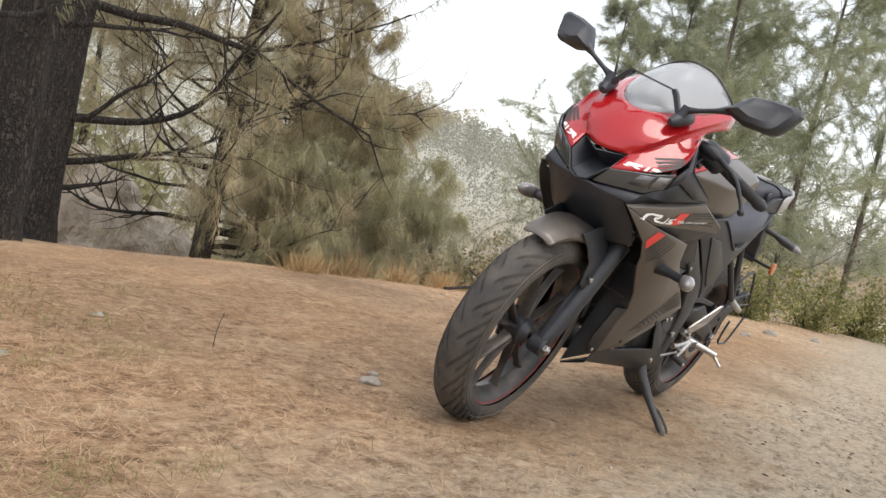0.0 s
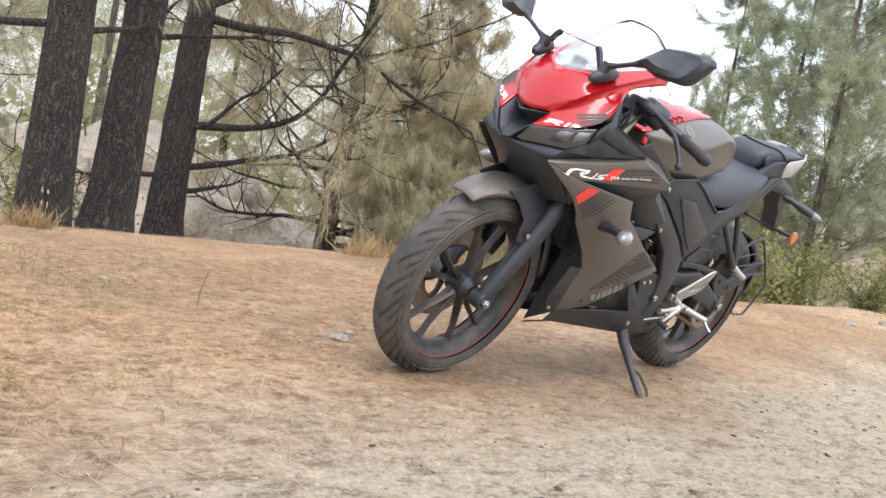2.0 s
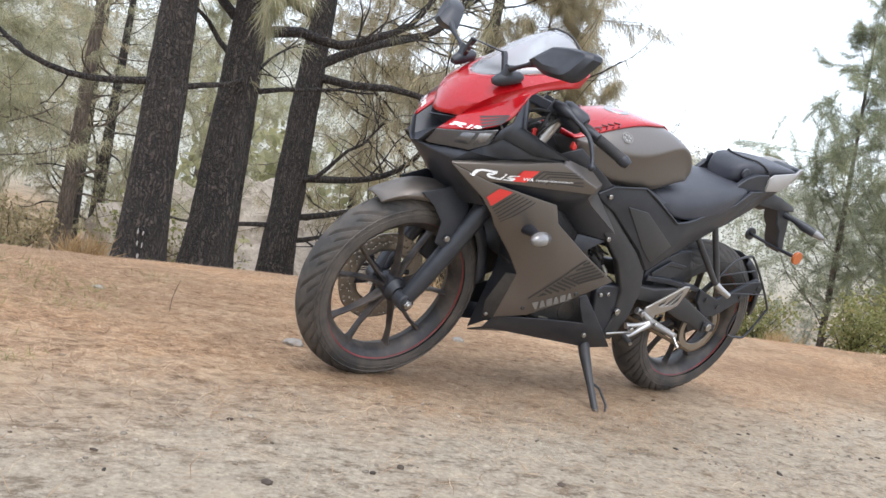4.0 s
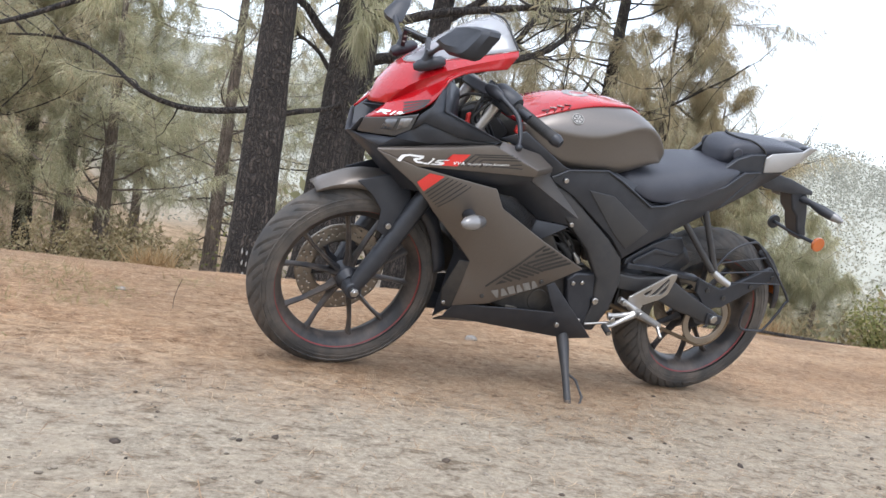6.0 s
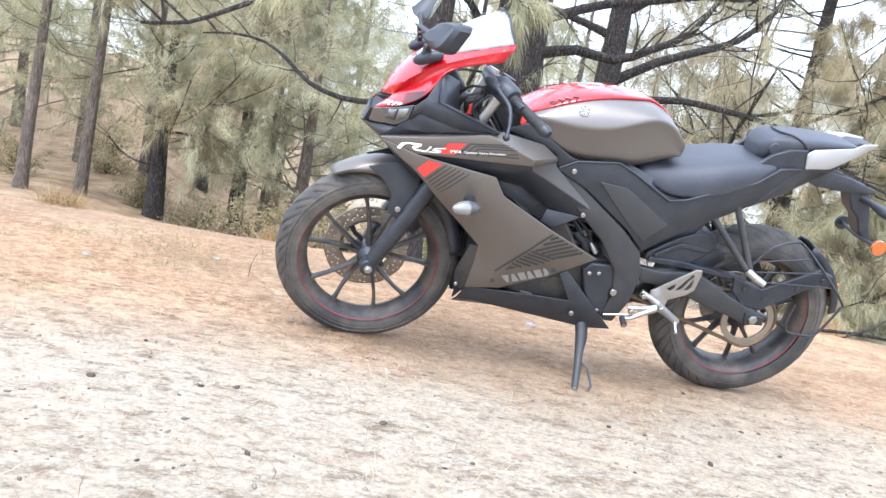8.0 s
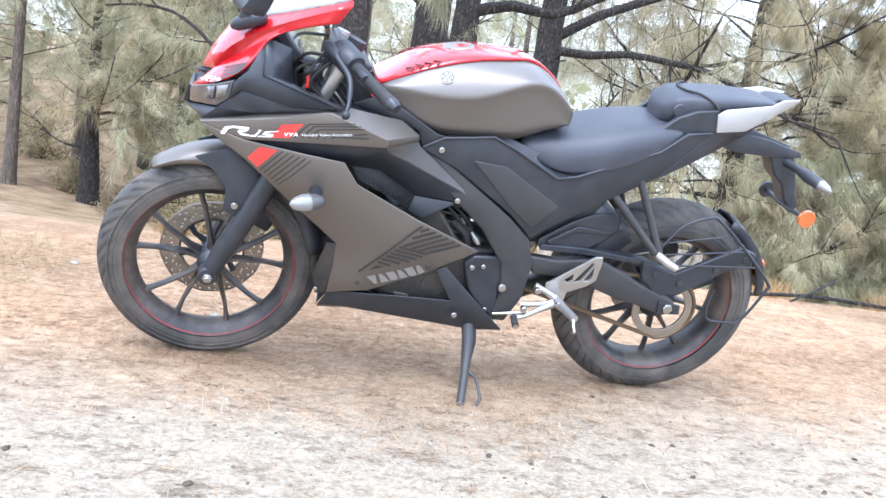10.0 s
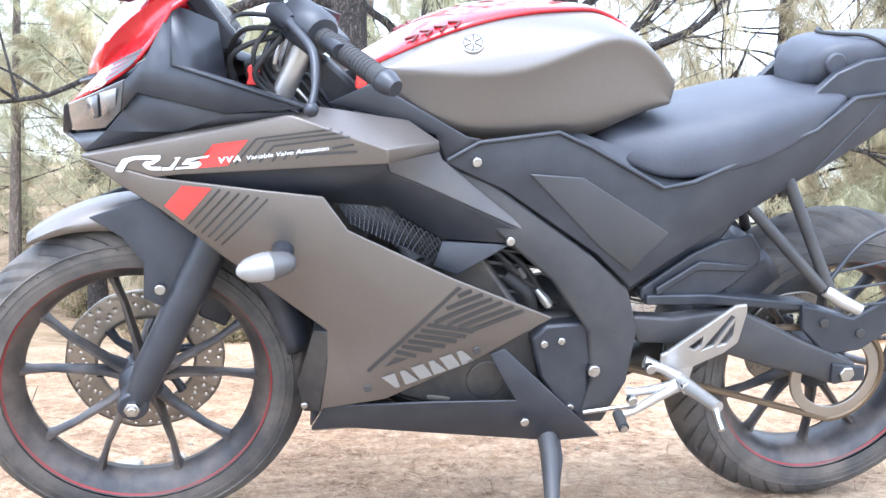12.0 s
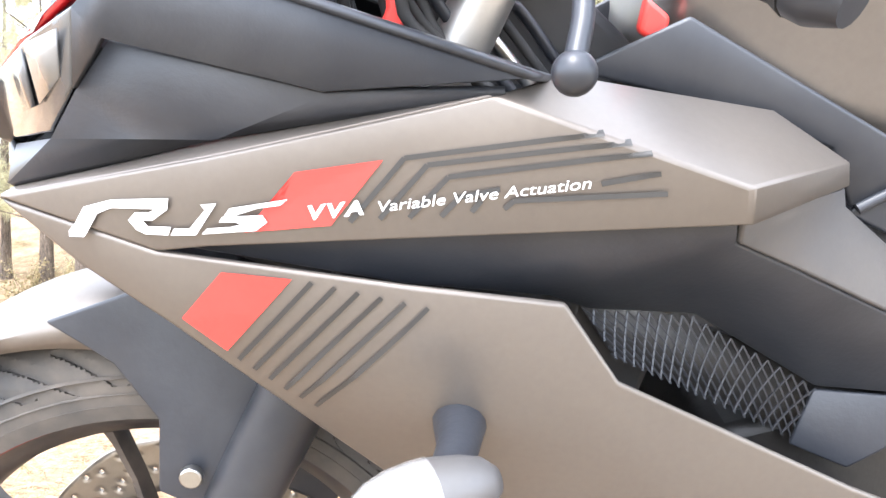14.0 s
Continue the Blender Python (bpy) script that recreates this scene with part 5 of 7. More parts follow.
def grille(s):
    """A slanted lattice of crossed wires in front of a dark backing."""
    top, low = [(0.318, 0.130, 0.636), (0.400, 0.111, 0.626), (0.499, 0.103, 0.571)], [(0.340, 0.140, 0.606), (0.410, 0.122, 0.570), (0.492, 0.104, 0.528)]
    ob = panel("duct_grille", [(x, w - 0.012, z) for x, w, z in top + low], [(0, 1, 4, 3), (1, 2, 5, 4)], DARKDECAL, bike, 0.002, 0, "black wire mesh grille", s)

    def on(u, v):
        k = min(1, int(u * 2))
        f = u * 2 - k
        a, b = Vector(top[k]).lerp(Vector(top[k + 1]), f), Vector(low[k]).lerp(Vector(low[k + 1]), f)
        p = a.lerp(b, v)
        return Vector((p.x, -flare(p.x, p.y, p.z) * s, p.z))

    for lean in (0.22, -0.14):
        for i in range(-5, 26):
            u0, u1 = i / 20, i / 20 + lean
            ends = [(u0 + (u1 - u0) * q / 12, q / 12) for q in range(13)]
            ends = [e for e in ends if 0 <= e[0] <= 1]
            if len(ends) > 1:
                tube("grille_wire", [on(*e) for e in ends], 0.0009, SATIN, ob, 4)


grille(1)

# decals on the fairings, laid on the panels' own surface
from mathutils.bvhtree import BVHTree


surface_trees = {}


def finished(ob):
    """Search tree of a panel's finished surface."""
    if ob.name not in surface_trees:
        bpy.context.view_layer.update()
        surface_trees[ob.name] = BVHTree.FromObject(ob, bpy.context.evaluated_depsgraph_get())
    return surface_trees[ob.name]


def decal(name, outline, panel_ob, mat, lift=0.0012, s=1, label=""):
    tree = finished(panel_ob)
    bm = bmesh.new()
    bm.faces.new([bm.verts.new((x, 0, z)) for x, z in outline])
    bmesh.ops.triangulate(bm, faces=bm.faces)
    longest = max(e.calc_length() for e in bm.edges)
    bmesh.ops.subdivide_edges(bm, edges=bm.edges, cuts=min(7, max(1, int(longest / 0.008))), use_grid_fill=True)
    y = -0.15 * s
    for v in bm.verts:
        hit = tree.ray_cast(Vector((v.co.x, -1.0 * s, v.co.z)), Vector((0, s, 0)))
        if hit[0] is not None:
            y = hit[0].y
        v.co.y = y - lift * s
    bmesh.ops.recalc_face_normals(bm, faces=bm.faces)
    ob = part(name, bm, mat, panel_ob, label, smooth=False)
    if (sum(p.normal.y for p in ob.data.polygons) > 0) == (s > 0):
        ob.data.flip_normals()
    return ob


def bars(name, segs, width, panel_ob, mat, s=1):
    for (x0, z0), (x1, z1) in segs:
        d = Vector((x1 - x0, z1 - z0)).normalized()
        o = Vector((-d.y, d.x)) * width / 2
        decal(name, [(x0 + o.x, z0 + o.y), (x1 + o.x, z1 + o.y), (x1 - o.x, z1 - o.y), (x0 - o.x, z0 - o.y)], panel_ob, mat, 0.0016, s)


for s in (1, -1):
    up, lo = sides["upper", s], sides["lower", s]
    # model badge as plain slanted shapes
    for poly in ([(-0.009, 0.684), (0.002, 0.702), (0.021, 0.709), (0.059, 0.715), (0.057, 0.708), (0.021, 0.704), (0.011, 0.699), (0.002, 0.684)], [(0.0555, 0.7143), (0.059, 0.715), (0.058, 0.708), (0.048, 0.700), (0.032, 0.698), (0.037, 0.7035), (0.046, 0.7045), (0.051, 0.708)],
                 [(0.032, 0.698), (0.040, 0.7005), (0.045, 0.6960), (0.060, 0.6978), (0.058, 0.6925), (0.043, 0.6910), (0.037, 0.693)], [(0.0595, 0.6925), (0.0755, 0.6945), (0.0885, 0.7150), (0.0790, 0.7135), (0.0815, 0.7105), (0.0715, 0.6980), (0.0620, 0.6970)],
                 [(0.0960, 0.7125), (0.1300, 0.7200), (0.1255, 0.7160), (0.1030, 0.7115), (0.1000, 0.7085), (0.0925, 0.7075)], [(0.0915, 0.7070), (0.1150, 0.7095), (0.1180, 0.7055), (0.1110, 0.6998), (0.0790, 0.6955), (0.0825, 0.6993), (0.1040, 0.7022), (0.1065, 0.7045), (0.0895, 0.7035)]):
        decal("badge_shape", poly, up, WHITE, 0.0026, s)
    decal("red_block", [(0.134, 0.736), (0.184, 0.746), (0.155, 0.706), (0.104, 0.698), (0.127, 0.719)], up, REDDECAL, 0.0014, s)
    for line in ([(0.166, 0.709), (0.196, 0.748), (0.304, 0.769)], [(0.183, 0.712), (0.209, 0.745), (0.319, 0.765)], [(0.200, 0.714), (0.221, 0.739), (0.330, 0.760)], [(0.218, 0.716), (0.228, 0.728), (0.250, 0.734)], [(0.235, 0.720), (0.240, 0.727)], [(0.305, 0.741), (0.336, 0.749)], [(0.253, 0.723), (0.258, 0.728), (0.341, 0.738)]):
        bars("speed_line", list(zip(line, line[1:])), 0.0030, up, DARKDECAL, s)
    decal("red_block", [(0.088, 0.670), (0.131, 0.669), (0.088, 0.614), (0.061, 0.636)], lo, REDDECAL, 0.0014, s)
    bars("speed_line", [((0.143 + 0.0140 * i, 0.668 - 0.0022 * i), (0.095 + 0.0096 * i, 0.608 - 0.0068 * i)) for i in range(6)], 0.0030, lo, DARKDECAL, s)
    bars("speed_line", [((0.381, 0.345), (0.523, 0.509))], 0.0062, lo, DARKDECAL, s)
    bars("speed_line", [((0.521, 0.491), (0.543, 0.502)), ((0.504, 0.468), (0.563, 0.494)), ((0.486, 0.442), (0.580, 0.486)), ((0.509, 0.436), (0.599, 0.479)), ((0.529, 0.430), (0.620, 0.470)), ((0.550, 0.423), (0.638, 0.462))], 0.0080, lo, DARKDECAL, s)
    bars("speed_line", [((0.474 - 0.0098 * i, 0.438 - 0.0106 * i), (0.556 - 0.0100 * i - 0.0018 * i * i, 0.421 - 0.0092 * i)) for i in range(6)], 0.0072, lo, DARKDECAL, s)
    decal("speed_line", [(0.409, 0.354), (0.424, 0.373), (0.448, 0.371)], lo, DARKDECAL, 0.0016, s)
    # maker's name as six plain blocks
    a, along, rise = Vector((0.424, 0.306)), Vector((0.1445, 0.0560)) / 6, Vector((-0.0195, 0.0260))
    for i in range(6):
        p = a + along * i
        lower, upper = ((0.34, 0.60), (0.0, 0.94)) if i == 0 else ((0.0, 0.90), (0.26, 0.62)) if i % 2 else ((0.04, 0.90), (0.04, 0.90))
        quad = [p + along * lower[0], p + along * lower[1], p + along * upper[1] + rise, p + along * upper[0] + rise]
        decal("name_block", [(q.x, q.y) for q in quad], lo, NAMEDECAL, 0.0014, s)
    for poly in ([(0, 0), (0.08, 0), (0.14, 0.4), (0.30, 0), (0.42, 0), (0.28, 0.45), (0.42, 0.6), (0.40, 1), (0.10, 1), (0.05, 0.75), (0.28, 0.75), (0.26, 0.6), (0.08, 0.6)],
                 [(0.50, 0), (0.58, 0), (0.62, 1), (0.54, 1)], [(0.66, 0), (0.92, 0), (0.98, 0.55), (0.76, 0.6), (0.78, 0.78), (1.0, 0.78), (1.02, 1), (0.70, 1), (0.68, 0.42), (0.88, 0.38), (0.86, 0.18), (0.67, 0.18)]):
        poly = [(-0.070 + 0.047 * u + 0.010 * v, 0.784 + 0.020 * u + 0.0125 * v) for u, v in poly]
        decal("badge_shape", poly, red_cowl, WHITE, 0.0012, s)
    bars("cowl_line", [((-0.020 + 0.002 * i, 0.812 + 0.007 * i), (0.026 + 0.004 * i, 0.846 + 0.006 * i)) for i in range(4)], 0.0028, red_cowl, DARKDECAL, s)


def lettering(text, start, end, size, panel_ob, mat, shear=0.25, bold=0.0, spacing=1.0):
    """Small words printed along the panel."""
    cu = bpy.data.curves.new("lettering", "FONT")
    cu.body, cu.size, cu.shear, cu.offset, cu.space_character = text, size, shear, bold, spacing
    tmp = bpy.data.objects.new("lettering", cu)
    scene.collection.objects.link(tmp)
    bpy.context.view_layer.update()
    me = bpy.data.meshes.new_from_object(tmp.evaluated_get(bpy.context.evaluated_depsgraph_get()))
    scene.collection.objects.unlink(tmp)
    bpy.data.objects.remove(tmp)
    w = max(v.co.x for v in me.vertices)
    tree = finished(panel_ob)
    a, b = Vector(start), Vector(end)
    d = (b - a)
    up = Vector((-d.y, d.x)).normalized()
    for v in me.vertices:
        p = a + d * (v.co.x / w) + up * v.co.y
        hit = tree.ray_cast(Vector((p.x, -1, p.y)), Vector((0, 1, 0)))
        v.co = Vector((p.x, (hit[0].y if hit[0] is not None else -0.17) - 0.0022, p.y))
    me.materials.append(mat)
    ob = new("lettering", me)
    ob.parent = panel_ob


lettering("VVA", (0.141, 0.7085), (0.174, 0.7145), 0.0115, sides["upper", 1], WHITE, bold=0.0004, spacing=1.28)
lettering("Variable Valve Actuation", (0.181, 0.7160), (0.300, 0.7385), 0.0090, sides["upper", 1], WHITE)

# indicators
for s in (1, -1):
    st = tube("front_indicator", [(0.238, -0.172 * s, 0.572), (0.234, -0.225 * s, 0.576), (0.226, -0.262 * s, 0.577)], [0.020, 0.013, 0.012], BLACK, bike, 14, "stalked front indicator")
    axis = [Vector((0.254, -0.264 * s, 0.581)), Vector((0.172, -0.298 * s, 0.575))]
    tube("indicator_shell", [axis[0].lerp(axis[1], f) for f in (0.0, 0.08, 0.22, 0.40, 0.46)], [0.008, 0.0145, 0.0185, 0.0212, 0.0218], FLANK, st, 18, "satin grey indicator shell")
    lens = tube("lens", [axis[0].lerp(axis[1], f) for f in (0.45, 0.55, 0.70, 0.84, 0.94, 1.0)], [0.0222, 0.0222, 0.0205, 0.0165, 0.0105, 0.003], PALELENS, st, 18, "clear indicator lens")
    tube("bulb", [axis[0].lerp(axis[1], f) + Vector((0, -0.0085 * s, 0.0045)) for f in (0.56, 0.64, 0.74)], [0.006, 0.0115, 0.006], AMBER, lens, 12, "amber bulb behind the lens")

# belly pan, engine, radiator
for s in (1, -1):
    panel("belly_pan", [(0.291, 0.085, 0.210), (0.312, 0.092, 0.260), (0.500, 0.112, 0.278), (0.645, 0.126, 0.288), (0.612, 0.120, 0.338), (0.592, 0.118, 0.372), (0.616, 0.120, 0.385), (0.722, 0.126, 0.290), (0.808, 0.122, 0.214), (0.735, 0.100, 0.193), (0.351, 0.076, 0.203), (0.50, 0.03, 0.172), (0.74, 0.03, 0.175), (0.294, 0.042, 0.168)],
          [(0, 1, 2, 10), (2, 3, 9, 10), (3, 7, 8, 9), (3, 4, 6, 7), (4, 5, 6), (10, 9, 12, 11), (0, 10, 13), (10, 11, 13)], SATIN, bike, 0.005, 0.003, "black belly pan", s)
    bolt((0.662, 0.131, 0.250), bike, 0.008, 0.005, s)
plate("radiator", [(0.27, 0.44), (0.33, 0.42), (0.40, 0.66), (0.33, 0.69)], -0.105, 0.105, ENGINE, bike, 0.006, "dark finned radiator")
# dark block added between the panels to stop views through the hollow nose
plate("fill_block", [(0.05, 0.66), (0.24, 0.60), (0.36, 0.62), (0.46, 0.60), (0.48, 0.72), (0.30, 0.775), (0.10, 0.74)], -0.10, 0.10, BLACK, bike, 0.006)
crank = plate("engine", [(0.44, 0.27), (0.58, 0.235), (0.76, 0.235), (0.83, 0.30), (0.82, 0.40), (0.74, 0.44), (0.66, 0.43), (0.56, 0.56), (0.44, 0.52), (0.40, 0.36)], -0.085, 0.085, ENGINE, bike, 0.010, "dark cast engine")
disc_part("flywheel_cover", (0.598, -0.088, 0.306), 0.062, -0.020, 0.01, SATIN, crank, 32, "round black flywheel cover", bevel=0.006)
disc_part("flywheel_cap", (0.598, -0.110, 0.306), 0.036, -0.003, 0.004, ENGINE, crank, 28, bevel=0.002)
plate("sprocket_cover", [(0.668, 0.395), (0.692, 0.421), (0.763, 0.429), (0.792, 0.403), (0.780, 0.335), (0.790, 0.236), (0.735, 0.262), (0.690, 0.322)], 0.08, 0.104, SATIN, crank, 0.006, "black sprocket cover")
for (bx, bz) in ((0.691, 0.387), (0.722, 0.393), (0.752, 0.264)):
    bolt((bx, 0.105, bz), crank, 0.007, 0.005)
for i in range(5):
    plate("cylinder_fin", [(0.50 + 0.012 * i, 0.46 + 0.022 * i), (0.66 + 0.010 * i, 0.44 + 0.024 * i), (0.66 + 0.010 * i, 0.445 + 0.024 * i), (0.50 + 0.012 * i, 0.466 + 0.022 * i)], -0.080, 0.080, FRAME, crank, 0.001)
tube("coolant_hose", [(0.62, -0.09, 0.50), (0.66, -0.10, 0.47), (0.68, -0.085, 0.42)], 0.012, SOFT, crank, 12, bend=True)
tube("engine_cable", [(0.60, -0.08, 0.55), (0.65, -0.10, 0.52), (0.70, -0.09, 0.45), (0.73, -0.09, 0.42)], 0.005, SOFT, crank, 8, bend=True)
tube("hose_joint", [(0.640, -0.098, 0.515), (0.652, -0.106, 0.500)], [0.009, 0.009], ENGINE, crank, 10, "dark hose joint")
tube("injector", [(0.676, -0.104, 0.478), (0.690, -0.110, 0.462), (0.700, -0.110, 0.450)], [0.005, 0.009, 0.008], ALLOY, crank, 10, "alloy fitting")
for q in range(4):
    tube("engine_cable", [(0.575 + 0.02 * q, -0.085, 0.56 - 0.02 * q), (0.610 + 0.02 * q, -0.108 + 0.004 * q, 0.535 - 0.02 * q), (0.650 + 0.015 * q, -0.095, 0.500 - 0.012 * q), (0.690 + 0.01 * q, -0.088, 0.450)], 0.004 + 0.0008 * q, SOFT, crank, 8, bend=True)
tube("exhaust_header", [(0.400, -0.030, 0.340), (0.440, -0.078, 0.290), (0.490, -0.090, 0.272), (0.560, -0.088, 0.264), (0.620, -0.060, 0.255)], 0.020, DISC, bike, 16, "dull steel exhaust header", bend=True)
tube("exhaust_pipe", [(0.38, -0.02, 0.36), (0.42, -0.05, 0.27), (0.55, -0.05, 0.225), (0.80, 0.04, 0.22), (1.0, 0.10, 0.26), (1.40, 0.155, 0.42)], [0.019] * 18 + [0.03] * 6 + [0.05] * 7, ENGINE, bike, 16, "dark exhaust pipe and silencer", bend=True)

# frame and side covers
for s in (1, -1):
    beam = panel("frame_beam", [(0.488, 0.112, 0.705), (0.571, 0.118, 0.675), (0.758, 0.122, 0.553), (0.828, 0.118, 0.495), (0.858, 0.112, 0.419), (0.852, 0.110, 0.318), (0.815, 0.108, 0.234), (0.765, 0.108, 0.234), (0.785, 0.110, 0.318), (0.765, 0.114, 0.415), (0.690, 0.122, 0.508), (0.608, 0.122, 0.573), (0.500, 0.116, 0.665)],
                 [(0, 1, 11, 12), (1, 2, 10, 11), (2, 3, 9, 10), (3, 4, 9), (4, 5, 8, 9), (5, 6, 7, 8)], FRAME, bike, 0.030, 0.006, "black box-section frame beam", s)
    bolt((0.785, 0.113, 0.340), beam, 0.0115, 0.006, s)
    bolt((0.790, 0.120, 0.560), beam, 0.006, 0.004, s)
    cover = panel("side_cover", [(0.486, 0.124, 0.707), (0.541, 0.128, 0.745), (0.669, 0.132, 0.768), (0.727, 0.134, 0.746), (0.855, 0.138, 0.684), (0.910, 0.138, 0.697), (1.130, 0.132, 0.787), (1.200, 0.120, 0.845), (1.275, 0.104, 0.852), (1.150, 0.112, 0.703), (0.990, 0.118, 0.605), (0.905, 0.120, 0.558), (0.828, 0.122, 0.500), (0.760, 0.124, 0.560), (0.590, 0.124, 0.665), (0.640, 0.130, 0.705), (0.705, 0.132, 0.700), (0.880, 0.132, 0.610)],
                  [(0, 1, 2, 15, 14), (2, 3, 16, 15), (3, 4, 17, 16), (4, 5, 17), (5, 6, 9, 10, 17), (6, 7, 8, 9), (17, 10, 11, 12), (16, 17, 12, 13), (15, 16, 13, 14)], BLACK, bike, 0.006, 0.004, "matt black side cover below the seat", s)
    panel("cover_inset", [(0.628, 0.133, 0.696), (0.718, 0.1355, 0.694), (0.880, 0.1345, 0.604), (0.822, 0.1285, 0.532), (0.762, 0.1285, 0.574)], [(0, 1, 4), (1, 2, 3, 4)], INSET, cover, 0.004, 0.003, "satin black inset panel", s)
    # black sheet added to keep the gap between cover and beam dark
    panel("gap_sheet", [(0.480, 0.100, 0.72), (0.669, 0.105, 0.775), (0.86, 0.110, 0.72), (1.00, 0.110, 0.76), (1.20, 0.09, 0.86), (1.14, 0.09, 0.71), (0.83, 0.100, 0.48), (0.59, 0.100, 0.57)], [(0, 1, 7), (1, 2, 6, 7), (2, 3, 5, 6), (3, 4, 5)], BLACK, bike, 0.004, 0, "added black sheet for the dark gap behind the side cover", s)
    rail = [(x, -flare(x, w, z) * s, z) for x, w, z in ((0.492, 0.128, 0.712), (0.541, 0.130, 0.743), (0.669, 0.134, 0.766), (0.727, 0.136, 0.744), (0.855, 0.141, 0.683), (0.910, 0.141, 0.695), (1.020, 0.139, 0.740), (1.130, 0.134, 0.786), (1.200, 0.121, 0.842), (1.275, 0.106, 0.852))]
    tube("cover_lip", rail, 0.0040, BLACK, cover, 8, "raised lip along the cover's upper edge")
    bolt((0.539, 0.130, 0.712), cover, 0.0080, 0.006, s)

# tank
def tank_half(zt, ws, zs, wb, zb):
    """Half profile of the tank from the top middle over the shoulder to the bottom edge."""
    d = zt - zs
    return [(0, zt), (0.48 * ws, zt - 0.07 * d), (0.76 * ws, zt - 0.32 * d), (0.93 * ws, zs + 0.38 * d), (0.992 * ws, zs + 0.010), (ws, zs), (0.985 * ws, zs - 0.006), (0.945 * ws, zs - 0.026), (0.93 * ws + 0.40 * (wb - 0.95 * ws), zs + 0.55 * (zb - zs)), (wb, zb)]


TANK = [(0.362, 0.846, 0.104, 0.834, 0.110, 0.785), (0.372, 0.860, 0.112, 0.840, 0.112, 0.772), (0.440, 0.910, 0.140, 0.846, 0.120, 0.738), (0.520, 0.942, 0.156, 0.846, 0.126, 0.726),
        (0.600, 0.956, 0.163, 0.856, 0.130, 0.728), (0.680, 0.957, 0.160, 0.892, 0.136, 0.724), (0.740, 0.955, 0.152, 0.918, 0.134, 0.736), (0.796, 0.936, 0.142, 0.908, 0.130, 0.768), (0.838, 0.902, 0.130, 0.876, 0.124, 0.792),
        (0.868, 0.866, 0.116, 0.846, 0.114, 0.804), (0.877, 0.850, 0.106, 0.834, 0.104, 0.808)]
tank = loft("fuel_tank", [(x, tank_half(*r)) for x, *r in TANK], SILVER, bike, "satin silver-grey fuel tank", 2)


def tank_z(x, w):
    """Height of the tank's upper side."""
    rows = [(a, tank_half(*r)) for a, *r in TANK]
    hs = [float(np.interp(w, [p[0] for p in h[:6]], [p[1] for p in h[:6]])) for a, h in rows]
    return float(np.interp(x, [a for a, h in rows], hs))


cover_rows = []
for x, we in ((0.352, 0.085), (0.364, 0.094), (0.440, 0.110), (0.520, 0.106), (0.600, 0.094), (0.680, 0.082), (0.722, 0.062), (0.745, 0.044), (0.790, 0.032), (0.835, 0.028), (0.858, 0.024)):
    cover_rows.append((x, [(f * we, tank_z(max(x, 0.364), f * we) + 0.007) for f in (0, 0.55, 0.85, 1.0)] + [(we + 0.001, tank_z(max(x, 0.364), we) - 0.008)]))
tcover = loft("tank_top", cover_rows, RED, bike, "glossy red tank top cover", 2)
disc = disc_part("filler_cap", (0.575, 0, 0), 0.042, -0.003, 0.003, STEEL, tcover, 28, "bright filler cap", bevel=0.001)
disc.matrix_basis = Matrix.Translation((0.560, 0, tank_z(0.560, 0) + 0.001)) @ Matrix.Rotation(radians(-10), 4, "Y") @ Matrix.Rotation(radians(90), 4, "X") @ Matrix.Translation((-0.575, 0, 0))
for s in (1, -1):
    bdg = disc_part("tank_badge", (0.520, -0.1375 * s, 0.904), 0.0185, -0.003, 0.003, PALEDECAL, tank, 28, "round pale tank badge", bevel=0.001)
    disc_part("badge_ring", (0.520, -0.1375 * s, 0.904), 0.0160, -0.0034, 0.0034, DARKDECAL, bdg, 28, inner=0.0135, bevel=0)
    for q in range(6):
        a = radians(30 + 60 * q)
        tube("badge_bar", [(0.520 + 0.003 * math.cos(a), -0.1405 * s, 0.904 + 0.003 * math.sin(a)), (0.520 + 0.014 * math.cos(a), -0.1405 * s, 0.904 + 0.014 * math.sin(a))], 0.0014, DARKDECAL, bdg, 6)
    hit = finished(tank).ray_cast(Vector((0.520, -0.30 * s, 1.054)), Vector((0, 0.165 * s, -0.155)).normalized())
    bdg.matrix_basis = Matrix.Translation(hit[0]) @ Vector((0, -s, 0)).rotation_difference(hit[1]).to_matrix().to_4x4() @ Matrix.Translation((-0.520, 0.1375 * s, -0.904))
    for i in range(4):
        x = 0.420 + 0.022 * i
        tube("chevron", [(x + dx, -w * s, tank_z(x + dx, w) + 0.0075) for dx, w in ((0.0, 0.088), (0.018, 0.097), (0.008, 0.106))], 0.0026, CHEVRON, tcover, 6)
    panel("tank_side_trim", [(0.300, 0.110, 0.790), (0.370, 0.122, 0.828), (0.520, 0.132, 0.752), (0.545, 0.130, 0.748), (0.488, 0.126, 0.712), (0.470, 0.124, 0.750), (0.385, 0.122, 0.775)], [(0, 1, 6), (1, 2, 5, 6), (2, 3, 4, 5)], SATIN, bike, 0.005, 0.003, "dark trim below the tank", s)

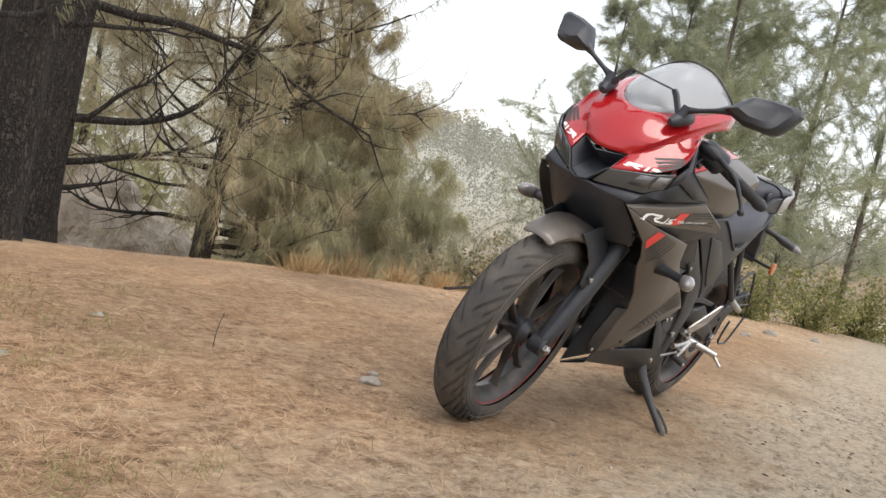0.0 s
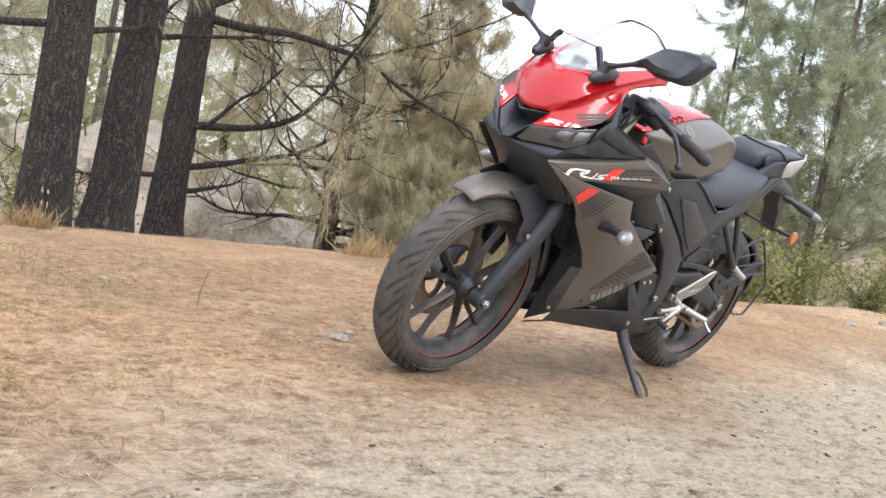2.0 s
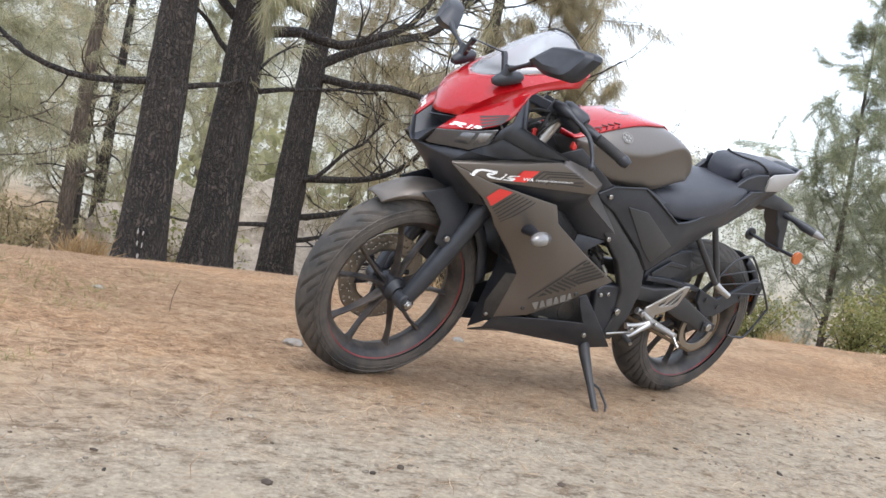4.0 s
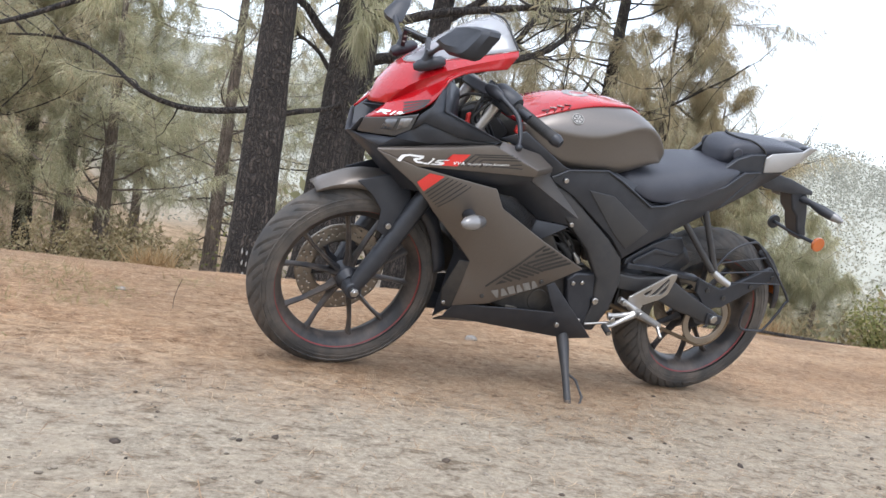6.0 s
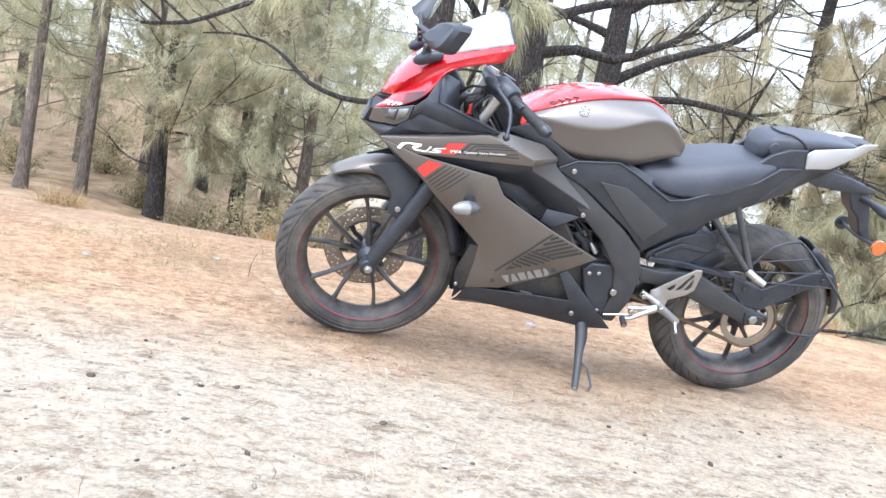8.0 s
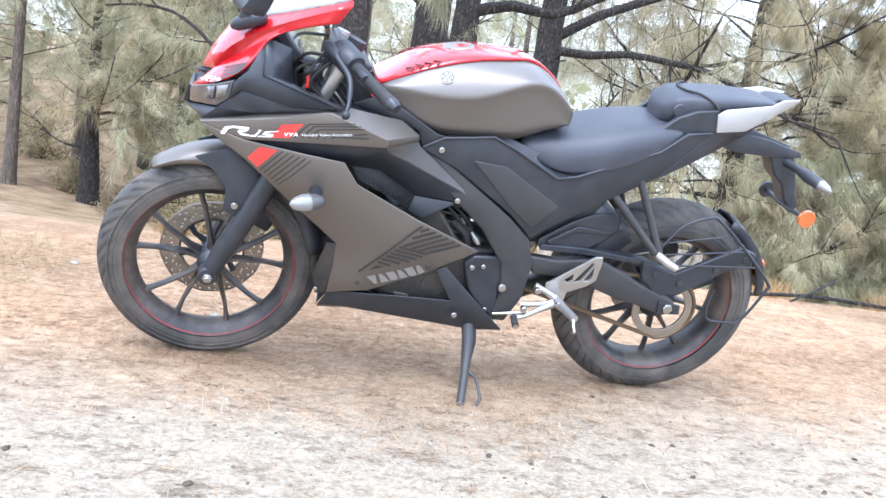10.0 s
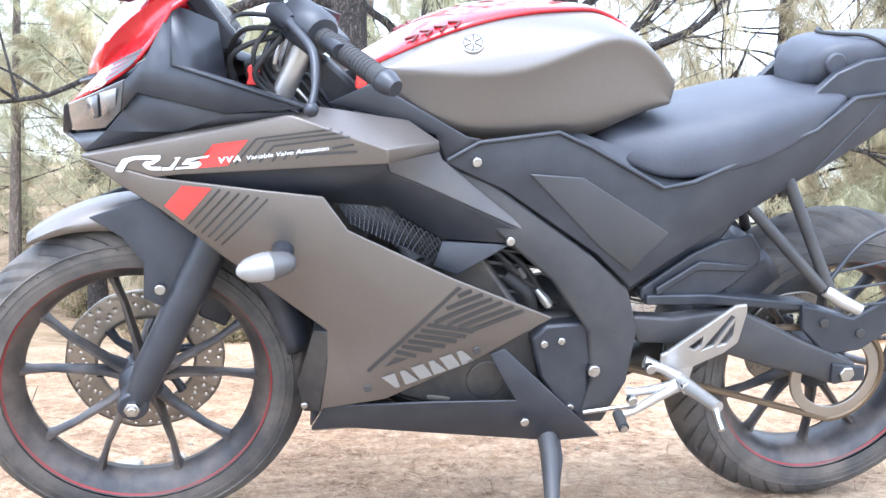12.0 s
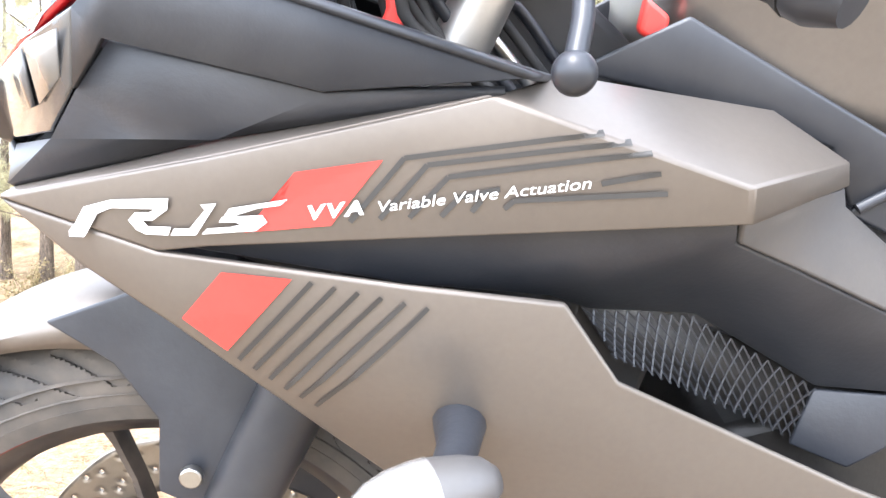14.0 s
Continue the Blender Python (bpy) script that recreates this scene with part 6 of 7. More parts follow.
# seats and tail
SEAT = [
    (0.745, [(0, 0.770), (0.05, 0.770), (0.085, 0.762), (0.100, 0.752), (0.104, 0.745)]),
    (0.790, [(0, 0.780), (0.06, 0.780), (0.105, 0.770), (0.124, 0.746), (0.128, 0.722)]),
    (0.865, [(0, 0.792), (0.07, 0.790), (0.115, 0.776), (0.140, 0.740), (0.144, 0.692)]),
    (0.950, [(0, 0.812), (0.08, 0.810), (0.128, 0.796), (0.154, 0.760), (0.154, 0.710)]),
    (1.030, [(0, 0.840), (0.08, 0.838), (0.130, 0.822), (0.154, 0.788), (0.152, 0.732)]),
    (1.100, [(0, 0.850), (0.08, 0.849), (0.122, 0.838), (0.140, 0.812), (0.140, 0.768)]),
    (1.165, [(0, 0.858), (0.07, 0.858), (0.108, 0.850), (0.122, 0.836), (0.124, 0.806)]),
    (1.215, [(0, 0.856), (0.06, 0.855), (0.095, 0.852), (0.106, 0.846), (0.108, 0.830)])]
loft("seat", [(x, half[:-1] + [(half[-1][0], half[-1][1] + 0.010), (half[-1][0] + 0.001, half[-1][1] - 0.004), (half[-1][0] - 0.012, half[-1][1] - 0.008)]) for x, half in SEAT], VINYL, bike, "black vinyl rider seat", 2)


def pillion_half(zt, w, zb):
    """Half profile of the pillion pad."""
    d = zt - zb
    return [(0, zt), (0.74 * w, zt - 0.03 * d), (0.93 * w, zt - 0.10 * d), (w, zt - 0.30 * d), (0.97 * w, zb)]


pil = loft("pillion_seat", [(x, pillion_half(*r)) for x, *r in ((1.134, 0.890, 0.046, 0.846), (1.142, 0.910, 0.062, 0.838), (1.162, 0.930, 0.078, 0.834), (1.195, 0.942, 0.088, 0.840), (1.250, 0.946, 0.095, 0.874), (1.330, 0.954, 0.095, 0.902), (1.425, 0.957, 0.083, 0.930), (1.462, 0.954, 0.072, 0.944), (1.470, 0.948, 0.066, 0.948))], VINYL, bike, "black vinyl pillion seat with a side pad", 2)
tube("seat_strap", [(1.284, -0.098, 0.902), (1.262, -0.096, 0.928), (1.228, -0.072, 0.944), (1.200, -0.035, 0.942), (1.194, 0, 0.941), (1.200, 0.035, 0.942), (1.228, 0.072, 0.944), (1.262, 0.096, 0.928), (1.284, 0.098, 0.902)], 0.0035, SOFT, pil, 8, "black seam strap over the pillion pad", bend=True)
for s in (1, -1):
    disc_part("seat_button", (1.172, -0.084 * s, 0.894), 0.019, -0.005 * s, 0.004 * s, VINYL, pil, 20, bevel=0.003)
    panel("tail_fairing", [(1.283, 0.112, 0.856), (1.270, 0.114, 0.906), (1.290, 0.112, 0.922), (1.430, 0.096, 0.950), (1.470, 0.076, 0.966), (1.536, 0.046, 0.969), (1.528, 0.046, 0.956), (1.432, 0.090, 0.908), (1.368, 0.104, 0.870), (1.40, 0.102, 0.922)],
          [(0, 1, 2, 9, 8), (2, 3, 9), (3, 4, 5, 6, 7, 9), (9, 7, 8)], TAILPAINT, bike, 0.006, 0.004, "pale silver tail fairing", s)
    panel("tail_lower_panel", [(1.150, 0.112, 0.700), (1.275, 0.103, 0.850), (1.370, 0.096, 0.868), (1.432, 0.083, 0.908), (1.505, 0.045, 0.962), (1.480, 0.040, 0.930), (1.380, 0.075, 0.845), (1.260, 0.095, 0.765)],
          [(0, 1, 7), (1, 2, 6, 7), (2, 3, 6), (3, 4, 5, 6)], BLACK, bike, 0.006, 0.003, "black tail underside panel", s)
    plate("grab_filler", [(1.120, 0.785), (1.196, 0.836), (1.283, 0.856), (1.272, 0.916), (1.215, 0.905), (1.165, 0.880), (1.110, 0.822)], 0.088, 0.106, BLACK, bike, 0.003, side=s)
plate("tail_top", [(1.440, 0.945), (1.470, 0.962), (1.530, 0.965), (1.515, 0.950), (1.440, 0.920)], -0.045, 0.045, BLACK, bike, 0.005)
plate("tail_lamp", [(1.440, 0.905), (1.506, 0.946), (1.514, 0.946), (1.496, 0.926), (1.450, 0.892)], -0.034, 0.034, REDLENS, bike, 0.003, "red tail lamp")
# tail support, plate holder, rear indicators and reflectors
for s in (1, -1):
    panel("tail_bracket", [(1.315, 0.050, 0.815), (1.395, 0.052, 0.852), (1.480, 0.046, 0.845), (1.605, 0.036, 0.818), (1.610, 0.036, 0.803), (1.500, 0.042, 0.793), (1.380, 0.050, 0.795)], [(0, 1, 2, 6), (2, 3, 4, 5, 6)], BLACK, bike, 0.010, 0.004, "black plate carrier arm", s)
holder = plate("plate_holder", [(1.512, 0.800), (1.592, 0.800), (1.622, 0.738), (1.640, 0.690), (1.660, 0.655), (1.640, 0.632), (1.604, 0.672), (1.580, 0.716), (1.545, 0.742)], -0.034, 0.034, BLACK, bike, 0.006, "black number-plate holder")
for s in (1, -1):
    st = tube("rear_indicator", [(1.570, -0.030 * s, 0.784), (1.585, -0.070 * s, 0.780), (1.602, -0.108 * s, 0.772), (1.620, -0.152 * s, 0.765)], [0.013, 0.011, 0.018, 0.016], BLACK, bike, 14, "black rear indicator")
    tube("lens", [(1.619, -0.150 * s, 0.7655), (1.628, -0.172 * s, 0.762), (1.633, -0.184 * s, 0.760)], [0.0165, 0.012, 0.004], CLEARLENS, st, 14, "clear indicator tip")
tube("reflector_bar", [(1.638, -0.115, 0.650), (1.622, 0.0, 0.650), (1.638, 0.115, 0.650)], 0.007, SATIN, holder, 8)
for y in (-0.117, 0.117):
    rf = disc_part("reflector", (1.640, y, 0.650), 0.026, -0.006, 0.006, AMBER if y < 0 else SATIN, bike, 24, "round amber reflector" if y < 0 else "black back of a reflector", bevel=0.002)

# swing arm, hugger, chain and rear brackets
for s in (1, -1):
    panel("swingarm", [(0.835, 0.100, 0.440), (0.930, 0.110, 0.436), (1.060, 0.120, 0.448), (1.195, 0.124, 0.388), (1.325, 0.124, 0.338), (1.330, 0.124, 0.305), (1.290, 0.124, 0.292), (1.205, 0.124, 0.318), (1.140, 0.122, 0.330), (0.985, 0.112, 0.380), (0.865, 0.102, 0.388), (1.06, 0.122, 0.395)],
          [(0, 1, 9, 10), (1, 2, 11, 9), (2, 3, 11), (3, 7, 8, 11), (3, 4, 5, 6, 7), (11, 8, 9)], FRAME, bike, 0.032, 0.006, "black swing arm", s)
    disc_part("axle_nut", (1.300, -0.130 * s, 0.322), 0.016, -0.008 * s, 0.008 * s, STEEL, bike, 6)
    plate("chain_adjuster", [(1.270, 0.340), (1.340, 0.335), (1.345, 0.305), (1.275, 0.300)], 0.122, 0.130, SATIN, bike, 0.002, side=s)
for (y0,) in ((-0.085,),):
    disc_part("sprocket", (RW[0], y0, RW[2]), 0.094, -0.004, 0.004, DISC, bike, 44, "worn dirty-steel rear sprocket", inner=0.072, bevel=0.001)
    ch = []
    for i in range(26):
        a = radians(-88 + 176 * i / 25)
        ch.append((RW[0] + 0.100 * math.cos(a), y0, RW[2] + 0.100 * math.sin(a)))
    c0 = (0.80, 0.365)
    for i in range(10):
        a = radians(90 + 180 * i / 9)
        ch.append((c0[0] + 0.03 * math.cos(a), y0, c0[1] + 0.03 * math.sin(a)))
    ch.append(ch[0])
    tube("drive_chain", ch, 0.007, RUST, bike, 6, "oily drive chain")
plate("chain_guard", [(0.870, 0.480), (1.000, 0.475), (1.200, 0.455), (1.330, 0.415), (1.330, 0.402), (1.190, 0.440), (1.000, 0.455), (0.870, 0.462)], 0.070, 0.105, BLACK, bike, 0.003, "black chain guard")


def hugger():
    rows = []
    for i in range(13):
        f = i / 12
        a = radians(172 - 44 * f)
        R = RR + 0.022
        rows.append([(RW[0] + (R - d) * math.cos(a), y, RW[2] + (R - d) * math.sin(a)) for y, d in ((-0.082, 0.085), (-0.084, 0.03), (-0.06, 0.004), (0, 0), (0.06, 0.004), (0.084, 0.03), (0.082, 0.085))])
    vs = [p for r in rows for p in r]
    fs = [(i * 7 + j, i * 7 + j + 1, (i + 1) * 7 + j + 1, (i + 1) * 7 + j) for i in range(12) for j in range(6)]
    ob = mesh_object("rear_hugger", vs, fs, BLACK, bike, "black rear hugger", sharp=40)
    s = ob.modifiers.new("solid", "SOLIDIFY")
    s.thickness = 0.004
    plate("hugger_flank", [(0.862, 0.470), (0.861, 0.490), (0.954, 0.552), (1.010, 0.575), (1.073, 0.585), (1.094, 0.560), (1.099, 0.533), (1.055, 0.492), (1.026, 0.472), (0.940, 0.460)], 0.086, 0.096, BLACK, ob, 0.004, "black ribbed hugger flank")
    plate("hugger_ridge", [(0.885, 0.492), (0.968, 0.540), (1.075, 0.528), (1.070, 0.515), (0.965, 0.522), (0.890, 0.478)], 0.096, 0.103, SATIN, ob, 0.003)
    return ob


hugger()
# rear mud guard behind the tyre, on its long bracket
plate("guard_bracket", [(1.190, 0.455), (1.300, 0.430), (1.480, 0.535), (1.530, 0.520), (1.530, 0.475), (1.490, 0.480), (1.330, 0.362), (1.260, 0.352), (1.200, 0.405)], 0.100, 0.116, BLACK, bike, 0.004, "black rear guard bracket")
for (bx, bz) in ((1.32, 0.40), (1.42, 0.455), (1.50, 0.50), (1.24, 0.42)):
    bolt((bx, 0.117, bz), bike, 0.009, 0.004, 1, DARKDECAL)


def rear_guard():
    rows = []
    for i in range(9):
        f = i / 8
        a = radians(62 - 50 * f)
        R = RR + 0.022 + 0.004 * f
        hw = 0.058 + 0.016 * math.sin(math.pi * f)
        rows.append([(RW[0] + (R - d) * math.cos(a), y, RW[2] + (R - d) * math.sin(a)) for y, d in ((-hw, 0.035), (-hw * 0.9, 0.008), (0, 0), (hw * 0.9, 0.008), (hw, 0.035))])
    vs = [p for r in rows for p in r]
    fs = [(i * 5 + j, i * 5 + j + 1, (i + 1) * 5 + j + 1, (i + 1) * 5 + j) for i in range(8) for j in range(4)]
    ob = mesh_object("rear_guard", vs, fs, BLACK, bike, "black tyre guard behind the wheel", sharp=40)
    s = ob.modifiers.new("solid", "SOLIDIFY")
    s.thickness = 0.006
    plate("guard_reflector", [(1.610, 0.470), (1.622, 0.468), (1.618, 0.415), (1.606, 0.417)], -0.035, 0.04, AMBER, ob, 0.002, "amber reflector")


rear_guard()
wire = tube("side_guard_wire", [(1.212, -0.138, 0.506), (1.268, -0.132, 0.585), (1.340, -0.132, 0.620), (1.378, -0.132, 0.610), (1.480, -0.130, 0.535), (1.590, -0.128, 0.440), (1.592, -0.128, 0.410), (1.546, -0.128, 0.308), (1.500, -0.128, 0.296), (1.440, -0.128, 0.300), (1.424, -0.128, 0.338), (1.430, -0.128, 0.400)], 0.0045, SATIN, bike, 8, "thin black wire guard beside the wheel", bend=True)
for i in range(3):
    tube("guard_rod", [(1.20 + 0.03 * i, -0.131, 0.520 - 0.03 * i), (1.43 + 0.05 * i, -0.131, 0.575 - 0.045 * i)], 0.0028, SATIN, wire, 6)
for s in (1, -1):
    tube("pillion_strut", [(1.030, -0.110 * s, 0.656), (1.198, -0.148 * s, 0.502)], 0.011, FRAME, bike, 12, "black pillion peg strut")
    tube("pillion_strut", [(1.110, -0.110 * s, 0.694), (1.212, -0.148 * s, 0.500)], 0.011, FRAME, bike, 12, "black pillion peg strut")
    pg = tube("pillion_peg", [(1.204, -0.150 * s, 0.499), (1.232, -0.165 * s, 0.483), (1.262, -0.178 * s, 0.472)], [0.012, 0.013, 0.011], ALLOY, bike, 10, "folded alloy pillion peg")


def pierced_plate(name, outline, holes, w, thick, mat, parent, label):
    """A plate cut from the side outline (x, z) with openings through it, leaning out above the hub."""
    bm = bmesh.new()
    edges = []
    for loop in (outline, *holes):
        vs = [bm.verts.new((x, -w - 0.27 * max(0, z - 0.345), z)) for x, z in loop]
        edges += [bm.edges.new((vs[i], vs[(i + 1) % len(vs)])) for i in range(len(vs))]
    bmesh.ops.triangle_fill(bm, use_beauty=True, use_dissolve=False, edges=edges)
    bmesh.ops.recalc_face_normals(bm, faces=bm.faces)
    ob = part(name, bm, mat, parent, label, smooth=False)
    m = ob.modifiers.new("solid", "SOLIDIFY")
    m.thickness, m.offset = thick, 0
    return bevelled(ob, 0.0015)


heel = pierced_plate("heel_guard", [(0.906, 0.372), (0.916, 0.379), (1.016, 0.480), (1.036, 0.483), (1.041, 0.467), (1.045, 0.402), (1.025, 0.378), (0.975, 0.347), (0.972, 0.316), (0.945, 0.310), (0.914, 0.333)],
                     [[(0.952, 0.390), (0.974, 0.416), (0.976, 0.396), (0.967, 0.384)], [(0.979, 0.383), (1.013, 0.462), (1.021, 0.457), (0.999, 0.394)], [(1.008, 0.393), (1.024, 0.447), (1.030, 0.416), (1.023, 0.398)]], 0.143, 0.007, ALLOY, bike, "bright alloy heel plate with slanted slots")
tube("heel_arm", [(0.881, -0.141, 0.354), (0.915, -0.152, 0.345), (0.945, -0.158, 0.330)], [0.012, 0.009, 0.012], ALLOY, heel, 10)
tube("heel_arm", [(0.853, -0.148, 0.295), (0.872, -0.154, 0.300), (0.920, -0.162, 0.314), (0.947, -0.166, 0.326)], [0.012, 0.008, 0.009, 0.013], ALLOY, heel, 10)
rs = tube("foot_peg", [(0.944, -0.150, 0.324), (0.947, -0.172, 0.326), (0.958, -0.215, 0.327), (0.970, -0.263, 0.327)], [0.016, 0.015, 0.012, 0.011], ALLOY, bike, 12, "bright alloy foot peg")
tube("peg_feeler", [(0.968, -0.256, 0.324), (0.966, -0.276, 0.312), (0.966, -0.294, 0.301)], [0.007, 0.005, 0.006], STEEL, rs, 8)
lvr = tube("gear_lever", [(0.944, -0.168, 0.322), (0.900, -0.172, 0.298), (0.860, -0.176, 0.274), (0.828, -0.182, 0.268)], [0.012, 0.009, 0.007, 0.007], ALLOY, bike, 10, "alloy gear lever")
tube("shift_rod", [(0.868, -0.168, 0.282), (0.775, -0.150, 0.258)], 0.0045, STEEL, lvr, 8)
tube("toe_peg", [(0.829, -0.178, 0.270), (0.826, -0.218, 0.264)], 0.010, SOFT, lvr, 12)
tube("toe_peg_end", [(0.826, -0.217, 0.264), (0.826, -0.222, 0.263)], 0.007, STEEL, lvr, 12)
bolt((0.947, 0.160, 0.326), bike, 0.012, 0.010)
bolt((0.881, 0.130, 0.354), bike, 0.009, 0.010)
bolt((0.853, 0.136, 0.295), bike, 0.009, 0.010)
tube("rear_shock", [(0.88, 0.0, 0.68), (0.93, 0.0, 0.45)], 0.032, ENGINE, bike, 14)
plate("battery_box", [(0.84, 0.52), (0.95, 0.47), (1.05, 0.62), (1.10, 0.70), (0.95, 0.69), (0.86, 0.62)], -0.085, 0.085, BLACK, bike, 0.008)
# side stand
st = tube("side_stand", [(0.715, -0.105, 0.235), (0.724, -0.150, 0.172), (0.710, -0.236, 0.108), (0.694, -0.318, 0.052)], [0.021, 0.019, 0.012, 0.011], FRAME, bike, 12, "black steel side stand")
tube("stand_loop", [(0.712, -0.225, 0.116), (0.742, -0.250, 0.104), (0.752, -0.296, 0.070), (0.738, -0.316, 0.054), (0.700, -0.318, 0.050)], 0.0045, FRAME, st, 6)
plate("stand_foot", [(0.678, 0.050), (0.710, 0.050), (0.714, 0.042), (0.674, 0.042)], 0.265, 0.310, SATIN, st, 0.002)
tube("stand_spring", [(0.735, -0.110, 0.230), (0.740, -0.155, 0.165), (0.724, -0.200, 0.132)], 0.007, SATIN, st, 8)
plate("stand_bracket", [(0.695, 0.255), (0.745, 0.255), (0.740, 0.205), (0.705, 0.205)], 0.07, 0.10, FRAME, bike, 0.004)


# ---- litter, gravel and stones ----
def track_edge(x):
    return -0.30 + 0.13 * x


def needle_litter():
    g = np.random.default_rng(3)
    n = 620000
    x = g.uniform(-4.2, 7.5, n)
    y = g.uniform(-2.7, 3.4, n)
    clump = np.array([noise.noise((a * 1.6, b * 1.6, 4.4)) for a, b in zip(x, y)])
    dense = np.clip((y + 0.30 - 0.13 * x + 0.30 + 0.35 * clump) / 0.75, 0.10, 1.0)
    border = np.minimum.reduce([(x + 4.2) / 1.4, (7.5 - x) / 2.5, (y + 2.7) / 0.8, (3.4 - y) / 0.9])
    keep = g.uniform(0, 1, n) < dense * np.clip(border, 0, 1) * np.clip(0.85 + 0.8 * clump, 0.3, 1)
    x, y = x[keep], y[keep]
    n = len(x)
    z = np.array([height(a, b) for a, b in zip(x, y)]) + g.uniform(0.001, 0.010, n)
    a = g.uniform(0, 2 * math.pi, n)
    ln = g.uniform(0.04, 0.14, n) / 2
    bend = g.normal(0, 0.28, n)
    d = np.stack([np.cos(a), np.sin(a), g.normal(0, 0.05, n)], 1) * ln[:, None]
    d2 = np.stack([np.cos(a + bend), np.sin(a + bend), g.normal(0, 0.05, n)], 1) * ln[:, None]
    s = np.stack([-np.sin(a), np.cos(a), np.zeros(n)], 1) * (g.uniform(0.0004, 0.0010, n))[:, None]
    P = np.stack([x, y, z], 1)
    tri = np.stack([P - d, P - s, P + d2, P + s], 1)
    tagged(triangles("fallen_needles", tri, LITTER), "loose layer of fallen orange-brown pine needles", "pine needles", kind="stuff")


def stones(name, n, lo, hi, where, mat, label, category, seed, squash=0.45):
    g = np.random.default_rng(seed)
    bm = bmesh.new()
    bmesh.ops.create_icosphere(bm, subdivisions=1, radius=1)
    V = np.array([tuple(v.co) for v in bm.verts])
    F = np.array([[v.index for v in f.verts] for f in bm.faces])
    bm.free()
    verts, faces = [], []
    k = 0
    while k < n:
        x, y = where(g)
        s = lo * (hi / lo) ** (g.uniform() ** 2.2)
        q = Euler(g.uniform(0, 6.28, 3)).to_matrix()
        v = V * (1 + g.normal(0, 0.14, (len(V), 1)))
        v = (v * np.array([1.0, g.uniform(0.6, 1.0), squash])) @ np.array(Euler((g.normal(0, 0.2), g.normal(0, 0.2), g.uniform(0, 6.28))).to_matrix()).T * s
        v += np.array([x, y, height(x, y) + s * squash * 0.25])
        verts.append(v)
        faces.append(F + k * len(V))
        k += 1
    me = bpy.data.meshes.new(name)
    me.from_pydata(np.concatenate(verts).tolist(), [], np.concatenate(faces).tolist())
    me.materials.append(mat)
    me.polygons.foreach_set("use_smooth", [True] * len(me.polygons))
    return tagged(new(name, me), label, category, kind="stuff")


def on_track(g):
    while True:
        x, y = g.uniform(-2.2, 4.5), g.uniform(-2.4, 0.7)
        if y < track_edge(x) + abs(g.normal(0, 0.12)):
            return x, y


def on_litter(g):
    while True:
        x, y = g.uniform(-2.4, 6), g.uniform(-0.5, 2.3)
        if y > track_edge(x):
            return x, y


needle_litter()
stones("gravel", 11000, 0.002, 0.009, on_track, GRAVEL, "loose grey-beige gravel of the track", "gravel", 21)
stones("pine_cone_bits", 300, 0.004, 0.013, on_track, CONE, "dark bits of cones and droppings on the gravel", "cone bits", 22)
stones("gravel_in_litter", 140, 0.004, 0.013, on_litter, GRAVEL, "scattered pale pebbles among the needles", "gravel", 23)


def stone(x, y, s, seed):
    bm = bmesh.new()
    bmesh.ops.create_icosphere(bm, subdivisions=3, radius=1)
    for v in bm.verts:
        p = v.co
        k = 1 + 0.35 * noise.noise(p * 1.3 + Vector((seed, 0, 0))) + 0.12 * noise.noise(p * 4 + Vector((0, seed, 0)))
        v.co = Vector((p.x * s, p.y * s * 0.75, p.z * s * 0.45)) * k
    ob = part("stone", bm, STONE, None, sharp=50)
    ob.location = (x, y, height(x, y) + s * 0.12)
    tagged(ob, "small pale flat stone lying in the needles", "stone", "stones on the ground")


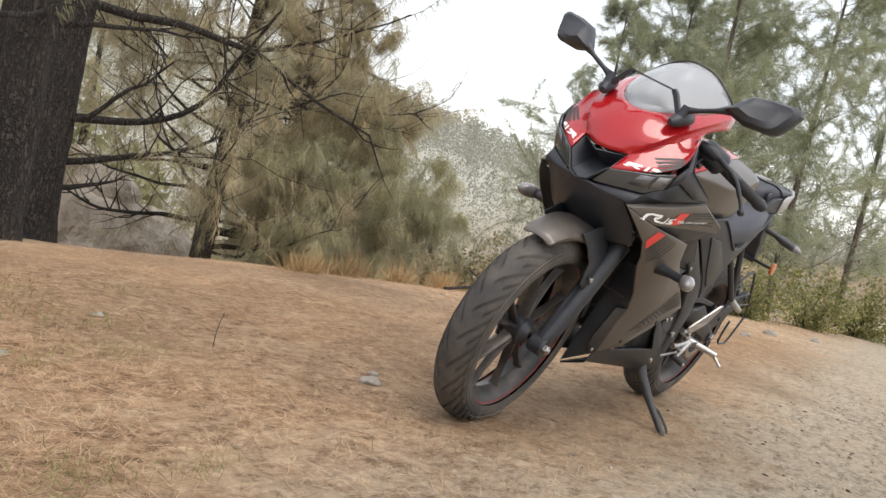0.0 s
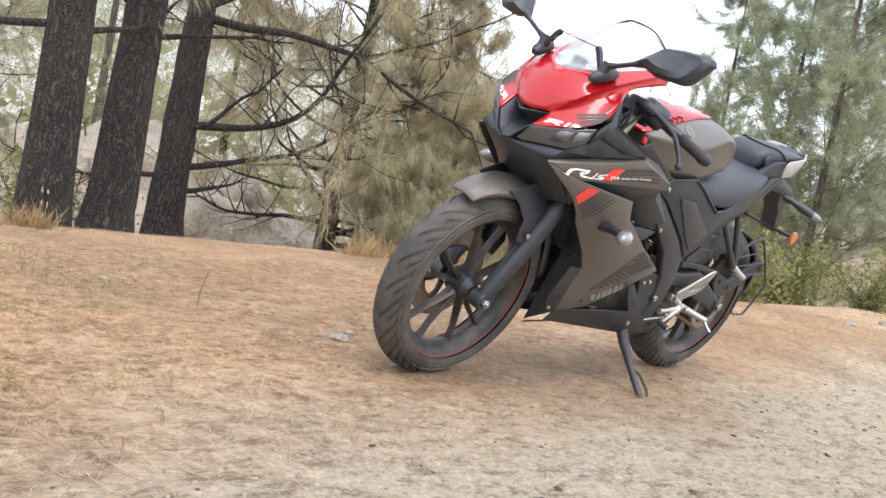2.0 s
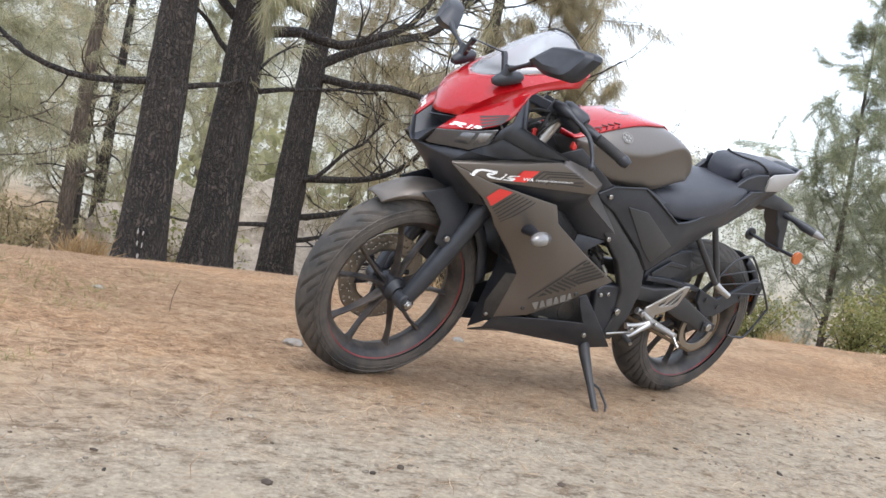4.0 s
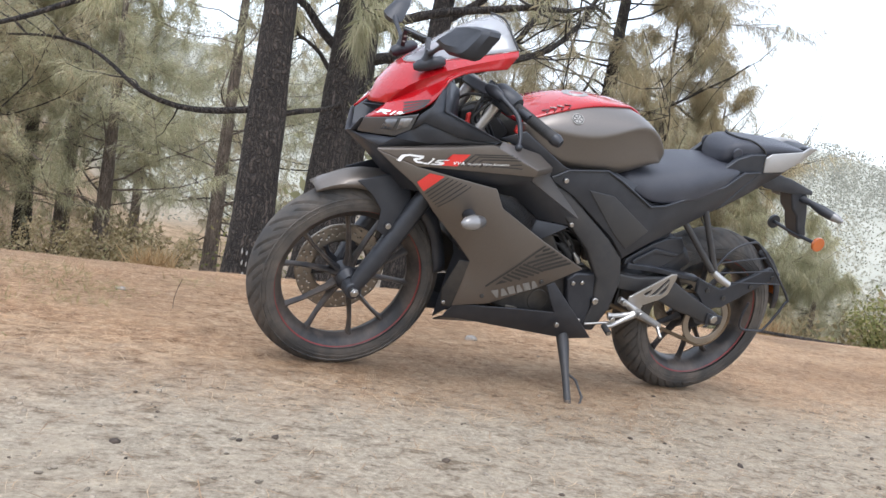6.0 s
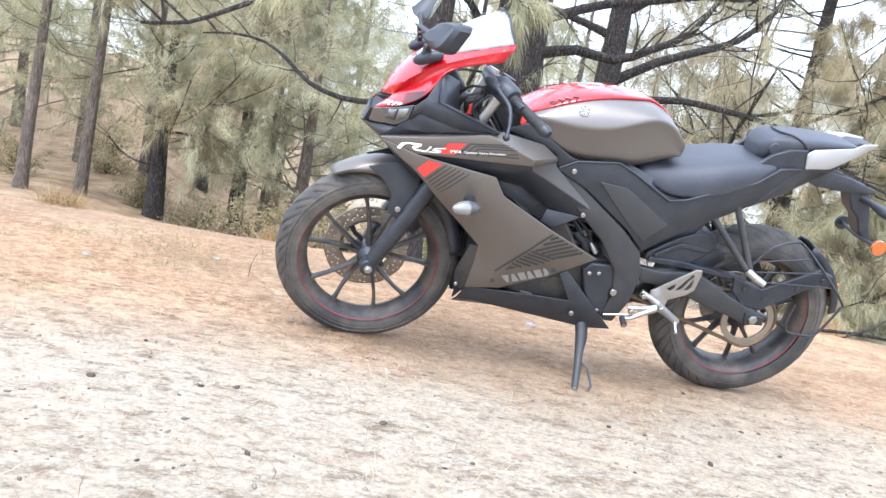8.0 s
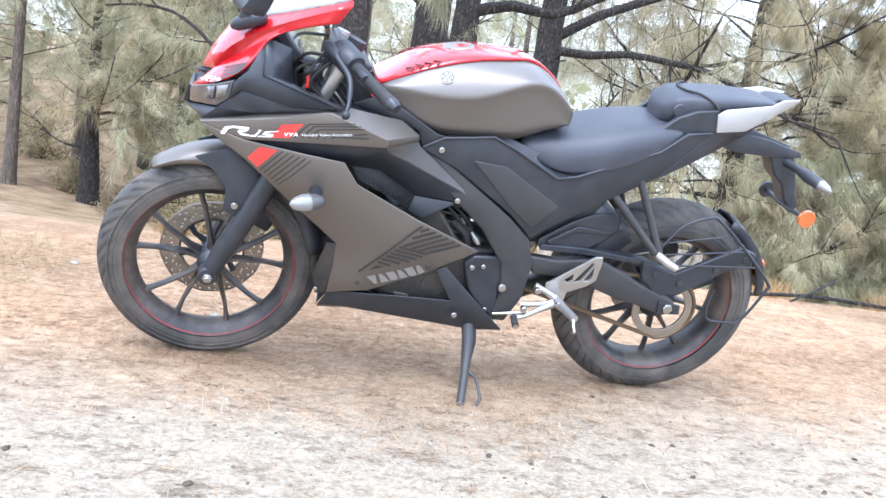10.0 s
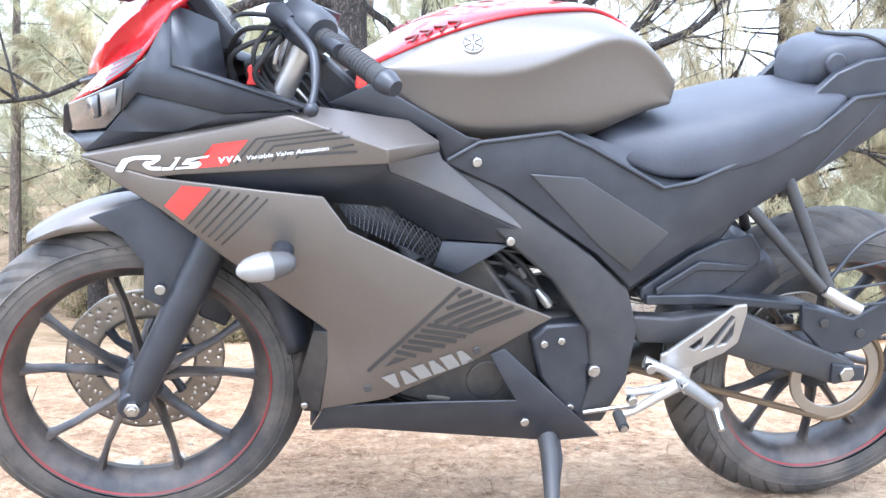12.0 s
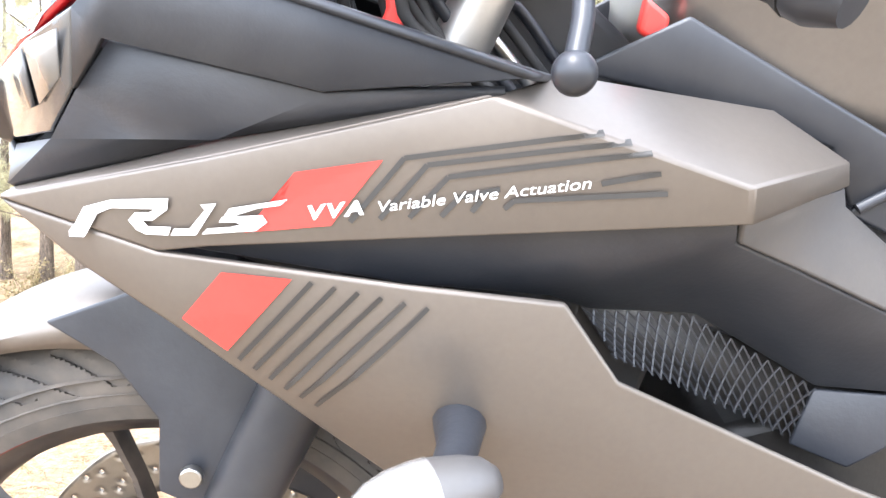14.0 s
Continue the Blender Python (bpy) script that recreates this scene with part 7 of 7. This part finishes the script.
for i, (sx, sy, ss) in enumerate([(-0.113, 0.446, 0.035), (-0.02, 0.52, 0.02), (-1.05, 0.75, 0.022), (7.2, 1.3, 0.09), (8.3, 1.1, 0.07), (6.0, 1.2, 0.06), (0.75, 0.75, 0.03), (-0.6, 1.1, 0.02)]):
    stone(sx, sy, ss, i * 3.1)


def fallen_branch(pts, r, seed):
    ob = tube("fallen_branch", [(x, y, height(x, y) + dz) for x, y, dz in pts], r, BARK, None, 7, bend=True)
    tagged(ob, "thin dead branch lying at the edge", "branch", "fallen branches")


fallen_branch([(2.9, 2.4, 0.02), (3.5, 2.5, 0.05), (4.2, 2.45, 0.03), (4.9, 2.6, 0.04)], 0.012, 1)
fallen_branch([(3.2, 2.3, 0.01), (3.6, 2.6, 0.12), (3.9, 2.9, 0.2)], 0.008, 2)


# thin green grass among the needles, and one dry stalk
blades = []
for i, (gx, gy, gs) in enumerate([(-0.74, 1.02, 0.045), (-0.86, 1.08, 0.045), (-0.62, 0.98, 0.035), (-0.79, 1.29, 0.05), (-0.95, 1.36, 0.05), (-0.82, 0.72, 0.04), (-0.70, 0.74, 0.035), (-1.04, 0.66, 0.04), (-1.33, 0.06, 0.04), (-1.23, 0.09, 0.035), (-1.02, 0.06, 0.03), (-0.30, 1.40, 0.04), (-1.20, 1.15, 0.05)]):
    g = np.random.default_rng(140 + i)
    count = 45
    P = np.stack([gx + g.normal(0, gs * 1.6, count), gy + g.normal(0, gs, count), np.zeros(count)], 1)
    P[:, 2] = [height(p[0], p[1]) - 0.003 for p in P]
    up = unit(np.stack([g.normal(0, 0.7, count), g.normal(0, 0.7, count), np.ones(count)], 1))
    blades.append(needles(P, up, 2, gs, 0.0018, -0.1, g))
tagged(triangles("green_grass", np.concatenate(blades), SHRUB), "thin patches of short green grass among the needles", "grass", kind="stuff")
z = height(-0.43, 0.78)
tagged(tube("dry_stalk", [(-0.43, 0.78, z - 0.01), (-0.425, 0.785, z + 0.05), (-0.405, 0.79, z + 0.11)], [0.0012] * 12 + [0.0006], BARK, None, 5, bend=True), "thin dry brown stalk standing in the needles", "stalk")
